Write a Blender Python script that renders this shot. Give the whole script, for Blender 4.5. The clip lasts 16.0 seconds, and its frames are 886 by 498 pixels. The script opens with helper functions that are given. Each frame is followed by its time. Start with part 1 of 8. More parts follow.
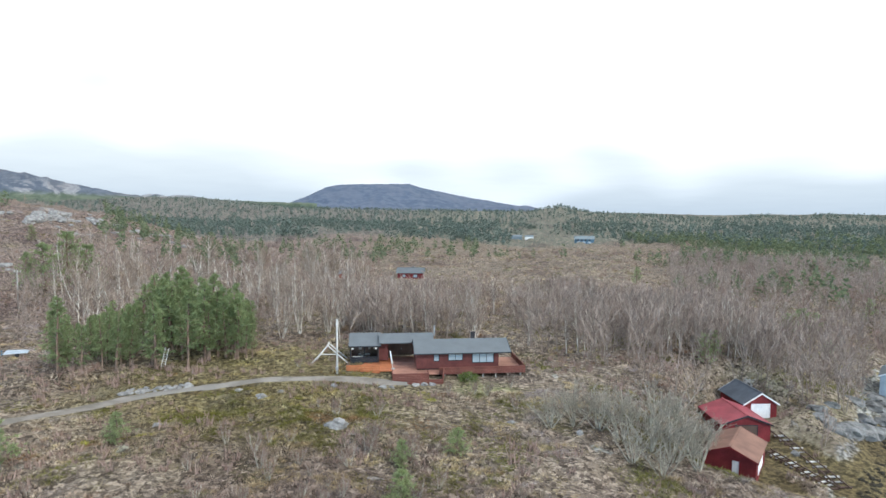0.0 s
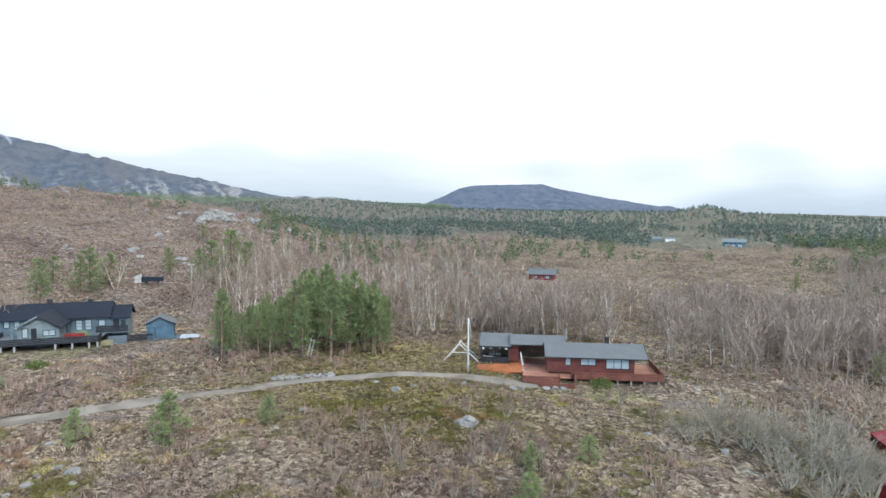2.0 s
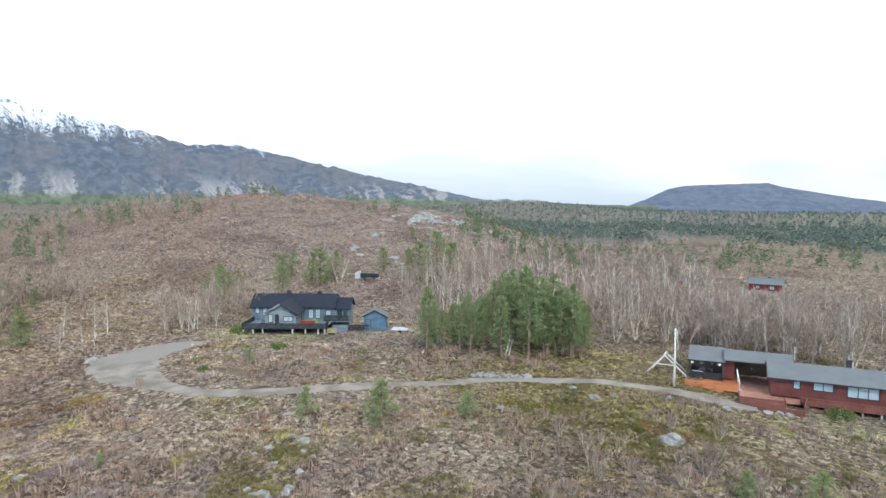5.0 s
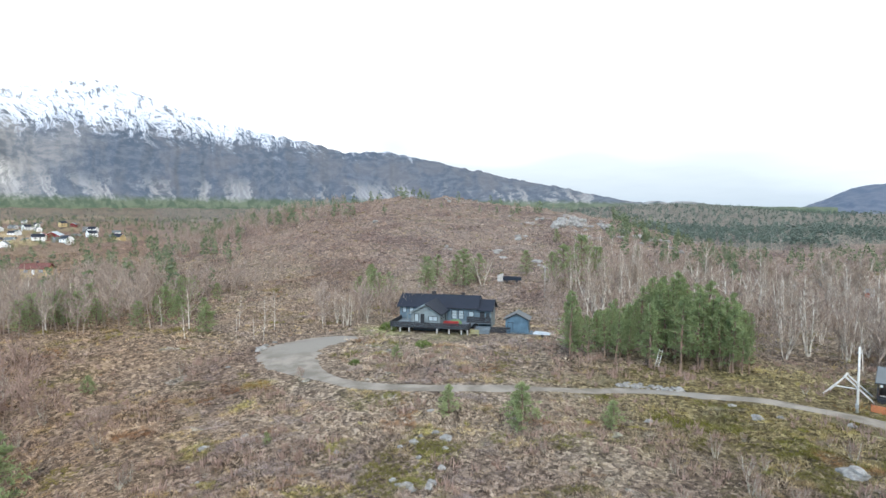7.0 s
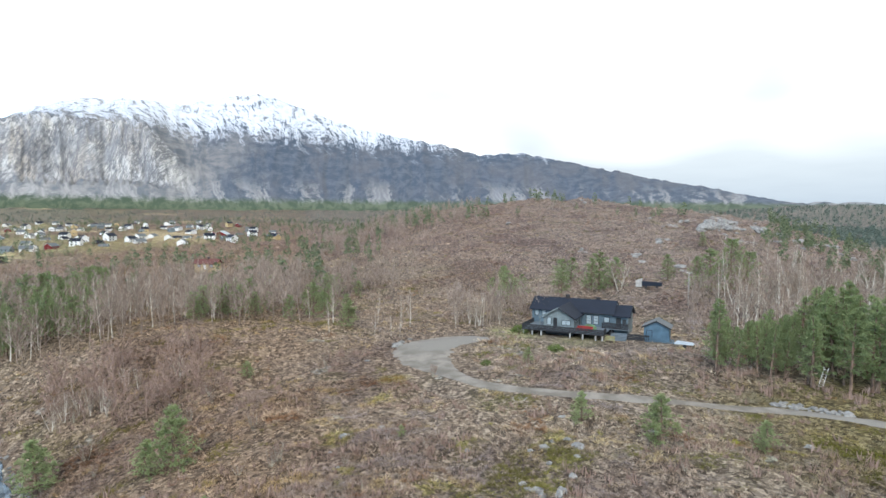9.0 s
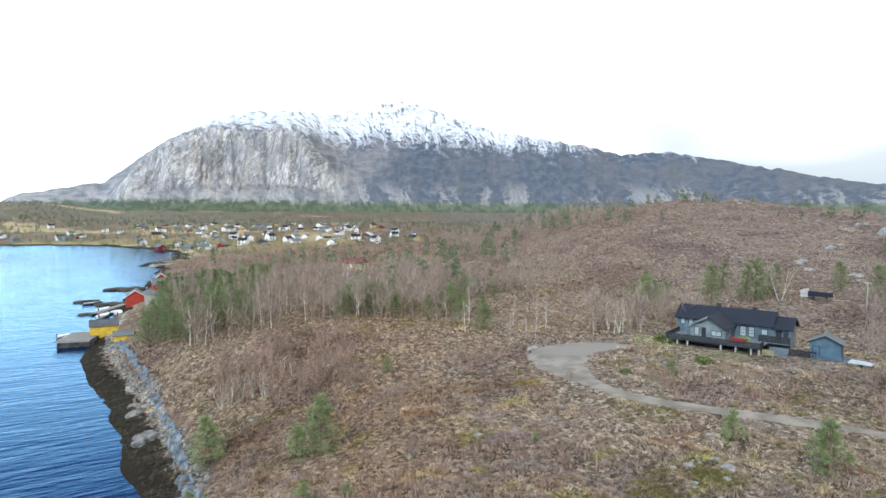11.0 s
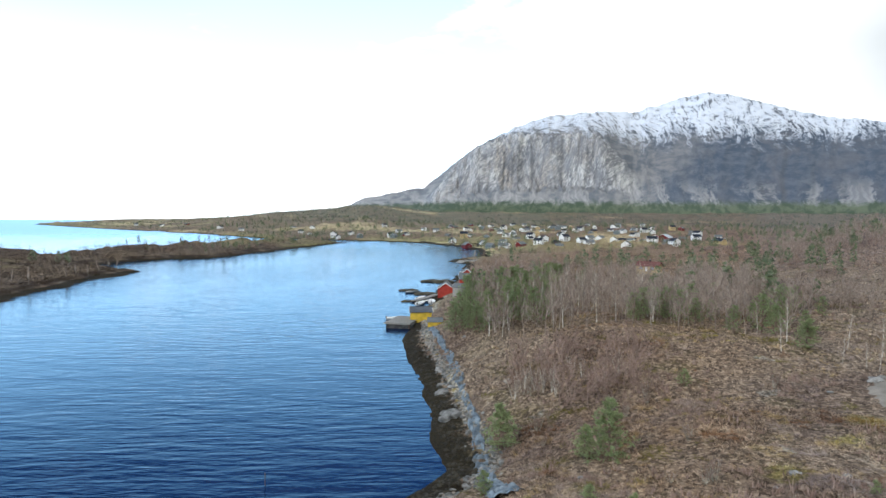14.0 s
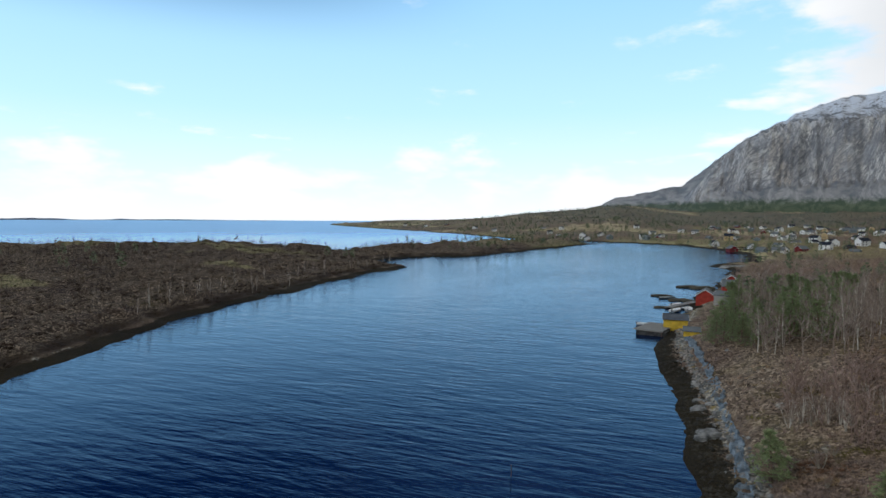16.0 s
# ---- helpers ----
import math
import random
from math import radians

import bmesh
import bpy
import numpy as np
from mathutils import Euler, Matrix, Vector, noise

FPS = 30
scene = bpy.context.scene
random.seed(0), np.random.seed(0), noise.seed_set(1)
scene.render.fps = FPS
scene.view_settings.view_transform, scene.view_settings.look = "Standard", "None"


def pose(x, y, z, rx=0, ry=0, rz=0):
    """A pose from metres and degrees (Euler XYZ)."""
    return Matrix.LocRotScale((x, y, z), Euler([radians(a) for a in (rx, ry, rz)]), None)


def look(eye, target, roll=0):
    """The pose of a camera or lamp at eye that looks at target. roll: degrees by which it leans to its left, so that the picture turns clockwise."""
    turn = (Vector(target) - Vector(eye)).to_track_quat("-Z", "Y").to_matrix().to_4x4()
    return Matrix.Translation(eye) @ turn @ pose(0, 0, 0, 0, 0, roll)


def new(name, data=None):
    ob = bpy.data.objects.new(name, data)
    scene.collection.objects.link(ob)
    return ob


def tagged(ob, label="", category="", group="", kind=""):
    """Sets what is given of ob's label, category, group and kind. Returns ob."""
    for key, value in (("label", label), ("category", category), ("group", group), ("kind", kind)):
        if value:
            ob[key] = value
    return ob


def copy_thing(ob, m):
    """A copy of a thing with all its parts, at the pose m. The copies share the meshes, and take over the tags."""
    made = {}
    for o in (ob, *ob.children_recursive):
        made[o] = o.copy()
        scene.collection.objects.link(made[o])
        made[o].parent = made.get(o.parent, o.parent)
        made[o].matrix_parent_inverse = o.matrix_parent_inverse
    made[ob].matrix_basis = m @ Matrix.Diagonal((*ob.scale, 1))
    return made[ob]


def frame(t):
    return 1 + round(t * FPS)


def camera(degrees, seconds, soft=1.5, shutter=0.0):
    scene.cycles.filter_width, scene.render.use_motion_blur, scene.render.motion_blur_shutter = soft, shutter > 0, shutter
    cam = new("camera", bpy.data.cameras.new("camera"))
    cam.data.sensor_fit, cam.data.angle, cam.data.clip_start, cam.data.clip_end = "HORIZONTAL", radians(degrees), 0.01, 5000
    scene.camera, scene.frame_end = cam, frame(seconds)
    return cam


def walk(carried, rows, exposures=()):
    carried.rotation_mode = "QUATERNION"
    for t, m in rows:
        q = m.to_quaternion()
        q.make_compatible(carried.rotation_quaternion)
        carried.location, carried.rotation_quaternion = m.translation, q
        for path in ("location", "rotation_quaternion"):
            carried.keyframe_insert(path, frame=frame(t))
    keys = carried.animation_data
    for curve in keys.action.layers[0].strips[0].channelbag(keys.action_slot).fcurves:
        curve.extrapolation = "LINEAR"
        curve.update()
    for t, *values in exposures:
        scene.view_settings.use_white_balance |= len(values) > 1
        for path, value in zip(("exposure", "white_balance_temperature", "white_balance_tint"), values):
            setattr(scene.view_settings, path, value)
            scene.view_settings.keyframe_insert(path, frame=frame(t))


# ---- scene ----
cam = camera(73.60, 16.0)
PATH = [
    (0.0, pose(0, 0, 33, 86.35, -0.27, 0.00)),
    (0.5, pose(0, 0, 33, 86.35, -0.19, 2.91)),
    (1.0, pose(0, 0, 33, 86.33, -0.19, 6.02)),
    (1.5, pose(0, 0, 33, 86.33, -0.23, 9.39)),
    (2.0, pose(0, 0, 33, 86.35, -0.27, 12.74)),
    (2.5, pose(0, 0, 33, 86.36, -0.25, 16.00)),
    (3.0, pose(0, 0, 33, 86.37, -0.19, 19.17)),
    (3.5, pose(0, 0, 33, 86.38, -0.13, 22.17)),
    (4.0, pose(0, 0, 33, 86.41, -0.15, 25.22)),
    (6.5, pose(0, 0, 33, 86.75, -0.03, 42.29)),
    (7.0, pose(0, 0, 33, 86.80, -0.03, 45.65)),
    (7.5, pose(0, 0, 33, 86.84, -0.10, 49.04)),
    (8.0, pose(0, 0, 33, 86.90, -0.13, 52.15)),
    (8.5, pose(0, 0, 33, 86.91, -0.16, 55.28)),
    (9.0, pose(0, 0, 33, 86.95, -0.17, 58.49)),
    (11.5, pose(0, 0, 33, 87.11, -0.27, 75.32)),
    (12.0, pose(0, 0, 33, 87.11, -0.25, 79.32)),
    (12.5, pose(0, 0, 33, 87.11, -0.24, 83.67)),
    (13.0, pose(0, 0, 33, 87.09, -0.37, 88.51)),
    (13.5, pose(0, 0, 33, 87.06, -0.39, 93.93)),
    (14.0, pose(0, 0, 33, 87.03, -0.49, 99.49)),
    (14.5, pose(0, 0, 33, 87.01, -0.44, 105.06)),
    (15.0, pose(0, 0, 33, 86.97, -0.44, 110.80)),
    (15.5, pose(0, 0, 33, 86.95, -0.26, 116.74)),
    (16.0, pose(0, 0, 33, 86.94, -0.36, 123.22)),
]
EXPOSURES = [(0.0, 0.29, 6250, 8), (3.0, 0.34, 6250, 8), (5.0, 0.40, 6250, 8), (6.5, 0.40, 6250, 8), (7.5, 0.33, 6250, 8), (9.0, 0.22, 6250, 8), (11.5, 0.24, 6250, 8), (12.5, 0.20, 6250, 8), (13.0, 0.13, 6250, 8), (14.0, -0.22, 6250, 8), (14.5, -0.50, 6200, 8), (15.0, -0.80, 6200, 8), (15.5, -1.07, 6200, 8), (16.0, -1.28, 6200, 8)]
walk(cam, PATH, EXPOSURES)

# ---- light: bright broken overcast, a veiled sun over the strait ----
SUN_AZ, SUN_EL = 222.0, 34.0


def pol(az, r):
    a = radians(az)
    return (-math.sin(a) * r, math.cos(a) * r)


world = bpy.data.worlds.new("sky")
scene.world = world
world.use_nodes = True
wn, wl = world.node_tree.nodes, world.node_tree.links
wn.clear()


def wnode(kind, **props):
    n = wn.new(kind)
    for k, v in props.items():
        n.inputs[k].default_value = v
    return n


def wmath(op, a, b=None, c=None, clamp=False):
    n = wn.new("ShaderNodeMath")
    n.operation, n.use_clamp = op, clamp
    for i, v in enumerate((a, b, c)):
        if v is None:
            continue
        if isinstance(v, (int, float)):
            n.inputs[i].default_value = v
        else:
            wl.new(v, n.inputs[i])
    return n.outputs[0]


sky = wn.new("ShaderNodeTexSky")
sky.sky_type = "NISHITA"
sky.sun_disc = False
sky.sun_elevation, sky.sun_rotation = radians(SUN_EL), radians(360 - SUN_AZ)
sky.air_density, sky.dust_density, sky.ozone_density = 1.0, 0.3, 2.0
coord = wn.new("ShaderNodeTexCoord")
sep = wn.new("ShaderNodeSeparateXYZ")
wl.new(coord.outputs["Generated"], sep.inputs[0])
up = wmath("MAXIMUM", sep.outputs[2], 0.0)
den = wmath("ADD", up, 0.10)
comb = wn.new("ShaderNodeCombineXYZ")
wl.new(wmath("DIVIDE", sep.outputs[0], den), comb.inputs[0])
wl.new(wmath("DIVIDE", sep.outputs[1], den), comb.inputs[1])
puff = wnode("ShaderNodeTexNoise", Scale=1.9, Detail=8.0, Roughness=0.56)
wl.new(comb.outputs[0], puff.inputs["Vector"])
veil = wnode("ShaderNodeTexNoise", Scale=1.8, Detail=2.0, Roughness=0.5)
tall = wn.new("ShaderNodeMapping")
tall.inputs["Scale"].default_value = (1.0, 1.0, 2.2)
wl.new(coord.outputs["Generated"], tall.inputs[0])
wl.new(tall.outputs[0], veil.inputs["Vector"])
# the cover thins out towards the open sea in the south-west
open_x, open_y = pol(170, 1)
flatlen = wmath("SQRT", wmath("ADD", wmath("ADD", wmath("MULTIPLY", sep.outputs[0], sep.outputs[0]), wmath("MULTIPLY", sep.outputs[1], sep.outputs[1])), 0.004))
toward = wmath("DIVIDE", wmath("ADD", wmath("MULTIPLY", sep.outputs[0], open_x), wmath("MULTIPLY", sep.outputs[1], open_y)), flatlen)
cl = wn.new("ShaderNodeMapRange")
cl.interpolation_type = "SMOOTHSTEP"
cl.inputs["From Min"].default_value, cl.inputs["From Max"].default_value = -0.10, 0.50
cl.inputs["To Min"].default_value, cl.inputs["To Max"].default_value = 0.14, 0.61
wl.new(toward, cl.inputs["Value"])
cover = wn.new("ShaderNodeMapRange")
cover.interpolation_type = "SMOOTHSTEP"
wl.new(puff.outputs["Fac"], cover.inputs["Value"])
wl.new(cl.outputs[0], cover.inputs["From Min"])
wl.new(wmath("ADD", cl.outputs[0], 0.2), cover.inputs["From Max"])
shade = wn.new("ShaderNodeValToRGB")
shade.color_ramp.elements[0].position, shade.color_ramp.elements[0].color = 0.45, (0.405, 0.44, 0.470, 1)
shade.color_ramp.elements[1].position, shade.color_ramp.elements[1].color = 0.73, (1.0, 1.0, 1.0, 1)
wl.new(veil.outputs["Fac"], shade.inputs[0])
skyk = wn.new("ShaderNodeMix")
skyk.data_type, skyk.blend_type = "RGBA", "MULTIPLY"
skyk.inputs["Factor"].default_value = 1.0
wl.new(sky.outputs[0], skyk.inputs["A"])
skyk.inputs["B"].default_value = (0.40, 0.445, 0.455, 1)
haze = wn.new("ShaderNodeValToRGB")
for e, (p, c) in zip((haze.color_ramp.elements[0], haze.color_ramp.elements[1], haze.color_ramp.elements.new(0.17), haze.color_ramp.elements.new(0.36), haze.color_ramp.elements.new(0.43)), ((0.0, (0.92, 0.98, 1.0, 1)), (0.56, (0.006, 0.035, 0.15, 1)), (0.17, (0.54, 0.80, 0.98, 1)), (0.36, (0.35, 0.63, 0.90, 1)), (0.43, (0.05, 0.15, 0.38, 1)))):
    e.position, e.color = p, c
wl.new(up, haze.inputs[0])
hazek = wn.new("ShaderNodeMix")
hazek.data_type, hazek.blend_type = "RGBA", "MULTIPLY"
hazek.inputs["Factor"].default_value = 1.0
wl.new(haze.outputs[0], hazek.inputs["A"])
hazek.inputs["B"].default_value = (2.8, 2.85, 2.9, 1)
# the sky is deepest high over the open sea
deep = wn.new("ShaderNodeMapRange")
deep.interpolation_type = "SMOOTHSTEP"
deep.inputs["From Min"].default_value, deep.inputs["From Max"].default_value = 0.58, 0.95
wl.new(toward, deep.inputs["Value"])
high = wn.new("ShaderNodeMapRange")
high.interpolation_type = "SMOOTHSTEP"
high.inputs["From Min"].default_value, high.inputs["From Max"].default_value = 0.25, 0.44
wl.new(up, high.inputs["Value"])
deepen = wn.new("ShaderNodeMix")
deepen.data_type, deepen.blend_type = "RGBA", "MULTIPLY"
wl.new(wmath("MULTIPLY", deep.outputs[0], high.outputs[0]), deepen.inputs["Factor"])
wl.new(hazek.outputs["Result"], deepen.inputs["A"])
deepen.inputs["B"].default_value = (0.015, 0.05, 0.16, 1)
veiled = wn.new("ShaderNodeMix")
veiled.data_type = "RGBA"
veiled.inputs["Factor"].default_value = 0.93
wl.new(skyk.outputs["Result"], veiled.inputs["A"])
wl.new(deepen.outputs["Result"], veiled.inputs["B"])
cloudk = wn.new("ShaderNodeMix")
cloudk.data_type, cloudk.blend_type = "RGBA", "MULTIPLY"
cloudk.inputs["Factor"].default_value = 1.0
folds = wn.new("ShaderNodeValToRGB")
folds.color_ramp.elements[0].position, folds.color_ramp.elements[0].color = 0.34, (0.985, 0.988, 0.993, 1)
folds.color_ramp.elements[1].position, folds.color_ramp.elements[1].color = 0.62, (1.02, 1.02, 1.02, 1)
wl.new(puff.outputs["Fac"], folds.inputs[0])
shaped = wn.new("ShaderNodeMix")
shaped.data_type, shaped.blend_type = "RGBA", "MULTIPLY"
shaped.inputs["Factor"].default_value = 1.0
bright = wn.new("ShaderNodeMix")
bright.data_type = "RGBA"
bright.inputs["B"].default_value = (1.0, 1.0, 1.0, 1)
wl.new(shade.outputs[0], bright.inputs["A"])
wl.new(bright.outputs["Result"], shaped.inputs["A"])
wl.new(folds.outputs[0], shaped.inputs["B"])
wl.new(shaped.outputs["Result"], cloudk.inputs["A"])
lit = wn.new("ShaderNodeMix")
lit.data_type = "RGBA"
sunny = wn.new("ShaderNodeMapRange")
sunny.inputs["From Min"].default_value, sunny.inputs["From Max"].default_value = -0.28, 0.25
wl.new(toward, sunny.inputs["Value"])
wl.new(sunny.outputs[0], lit.inputs["Factor"])
wl.new(sunny.outputs[0], bright.inputs["Factor"])
low = wn.new("ShaderNodeValToRGB")
low.color_ramp.elements[0].position, low.color_ramp.elements[0].color = 0.0, (1.22, 1.30, 1.40, 1)
low.color_ramp.elements[1].position, low.color_ramp.elements[1].color = 0.10, (1.85, 1.83, 1.78, 1)
wl.new(up, low.inputs[0])
wl.new(low.outputs[0], lit.inputs["A"])
lit.inputs["B"].default_value = (2.55, 2.5, 2.5, 1)
wl.new(lit.outputs["Result"], cloudk.inputs["B"])
# cumulus banks low over the sea
bank = wnode("ShaderNodeTexNoise", Scale=5.5, Detail=6.0, Roughness=0.55)
stretch = wn.new("ShaderNodeMapping")
stretch.inputs["Scale"].default_value = (1.0, 1.0, 2.6)
wl.new(coord.outputs["Generated"], stretch.inputs[0])
wl.new(stretch.outputs[0], bank.inputs["Vector"])
edge = wn.new("ShaderNodeMapRange")
edge.interpolation_type = "SMOOTHSTEP"
wl.new(wmath("SUBTRACT", bank.outputs["Fac"], wmath("MULTIPLY", up, 2.2)), edge.inputs["Value"])
edge.inputs["From Min"].default_value, edge.inputs["From Max"].default_value = 0.29, 0.44
# closed cloud over the moor, away from the sea
closed = wn.new("ShaderNodeMapRange")
closed.inputs["From Min"].default_value, closed.inputs["From Max"].default_value = -0.1, -0.4
wl.new(toward, closed.inputs["Value"])
allcloud = wmath("MAXIMUM", wmath("MAXIMUM", cover.outputs[0], edge.outputs[0]), closed.outputs[0])
mixs = wn.new("ShaderNodeMix")
mixs.data_type = "RGBA"
wl.new(allcloud, mixs.inputs["Factor"])
wl.new(veiled.outputs["Result"], mixs.inputs["A"])
wl.new(cloudk.outputs["Result"], mixs.inputs["B"])
bg = wn.new("ShaderNodeBackground")
bg.inputs["Strength"].default_value = 1.0
wl.new(mixs.outputs["Result"], bg.inputs["Color"])
wout = wn.new("ShaderNodeOutputWorld")
wl.new(bg.outputs[0], wout.inputs[0])

sun = new("sun", bpy.data.lights.new("sun", "SUN"))
sun.data.energy, sun.data.angle, sun.data.color = 2.0, radians(10), (1.0, 0.93, 0.82)
sx, sy = pol(SUN_AZ, math.cos(radians(SUN_EL)) * 100)
sun.matrix_world = look((sx, sy, math.sin(radians(SUN_EL)) * 100), (0, 0, 0))


# ---- materials ----
class Mat:
    """A small builder of node materials."""

    def __init__(self, name, rough=0.8, metal=0.0, spec=0.3):
        self.m = bpy.data.materials.new(name)
        self.m.use_nodes = True
        self.n, self.l = self.m.node_tree.nodes, self.m.node_tree.links
        self.b = self.n["Principled BSDF"]
        self.b.inputs["Roughness"].default_value = rough
        self.b.inputs["Metallic"].default_value = metal
        self.b.inputs["Specular IOR Level"].default_value = spec
        self.pos = self.n.new("ShaderNodeNewGeometry")

    def put(self, v, socket):
        if isinstance(v, (int, float)):
            socket.default_value = v
        elif isinstance(v, tuple):
            socket.default_value = (*v, 1) if len(v) == 3 and len(socket.default_value) == 4 else v
        else:
            self.l.new(v, socket)

    def noise(self, scale, detail=4.0, rough=0.55, vec=None, stretch=None):
        n = self.n.new("ShaderNodeTexNoise")
        n.inputs["Scale"].default_value, n.inputs["Detail"].default_value = scale, detail
        n.inputs["Roughness"].default_value = rough
        v = vec or self.pos.outputs["Position"]
        if stretch:
            mp = self.n.new("ShaderNodeMapping")
            mp.inputs["Scale"].default_value = stretch
            self.l.new(v, mp.inputs[0])
            v = mp.outputs[0]
        self.l.new(v, n.inputs["Vector"])
        return n.outputs["Fac"]

    def math(self, op, a, b=0.0):
        n = self.n.new("ShaderNodeMath")
        n.operation = op
        self.put(a, n.inputs[0])
        self.put(b, n.inputs[1])
        return n.outputs[0]

    def step(self, v, lo, hi):
        n = self.n.new("ShaderNodeMapRange")
        n.interpolation_type = "SMOOTHSTEP"
        self.put(v, n.inputs["Value"])
        self.put(lo, n.inputs["From Min"])
        self.put(hi, n.inputs["From Max"])
        return n.outputs[0]

    def mix(self, f, a, b, mode="MIX"):
        n = self.n.new("ShaderNodeMix")
        n.data_type, n.blend_type = "RGBA", mode
        self.put(f, n.inputs["Factor"])
        self.put(a, n.inputs["A"])
        self.put(b, n.inputs["B"])
        return n.outputs["Result"]

    def attr(self, name):
        n = self.n.new("ShaderNodeAttribute")
        n.attribute_name = name
        s = self.n.new("ShaderNodeSeparateColor")
        self.l.new(n.outputs["Color"], s.inputs[0])
        return s.outputs

    def fac(self, name):
        n = self.n.new("ShaderNodeAttribute")
        n.attribute_name = name
        return n.outputs["Fac"]

    def height(self):
        s = self.n.new("ShaderNodeSeparateXYZ")
        self.l.new(self.pos.outputs["Position"], s.inputs[0])
        return s.outputs[2]

    def west(self, c):
        """Heath tinted slightly warmer in the south-west, darker brown heath over the hill."""
        s = self.n.new("ShaderNodeSeparateXYZ")
        self.l.new(self.pos.outputs["Position"], s.inputs[0])
        v = self.math("ADD", s.outputs[0], self.math("MULTIPLY", s.outputs[1], 1.1))
        f = self.step(self.math("ADD", v, self.math("MULTIPLY", self.noise(0.03, 3), 30.0)), 22.0, -25.0)
        f = self.math("MULTIPLY", f, self.step(s.outputs[1], -10.0, 14.0))
        hill = self.math("MULTIPLY", self.step(s.outputs[0], -30.0, -90.0), self.step(s.outputs[1], 92.0, 135.0))
        c = self.mix(hill, c, self.mix(1.0, c, (0.95, 0.92, 0.99), "MULTIPLY"))
        c = self.mix(1.0, c, (1.16, 1.14, 1.02), "MULTIPLY")
        c = self.mix(self.step(self.noise(0.035, 5, 0.62, stretch=(1, 1, 3)), 0.48, 0.62), c, self.mix(1.0, c, (0.74, 0.71, 0.74), "MULTIPLY"))
        c = self.mix(1.0, c, (1.08, 1.09, 1.12), "MULTIPLY")
        # dark mossy bog below the pine grove
        bog = self.n.new("ShaderNodeVectorMath")
        bog.operation = "DISTANCE"
        self.l.new(self.pos.outputs["Position"], bog.inputs[0])
        bog.inputs[1].default_value = (-24, 79, 10)
        wet = self.step(self.math("ADD", bog.outputs["Value"], self.math("MULTIPLY", self.noise(0.12, 4, 0.65), 26.0)), 46.0, 24.0)
        c = self.mix(wet, c, self.mix(1.0, c, (0.74, 0.76, 0.52), "MULTIPLY"))
        # yellow-green moss cushions on the knoll
        frayed = self.math("MULTIPLY", self.math("SUBTRACT", self.noise(1.3, 5, 0.7), 0.5), 7.0)
        for mx, my, mr in ((-57.6, 22.6, 2.6), (-66.9, 31.7, 2.2), (-48.5, 32.3, 1.7), (-44.1, 40.6, 2.4), (-39.9, 37.5, 1.8), (-38.0, 33.0, 2.0), (-49.8, 20.2, 1.4), (-73.2, 36.7, 3.2), (-42.7, 24.9, 1.6)):
            near = self.n.new("ShaderNodeVectorMath")
            near.operation = "DISTANCE"
            self.l.new(self.pos.outputs["Position"], near.inputs[0])
            near.inputs[1].default_value = (mx, my, 10.3)
            cushion = self.step(self.math("ADD", near.outputs["Value"], frayed), mr, mr * 0.2)
            c = self.mix(cushion, c, self.mix(0.15, self.mix(1.0, c, (1.06, 1.13, 0.64), "MULTIPLY"), (0.30, 0.29, 0.12)))
        # heath tinted warmer towards the strait
        v = self.math("ADD", s.outputs[0], self.math("MULTIPLY", s.outputs[1], 3.0))
        rust = self.step(self.math("ADD", v, self.math("MULTIPLY", self.noise(0.05, 3), 40.0)), 55.0, -10.0)
        c = self.mix(self.math("MULTIPLY", rust, self.step(s.outputs[0], 0.0, -20.0)), c, self.mix(1.0, c, (0.99, 0.93, 0.86), "MULTIPLY"))
        return self.mix(f, c, self.mix(1.0, c, (0.98, 0.93, 0.90), "MULTIPLY"))

    def island(self):
        return self.pos.outputs["Random Per Island"]

    def rand(self):
        return self.n.new("ShaderNodeObjectInfo").outputs["Random"]

    def color(self, v):
        self.put(v, self.b.inputs["Base Color"])
        return self

    def rough(self, v):
        self.put(v, self.b.inputs["Roughness"])
        return self

    def bump(self, h, strength=0.5, dist=0.1):
        n = self.n.new("ShaderNodeBump")
        n.inputs["Strength"].default_value, n.inputs["Distance"].default_value = strength, dist
        self.l.new(h, n.inputs["Height"])
        self.l.new(n.outputs[0], self.b.inputs["Normal"])
        return self


def paint(name, col, rough=0.6, var=0.25, scale=1.2, metal=0.0, boards=None, spec=0.3):
    """Painted or plain stuff with stains at two scales; boards: (axis, width) grooves."""
    m = Mat(name, rough, metal, spec)
    tc = m.n.new("ShaderNodeTexCoord").outputs["Object"]
    a, b = m.noise(scale, 5, vec=tc), m.noise(scale * 9, 3, vec=tc)
    dark = tuple(c * (1 - var) for c in col)
    lite = tuple(min(1, c * (1 + var * 0.7)) for c in col)
    c = m.mix(m.step(a, 0.3, 0.7), dark, lite)
    c = m.mix(m.math("MULTIPLY", m.step(b, 0.45, 0.75), 0.35), c, dark)
    m.color(c)
    m.bump(b, 0.25, 0.01)
    return m.m


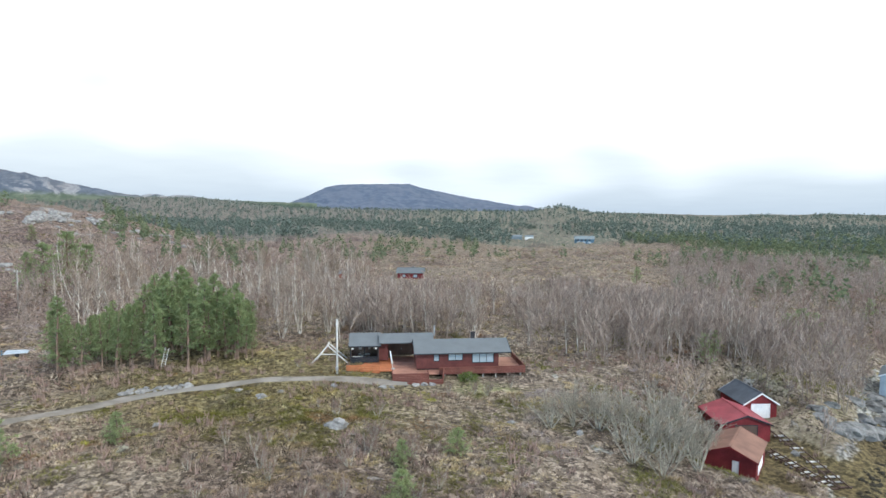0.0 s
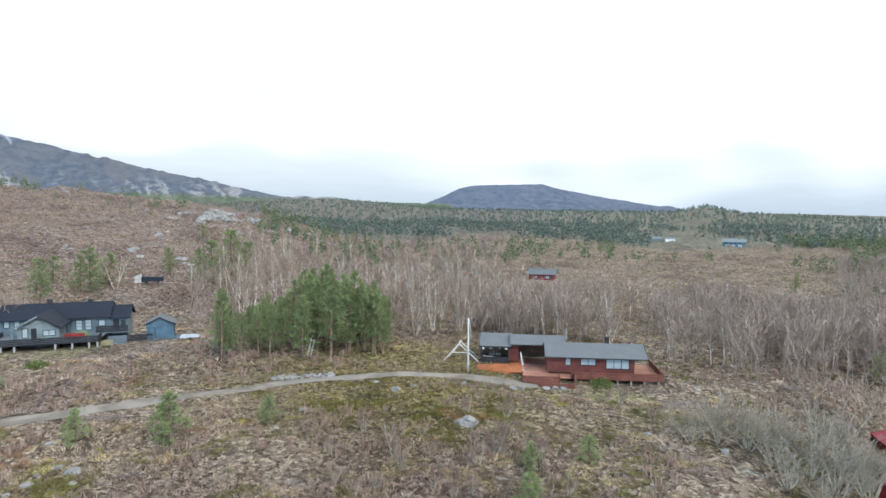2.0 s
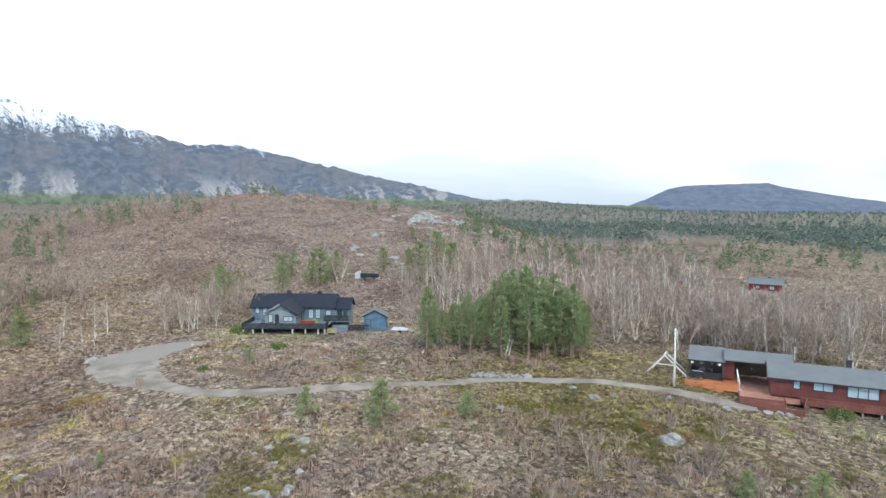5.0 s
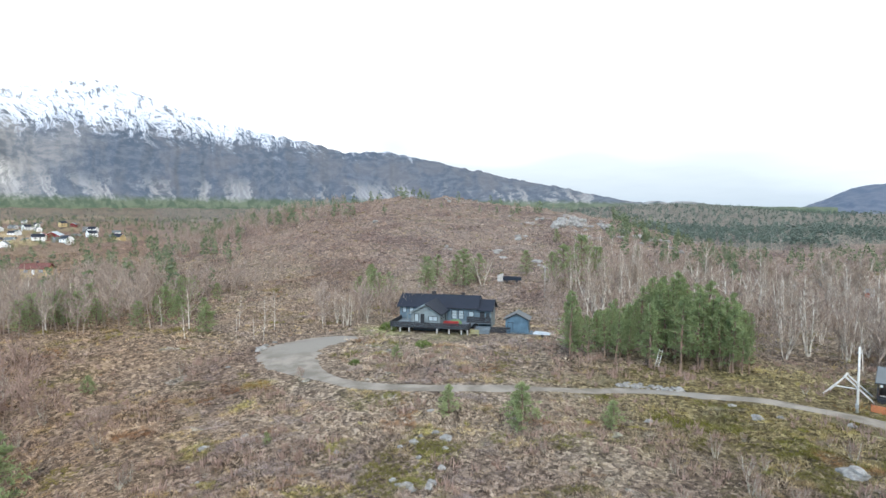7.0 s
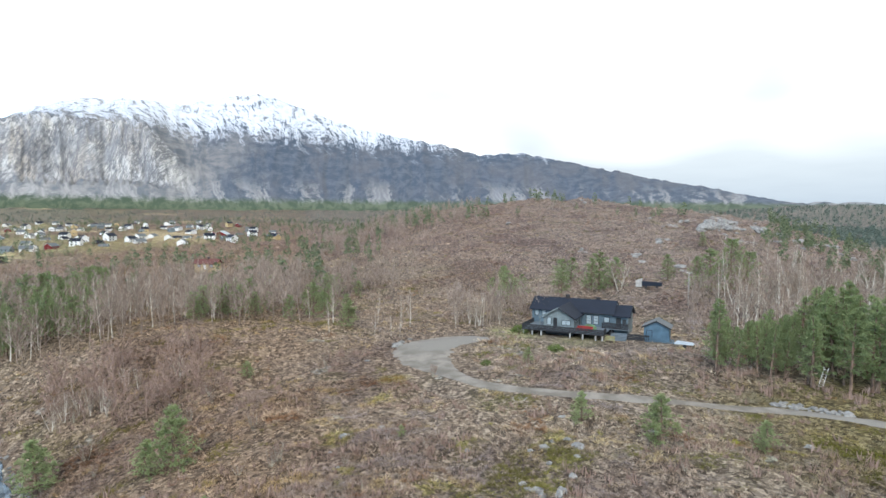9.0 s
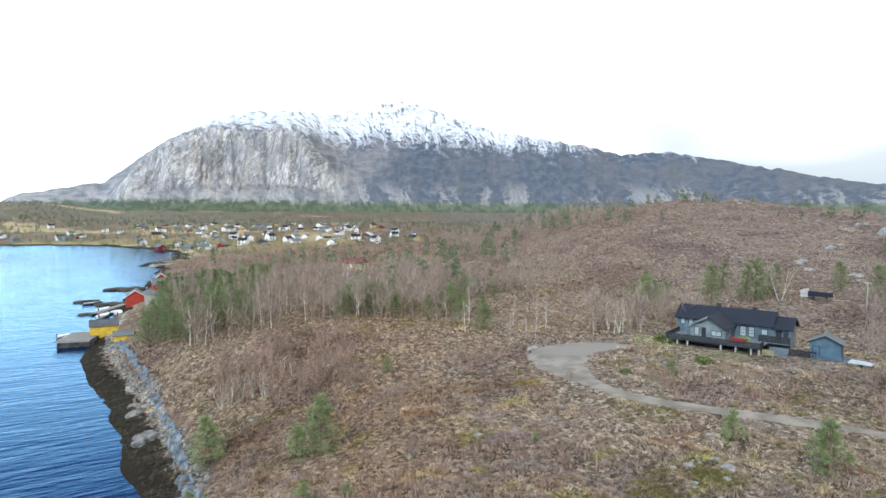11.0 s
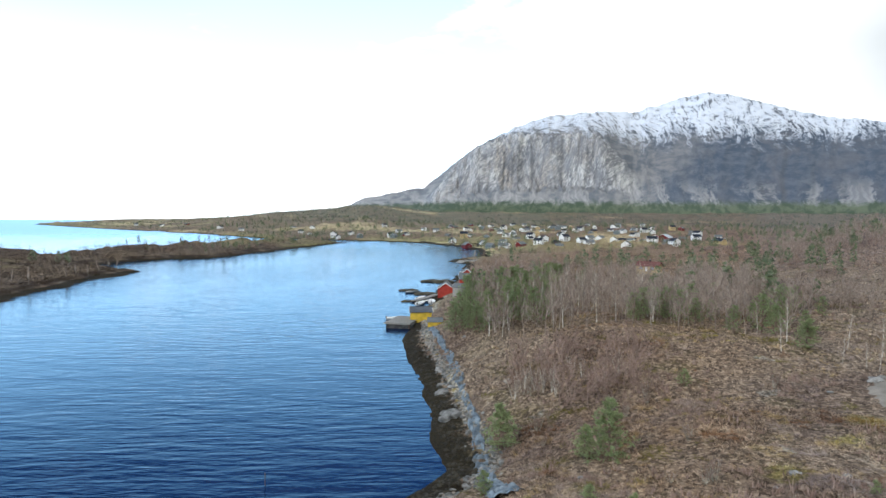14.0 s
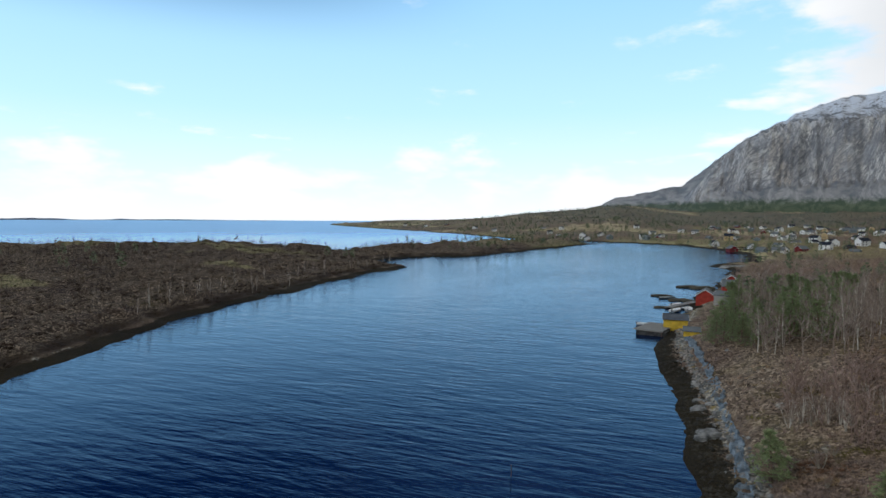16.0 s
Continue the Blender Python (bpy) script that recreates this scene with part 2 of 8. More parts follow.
def make_ground():
    m = Mat("heath ground", 0.95, spec=0.1)
    zr, zg, zb = m.attr("zone")[:3]
    big, mid, fine, tiny = m.noise(0.035, 5), m.noise(0.3, 5), m.noise(1.6, 4, 0.65), m.noise(9.0, 3, 0.7)
    heather = m.mix(m.step(fine, 0.35, 0.65), (0.090, 0.070, 0.060), (0.20, 0.165, 0.14))
    straw = m.mix(m.step(tiny, 0.35, 0.65), (0.165, 0.13, 0.10), (0.285, 0.23, 0.185))
    moss = m.mix(m.step(fine, 0.4, 0.6), (0.075, 0.070, 0.030), (0.15, 0.14, 0.06))
    c = m.mix(m.step(mid, 0.5, 0.68), heather, straw)
    c = m.mix(m.step(m.noise(0.11, 4), 0.55, 0.68), c, moss)
    c = m.mix(m.math("MULTIPLY", m.step(tiny, 0.46, 0.62), 0.85), c, (0.048, 0.037, 0.031))
    c = m.mix(m.math("MULTIPLY", m.step(m.noise(4.0, 4, 0.7), 0.55, 0.68), 0.55), c, (0.30, 0.255, 0.212))
    c = m.mix(m.math("MULTIPLY", m.step(big, 0.42, 0.6), 0.30), c, (0.16, 0.115, 0.085))
    c = m.mix(m.math("MULTIPLY", m.step(m.noise(0.22, 5, 0.68), 0.51, 0.62), 0.55), c, (0.075, 0.060, 0.054))
    c = m.mix(m.math("MULTIPLY", m.step(m.noise(0.5, 4, 0.7, stretch=(1, 1, 2)), 0.58, 0.66), 0.5), c, (0.31, 0.27, 0.235))
    # zones: grass, gravel or sand, shore rock
    grass = m.mix(m.step(mid, 0.35, 0.65), (0.14, 0.155, 0.062), (0.30, 0.315, 0.15))
    sand = m.mix(m.step(fine, 0.35, 0.65), (0.28, 0.255, 0.16), (0.48, 0.45, 0.30))
    rock = m.mix(m.step(fine, 0.38, 0.62), (0.10, 0.098, 0.092), (0.34, 0.33, 0.31))
    rock = m.mix(m.step(m.noise(0.9, 5, 0.7, stretch=(1, 0.5, 3)), 0.52, 0.60), rock, (0.06, 0.058, 0.055))
    rock = m.mix(m.step(m.noise(0.5, 4, 0.6, stretch=(1.2, 1, 1)), 0.56, 0.64), rock, (0.20, 0.165, 0.085))
    c = m.mix(zr, c, grass)
    c = m.mix(m.fac("woods"), c, m.mix(m.step(mid, 0.35, 0.65), (0.060, 0.075, 0.066), (0.105, 0.120, 0.102)))
    c = m.mix(zg, c, sand)
    # island ground darkened: the cloud shadow on it is put into the colour
    c = m.mix(m.fac("isle_shade"), c, m.mix(m.step(fine, 0.35, 0.65), (0.010, 0.008, 0.006), (0.032, 0.023, 0.017)))
    rockmask = m.step(m.math("ADD", zb, m.math("MULTIPLY", m.math("SUBTRACT", mid, 0.5), 0.9)), 0.42, 0.58)
    c = m.mix(rockmask, c, rock)
    z = m.height()
    weedline = m.math("ADD", z, m.math("MULTIPLY", m.math("SUBTRACT", fine, 0.5), 0.9))
    weed = m.mix(m.step(tiny, 0.4, 0.6), (0.007, 0.006, 0.005), (0.030, 0.025, 0.015))
    c = m.mix(m.step(weedline, 1.35, 0.95), c, weed)
    # ochre bladderwrack on the eastern foreshore
    sep = m.n.new("ShaderNodeSeparateXYZ")
    m.l.new(m.pos.outputs["Position"], sep.inputs[0])
    wrack = m.mix(m.step(fine, 0.38, 0.62), (0.055, 0.045, 0.026), (0.175, 0.140, 0.075))
    wrack = m.mix(m.math("MULTIPLY", m.step(tiny, 0.5, 0.62), 0.6), wrack, (0.035, 0.030, 0.022))
    east = m.math("MULTIPLY", m.step(sep.outputs[0], 25.0, 30.0), m.step(sep.outputs[1], 96.0, 84.0))
    c = m.mix(m.math("MULTIPLY", east, m.step(weedline, 2.1, 1.6)), c, wrack)
    vo = m.n.new("ShaderNodeTexVoronoi")
    vo.inputs["Scale"].default_value = 2.6
    warp = m.n.new("ShaderNodeVectorMath")
    warp.operation = "ADD"
    wn3 = m.n.new("ShaderNodeTexNoise")
    wn3.inputs["Scale"].default_value = 3.0
    m.l.new(m.pos.outputs["Position"], wn3.inputs["Vector"])
    m.l.new(m.pos.outputs["Position"], warp.inputs[0])
    m.l.new(wn3.outputs["Color"], warp.inputs[1])
    m.l.new(warp.outputs[0], vo.inputs["Vector"])
    cell = m.n.new("ShaderNodeSeparateColor")
    m.l.new(vo.outputs["Color"], cell.inputs[0])
    plants = m.math("MULTIPLY", m.step(z, 1.8, 3.2), m.math("SUBTRACT", 1.0, rockmask))
    c = m.mix(m.math("MULTIPLY", plants, m.math("MULTIPLY", m.step(cell.outputs[0], 0.5, 0.95), 0.7)), c, (0.39, 0.325, 0.27))
    c = m.mix(m.math("MULTIPLY", plants, m.math("MULTIPLY", m.step(cell.outputs[1], 0.5, 0.9), 0.85)), c, (0.034, 0.026, 0.021))
    m.color(m.west(c))
    m.bump(m.math("ADD", m.math("MULTIPLY", fine, 1.0), m.math("MULTIPLY", tiny, 0.35)), 0.9, 0.35)
    return m.m


M_GROUND = make_ground()


def make_water():
    m = Mat("sea water", 0.15, spec=0.30)
    m.b.inputs["IOR"].default_value = 1.33
    m.color(m.mix(m.noise(0.004, 3), (0.0, 0.004, 0.026), (0.0, 0.008, 0.046)))
    turn = m.n.new("ShaderNodeMapping")
    turn.inputs["Rotation"].default_value = (0, 0, radians(-12))
    m.l.new(m.pos.outputs["Position"], turn.inputs[0])
    w1 = m.noise(0.62, 3, 0.55, vec=turn.outputs[0], stretch=(1.0, 0.24, 1.0))
    w2 = m.noise(0.14, 3, 0.5, vec=turn.outputs[0], stretch=(1.0, 0.4, 1.0))
    gust = m.step(m.noise(0.008, 4, stretch=(0.5, 1.4, 1)), 0.35, 0.65)
    far = m.n.new("ShaderNodeVectorMath")
    far.operation = "LENGTH"
    m.l.new(m.pos.outputs["Position"], far.inputs[0])
    swell = m.step(far.outputs["Value"], 450.0, 1500.0)
    m.rough(m.math("ADD", m.math("ADD", m.math("MULTIPLY", gust, 0.05), 0.035), m.math("MULTIPLY", swell, 0.27)))
    waves = m.math("ADD", m.math("MULTIPLY", w1, m.math("ADD", m.math("MULTIPLY", gust, 0.5), 0.6)), w2)
    calm = m.step(far.outputs["Value"], 900.0, 150.0)
    m.bump(m.math("MULTIPLY", waves, m.math("ADD", m.math("MULTIPLY", calm, 0.3), 0.7)), 0.42, 0.42)
    m.b.inputs["Specular IOR Level"].default_value = 0.0
    rough, normal = m.b.inputs["Roughness"].links[0].from_socket, m.b.inputs["Normal"].links[0].from_socket
    gloss, fres, top = m.n.new("ShaderNodeBsdfGlossy"), m.n.new("ShaderNodeFresnel"), m.n.new("ShaderNodeMixShader")
    gloss.inputs["Color"].default_value = (0.60, 0.80, 1.0, 1)
    fres.inputs["IOR"].default_value = 1.26
    m.l.new(rough, gloss.inputs["Roughness"])
    m.l.new(normal, gloss.inputs["Normal"])
    m.l.new(normal, fres.inputs["Normal"])
    m.l.new(fres.outputs[0], top.inputs[0])
    m.l.new(m.b.outputs[0], top.inputs[1])
    m.l.new(gloss.outputs[0], top.inputs[2])
    m.l.new(top.outputs[0], m.n["Material Output"].inputs["Surface"])
    return m.m


def make_mountain():
    m = Mat("mountain rock and snow", 0.95, spec=0.1)
    fall, cliff = m.fac("fall"), m.fac("cliff")
    z = m.height()
    run = m.n.new("ShaderNodeCombineXYZ")
    sway = m.noise(0.0035, 4, 0.6)
    m.l.new(m.math("ADD", m.math("SUBTRACT", fall, m.math("MULTIPLY", z, 0.007)), m.math("MULTIPLY", sway, 2.2)), run.inputs[0])
    m.l.new(m.math("MULTIPLY", z, 0.0028), run.inputs[1])
    wide, streak, rib = m.noise(0.35, 4, 0.55, vec=run.outputs[0]), m.noise(1.0, 6, 0.62, vec=run.outputs[0]), m.noise(3.4, 5, 0.65, vec=run.outputs[0])
    face = m.n.new("ShaderNodeCombineXYZ")
    m.l.new(m.math("MULTIPLY", fall, 42.0), face.inputs[0])
    m.l.new(z, face.inputs[1])
    blot, fine = m.noise(0.006, 6, 0.62, vec=face.outputs[0]), m.noise(0.032, 5, 0.68, vec=face.outputs[0])
    # wooded and heathy slope, its blue-grey being haze put into the colour
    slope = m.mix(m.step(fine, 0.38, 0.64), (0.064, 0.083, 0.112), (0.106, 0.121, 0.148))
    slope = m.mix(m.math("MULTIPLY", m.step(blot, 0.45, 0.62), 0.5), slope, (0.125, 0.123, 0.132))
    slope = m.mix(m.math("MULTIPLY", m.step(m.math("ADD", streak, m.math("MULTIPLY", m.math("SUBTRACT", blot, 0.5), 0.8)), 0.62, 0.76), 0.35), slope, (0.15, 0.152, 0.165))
    # towards the west the slope pales, stronger haze mixed into the colour
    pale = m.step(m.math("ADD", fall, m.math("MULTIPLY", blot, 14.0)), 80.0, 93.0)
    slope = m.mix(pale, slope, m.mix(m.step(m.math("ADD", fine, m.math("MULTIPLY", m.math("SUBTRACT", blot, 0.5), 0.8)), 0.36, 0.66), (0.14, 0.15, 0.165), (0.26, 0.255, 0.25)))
    # bare cliff, its rock lightened for haze, with water stains and cracks
    crack = m.noise(0.014, 5, 0.65, vec=face.outputs[0], stretch=(1.0, 0.4, 1.0))
    rock = m.mix(m.step(wide, 0.32, 0.68), (0.47, 0.47, 0.475), (0.60, 0.585, 0.55))
    rock = m.mix(m.math("MULTIPLY", m.step(m.noise(0.0045, 5, 0.6, stretch=(1, 1, 0.6)), 0.50, 0.62), 0.55), rock, (0.27, 0.225, 0.18))
    rock = m.mix(m.math("MULTIPLY", m.step(crack, 0.48, 0.62), 0.8), rock, (0.23, 0.235, 0.25))
    rock = m.mix(m.math("MULTIPLY", m.step(streak, 0.46, 0.62), 0.45), rock, (0.21, 0.215, 0.23))
    joint = m.n.new("ShaderNodeCombineXYZ")
    m.l.new(m.math("ADD", fall, m.math("MULTIPLY", z, 0.009)), joint.inputs[0])
    m.l.new(m.math("MULTIPLY", z, 0.008), joint.inputs[1])
    for sc, wd, amt in ((0.9, 0.05, 0.75), (2.6, 0.06, 0.6)):
        split = m.math("ABSOLUTE", m.math("SUBTRACT", m.noise(sc, 6, 0.68, vec=joint.outputs[0]), 0.5))
        rock = m.mix(m.math("MULTIPLY", m.step(split, wd, 0.0), amt), rock, (0.11, 0.115, 0.13))
    rock = m.mix(m.math("MULTIPLY", m.step(m.noise(0.7, 5, 0.65, vec=joint.outputs[0]), 0.52, 0.62), 0.5), rock, (0.22, 0.23, 0.25))
    rock = m.mix(m.math("MULTIPLY", m.step(rib, 0.52, 0.68), 0.5), rock, (0.17, 0.175, 0.19))
    rock = m.mix(m.math("MULTIPLY", m.step(fine, 0.55, 0.7), 0.4), rock, (0.46, 0.43, 0.39))
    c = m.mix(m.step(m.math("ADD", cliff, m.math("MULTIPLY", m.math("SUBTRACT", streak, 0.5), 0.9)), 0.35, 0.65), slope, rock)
    # scree fans and low crags
    fan = m.math("MULTIPLY", m.step(m.math("ADD", wide, m.math("MULTIPLY", m.math("SUBTRACT", fine, 0.5), 0.5)), 0.50, 0.58), m.step(m.math("ADD", z, m.math("MULTIPLY", streak, 90.0)), 250.0, 150.0))
    c = m.mix(m.math("MULTIPLY", fan, 0.6), c, m.mix(m.step(rib, 0.4, 0.6), (0.24, 0.24, 0.24), (0.38, 0.37, 0.36)))
    wood = m.mix(m.step(fine, 0.4, 0.6), (0.060, 0.083, 0.055), (0.110, 0.130, 0.085))
    c = m.mix(m.step(m.math("ADD", z, m.math("MULTIPLY", m.math("SUBTRACT", fine, 0.5), 60.0)), 104.0, 78.0), c, wood)
    # snow in the gullies, bare ribs between
    patch = m.math("ADD", m.math("MULTIPLY", streak, 0.30), m.math("ADD", m.math("MULTIPLY", rib, 0.38), m.math("MULTIPLY", fine, 0.32)))
    line = m.math("ADD", z, m.math("MULTIPLY", m.math("SUBTRACT", patch, 0.505), 1250.0))
    c = m.mix(m.math("MULTIPLY", m.step(line, 362.0, 445.0), m.step(m.math("ADD", rib, m.math("MULTIPLY", fine, 0.6)), 0.96, 0.80)), c, m.mix(m.step(fine, 0.4, 0.65), (0.60, 0.63, 0.68), (0.50, 0.54, 0.61)))
    m.color(c)
    m.bump(m.math("ADD", m.math("ADD", m.math("MULTIPLY", streak, 1.2), rib), m.math("MULTIPLY", fine, 1.5)), 0.24, 10.0)
    return m.m


def make_far_hill():
    m = Mat("far wooded fell in painted haze", 0.95, spec=0.1)
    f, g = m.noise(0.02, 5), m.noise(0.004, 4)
    # blue base colours: the haze over far woods is painted in
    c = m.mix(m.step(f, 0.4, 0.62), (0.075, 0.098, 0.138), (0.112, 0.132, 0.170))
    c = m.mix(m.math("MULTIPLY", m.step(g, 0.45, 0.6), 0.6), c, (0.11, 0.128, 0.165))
    m.color(c)
    m.bump(f, 0.6, 10.0)
    return m.m


def leafy(name, lo, hi, glow_through=0.0):
    m = Mat(name, 0.8, spec=0.30)
    c = m.mix(m.island(), lo, hi)
    c = m.mix(m.math("MULTIPLY", m.rand(), 0.3), c, tuple(x * 0.6 for x in lo))
    m.color(c)
    if glow_through:
        # thin needles let light through
        t = m.n.new("ShaderNodeBsdfTranslucent")
        m.l.new(c, t.inputs["Color"])
        mx = m.n.new("ShaderNodeMixShader")
        mx.inputs[0].default_value = glow_through
        m.l.new(m.b.outputs[0], mx.inputs[1])
        m.l.new(t.outputs[0], mx.inputs[2])
        m.l.new(mx.outputs[0], m.n["Material Output"].inputs["Surface"])
    return m.m


M_WATER, M_MOUNT, M_FELL = make_water(), make_mountain(), make_far_hill()
M_NEEDLE = leafy("pine needles", (0.16, 0.21, 0.100), (0.39, 0.46, 0.215), 0.5)
M_NEEDLE_LIGHT = leafy("young pine needles", (0.20, 0.252, 0.115), (0.43, 0.49, 0.235), 0.5)
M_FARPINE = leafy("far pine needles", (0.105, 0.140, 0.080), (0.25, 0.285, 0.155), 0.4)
# bluer than the near pines: haze of distance painted into the needles
M_HAZEPINE = leafy("haze-tinted distant pine needles", (0.085, 0.116, 0.100), (0.185, 0.222, 0.180), 0.3)
M_TWIG = leafy("bare twigs", (0.185, 0.140, 0.112), (0.42, 0.34, 0.28))
M_TWIG_PALE = leafy("pale birch twigs", (0.21, 0.155, 0.120), (0.50, 0.405, 0.325))
M_TWIG_RED = leafy("reddish scrub twigs", (0.19, 0.125, 0.100), (0.37, 0.265, 0.215))
M_TWIG_GREY = leafy("pale willow twigs", (0.21, 0.185, 0.145), (0.47, 0.425, 0.34))


def make_heather():
    m = Mat("heather tufts", 0.95, spec=0.05)
    i = m.math("ADD", m.math("MULTIPLY", m.fac("tone"), 0.72), m.math("MULTIPLY", m.island(), 0.28))
    c = m.mix(m.step(i, 0.0, 0.85), (0.030, 0.023, 0.018), (0.40, 0.318, 0.262))
    c = m.mix(m.step(i, 0.72, 0.93), c, (0.56, 0.485, 0.40))
    straw = m.mix(i, (0.13, 0.098, 0.055), (0.54, 0.44, 0.275))
    olive = m.mix(i, (0.070, 0.068, 0.026), (0.21, 0.195, 0.075))
    moss = m.mix(i, (0.13, 0.13, 0.03), (0.33, 0.31, 0.07))
    rust = m.mix(i, (0.085, 0.050, 0.033), (0.31, 0.195, 0.128))
    grey = m.mix(i, (0.13, 0.11, 0.108), (0.36, 0.31, 0.305))
    c = m.mix(m.step(m.noise(0.14, 4), 0.52, 0.60), c, grey)
    sx = m.n.new("ShaderNodeSeparateXYZ")
    m.l.new(m.pos.outputs["Position"], sx.inputs[0])
    east = m.math("MULTIPLY", m.step(sx.outputs[0], -50.0, 5.0), 0.055)
    c = m.mix(m.step(m.math("ADD", m.noise(0.24, 5), east), 0.55, 0.64), c, straw)
    c = m.mix(m.step(m.math("ADD", m.noise(0.10, 5, 0.6, stretch=(1.1, 1, 0.2)), east), 0.545, 0.62), c, olive)
    c = m.mix(m.step(m.noise(0.13, 4, 0.55, stretch=(0.9, 1.2, 0.3)), 0.58, 0.67), c, rust)
    c = m.mix(m.step(m.noise(0.17, 4, 0.6, stretch=(1, 0.8, 0.4)), 0.655, 0.71), c, moss)
    m.color(m.west(c))
    return m.m


M_HEATHER = make_heather()


def make_shade_heather():
    # island heather with the cloud's shade painted into its tones
    m = Mat("shaded island heather", 0.95, spec=0.05)
    i = m.math("ADD", m.math("MULTIPLY", m.fac("tone"), 0.7), m.math("MULTIPLY", m.island(), 0.3))
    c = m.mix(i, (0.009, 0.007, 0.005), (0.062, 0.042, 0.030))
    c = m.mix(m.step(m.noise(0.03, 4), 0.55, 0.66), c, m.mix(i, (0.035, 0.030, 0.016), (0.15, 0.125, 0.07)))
    m.color(c)
    return m.m


M_SHADEHEATHER = make_shade_heather()
# scrub twigs of the island, darkened for the same cloud shadow
M_TWIG_SHADE = leafy("shaded island twigs", (0.042, 0.030, 0.024), (0.135, 0.095, 0.072))


def make_bark(name, lo, hi, mark):
    m = Mat(name, 0.85, spec=0.30)
    n = m.noise(3.0, 4, 0.6, stretch=(1, 1, 0.35))
    c = m.mix(m.step(n, 0.35, 0.65), lo, hi)
    c = m.mix(m.step(m.noise(1.3, 4), 0.6, 0.68), c, mark)
    m.color(c)
    m.bump(n, 0.5, 0.03)
    return m.m


M_BIRCH = make_bark("birch bark", (0.30, 0.26, 0.21), (0.66, 0.60, 0.52), (0.10, 0.085, 0.07))
M_GREYBARK = make_bark("grey bark", (0.25, 0.225, 0.175), (0.47, 0.43, 0.345), (0.10, 0.09, 0.08))
M_PINEBARK = make_bark("pine bark", (0.12, 0.085, 0.065), (0.25, 0.17, 0.125), (0.09, 0.07, 0.06))


def make_gravel():
    m = Mat("gravel road", 0.95, spec=0.1)
    a, b, c3 = m.noise(0.35, 4), m.noise(7.0, 3, 0.7), m.noise(0.06, 3)
    c = m.mix(m.step(a, 0.35, 0.65), (0.16, 0.142, 0.118), (0.265, 0.238, 0.202))
    c = m.mix(m.step(c3, 0.45, 0.6), c, (0.22, 0.205, 0.18))
    c = m.mix(m.math("MULTIPLY", m.step(b, 0.45, 0.7), 0.4), c, (0.15, 0.145, 0.14))
    m.color(c)
    m.bump(b, 0.6, 0.05)
    return m.m


def make_stone(name="lichened rock", lo=(0.13, 0.127, 0.12), hi=(0.32, 0.31, 0.29)):
    m = Mat(name, 0.9, spec=0.2)
    a, b = m.noise(0.8, 5, 0.6), m.noise(5.0, 4, 0.65)
    c = m.mix(m.step(a, 0.35, 0.65), lo, hi)
    c = m.mix(m.math("MULTIPLY", m.step(b, 0.5, 0.7), 0.6), c, tuple(x * 0.5 for x in lo))
    c = m.mix(m.math("MULTIPLY", m.rand(), 0.3), c, hi)
    m.color(c)
    m.bump(b, 0.7, 0.08)
    return m.m


M_GRAVEL, M_STONE = make_gravel(), make_stone()
M_SHOREROCK = make_stone("grey shore rock", (0.07, 0.07, 0.066), (0.23, 0.225, 0.21))


# ---- lattice noise on arrays ----
def vnoise(x, y, seed=0):
    xi, yi = np.floor(x).astype(np.int64), np.floor(y).astype(np.int64)
    fx, fy = x - xi, y - yi
    fx, fy = fx * fx * (3 - 2 * fx), fy * fy * (3 - 2 * fy)

    def h(a, b):
        n = (a * 374761393 + b * 668265263 + seed * 974711) & 0x7FFFFFFF
        n = ((n ^ (n >> 13)) * 1274126177) & 0x7FFFFFFF
        return ((n ^ (n >> 16)) & 0xFFFF) / 32767.5 - 1

    a, b, c, d = h(xi, yi), h(xi + 1, yi), h(xi, yi + 1), h(xi + 1, yi + 1)
    return (a * (1 - fx) + b * fx) * (1 - fy) + (c * (1 - fx) + d * fx) * fy


def fbm(x, y, octaves=4, seed=0):
    out, amp = 0.0, 1.0
    for k in range(octaves):
        out = out + amp * vnoise(x, y, seed + k * 17)
        x, y, amp = x * 2.03 + 11.3, y * 2.03 - 7.1, amp * 0.5
    return out


def sst(v, lo, hi):
    t = np.clip((v - lo) / (hi - lo), 0, 1)
    return t * t * (3 - 2 * t)


# ---- the coast: bearing (degrees, anticlockwise from straight ahead) and distance ----
MAIN = [pol(a, r) for a, r in (
    (-62, 4960), (-58, 900), (-52, 420), (-44, 210), (-40.0, 150), (-38.2, 132), (-38.4, 116), (-38.6, 100), (-37.6, 86), (-37.8, 74),
    (-42, 58), (-60, 46), (-100, 36), (-140, 32), (180, 36), (140, 44), (112, 58), (100, 69), (96.9, 75), (98.7, 90), (100.4, 114),
    (101.9, 140), (102.6, 165), (102.0, 190), (100.3, 225), (99.6, 260), (98.8, 300), (97.8, 360), (97.2, 420), (98.8, 452),
    (98.4, 470), (96.2, 520), (96.0, 600), (97.5, 680), (101, 770), (105, 830), (108.5, 850), (113, 860), (117, 960), (121, 1150),
    (126, 1420), (129.5, 1700), (132.5, 2100), (134.2, 2500), (133.5, 2700), (131.5, 3100), (129, 4960), (110, 7500), (60, 7500), (10, 7500), (-40, 7500))]
ISLE = [pol(a, r) for a, r in (
    (200, 120), (185, 122), (172, 129), (160.3, 143), (148, 201), (138.4, 261), (131, 342), (126.8, 391), (128.6, 418), (130.5, 450),
    (128, 478), (124, 496), (120.5, 500), (116, 580), (111.5, 700), (108.7, 790), (110.5, 812), (115, 790), (121, 740), (126.5, 660),
    (130.5, 590), (133, 560), (134.5, 585), (138, 640), (148, 690), (160, 700), (180, 660), (200, 500))]
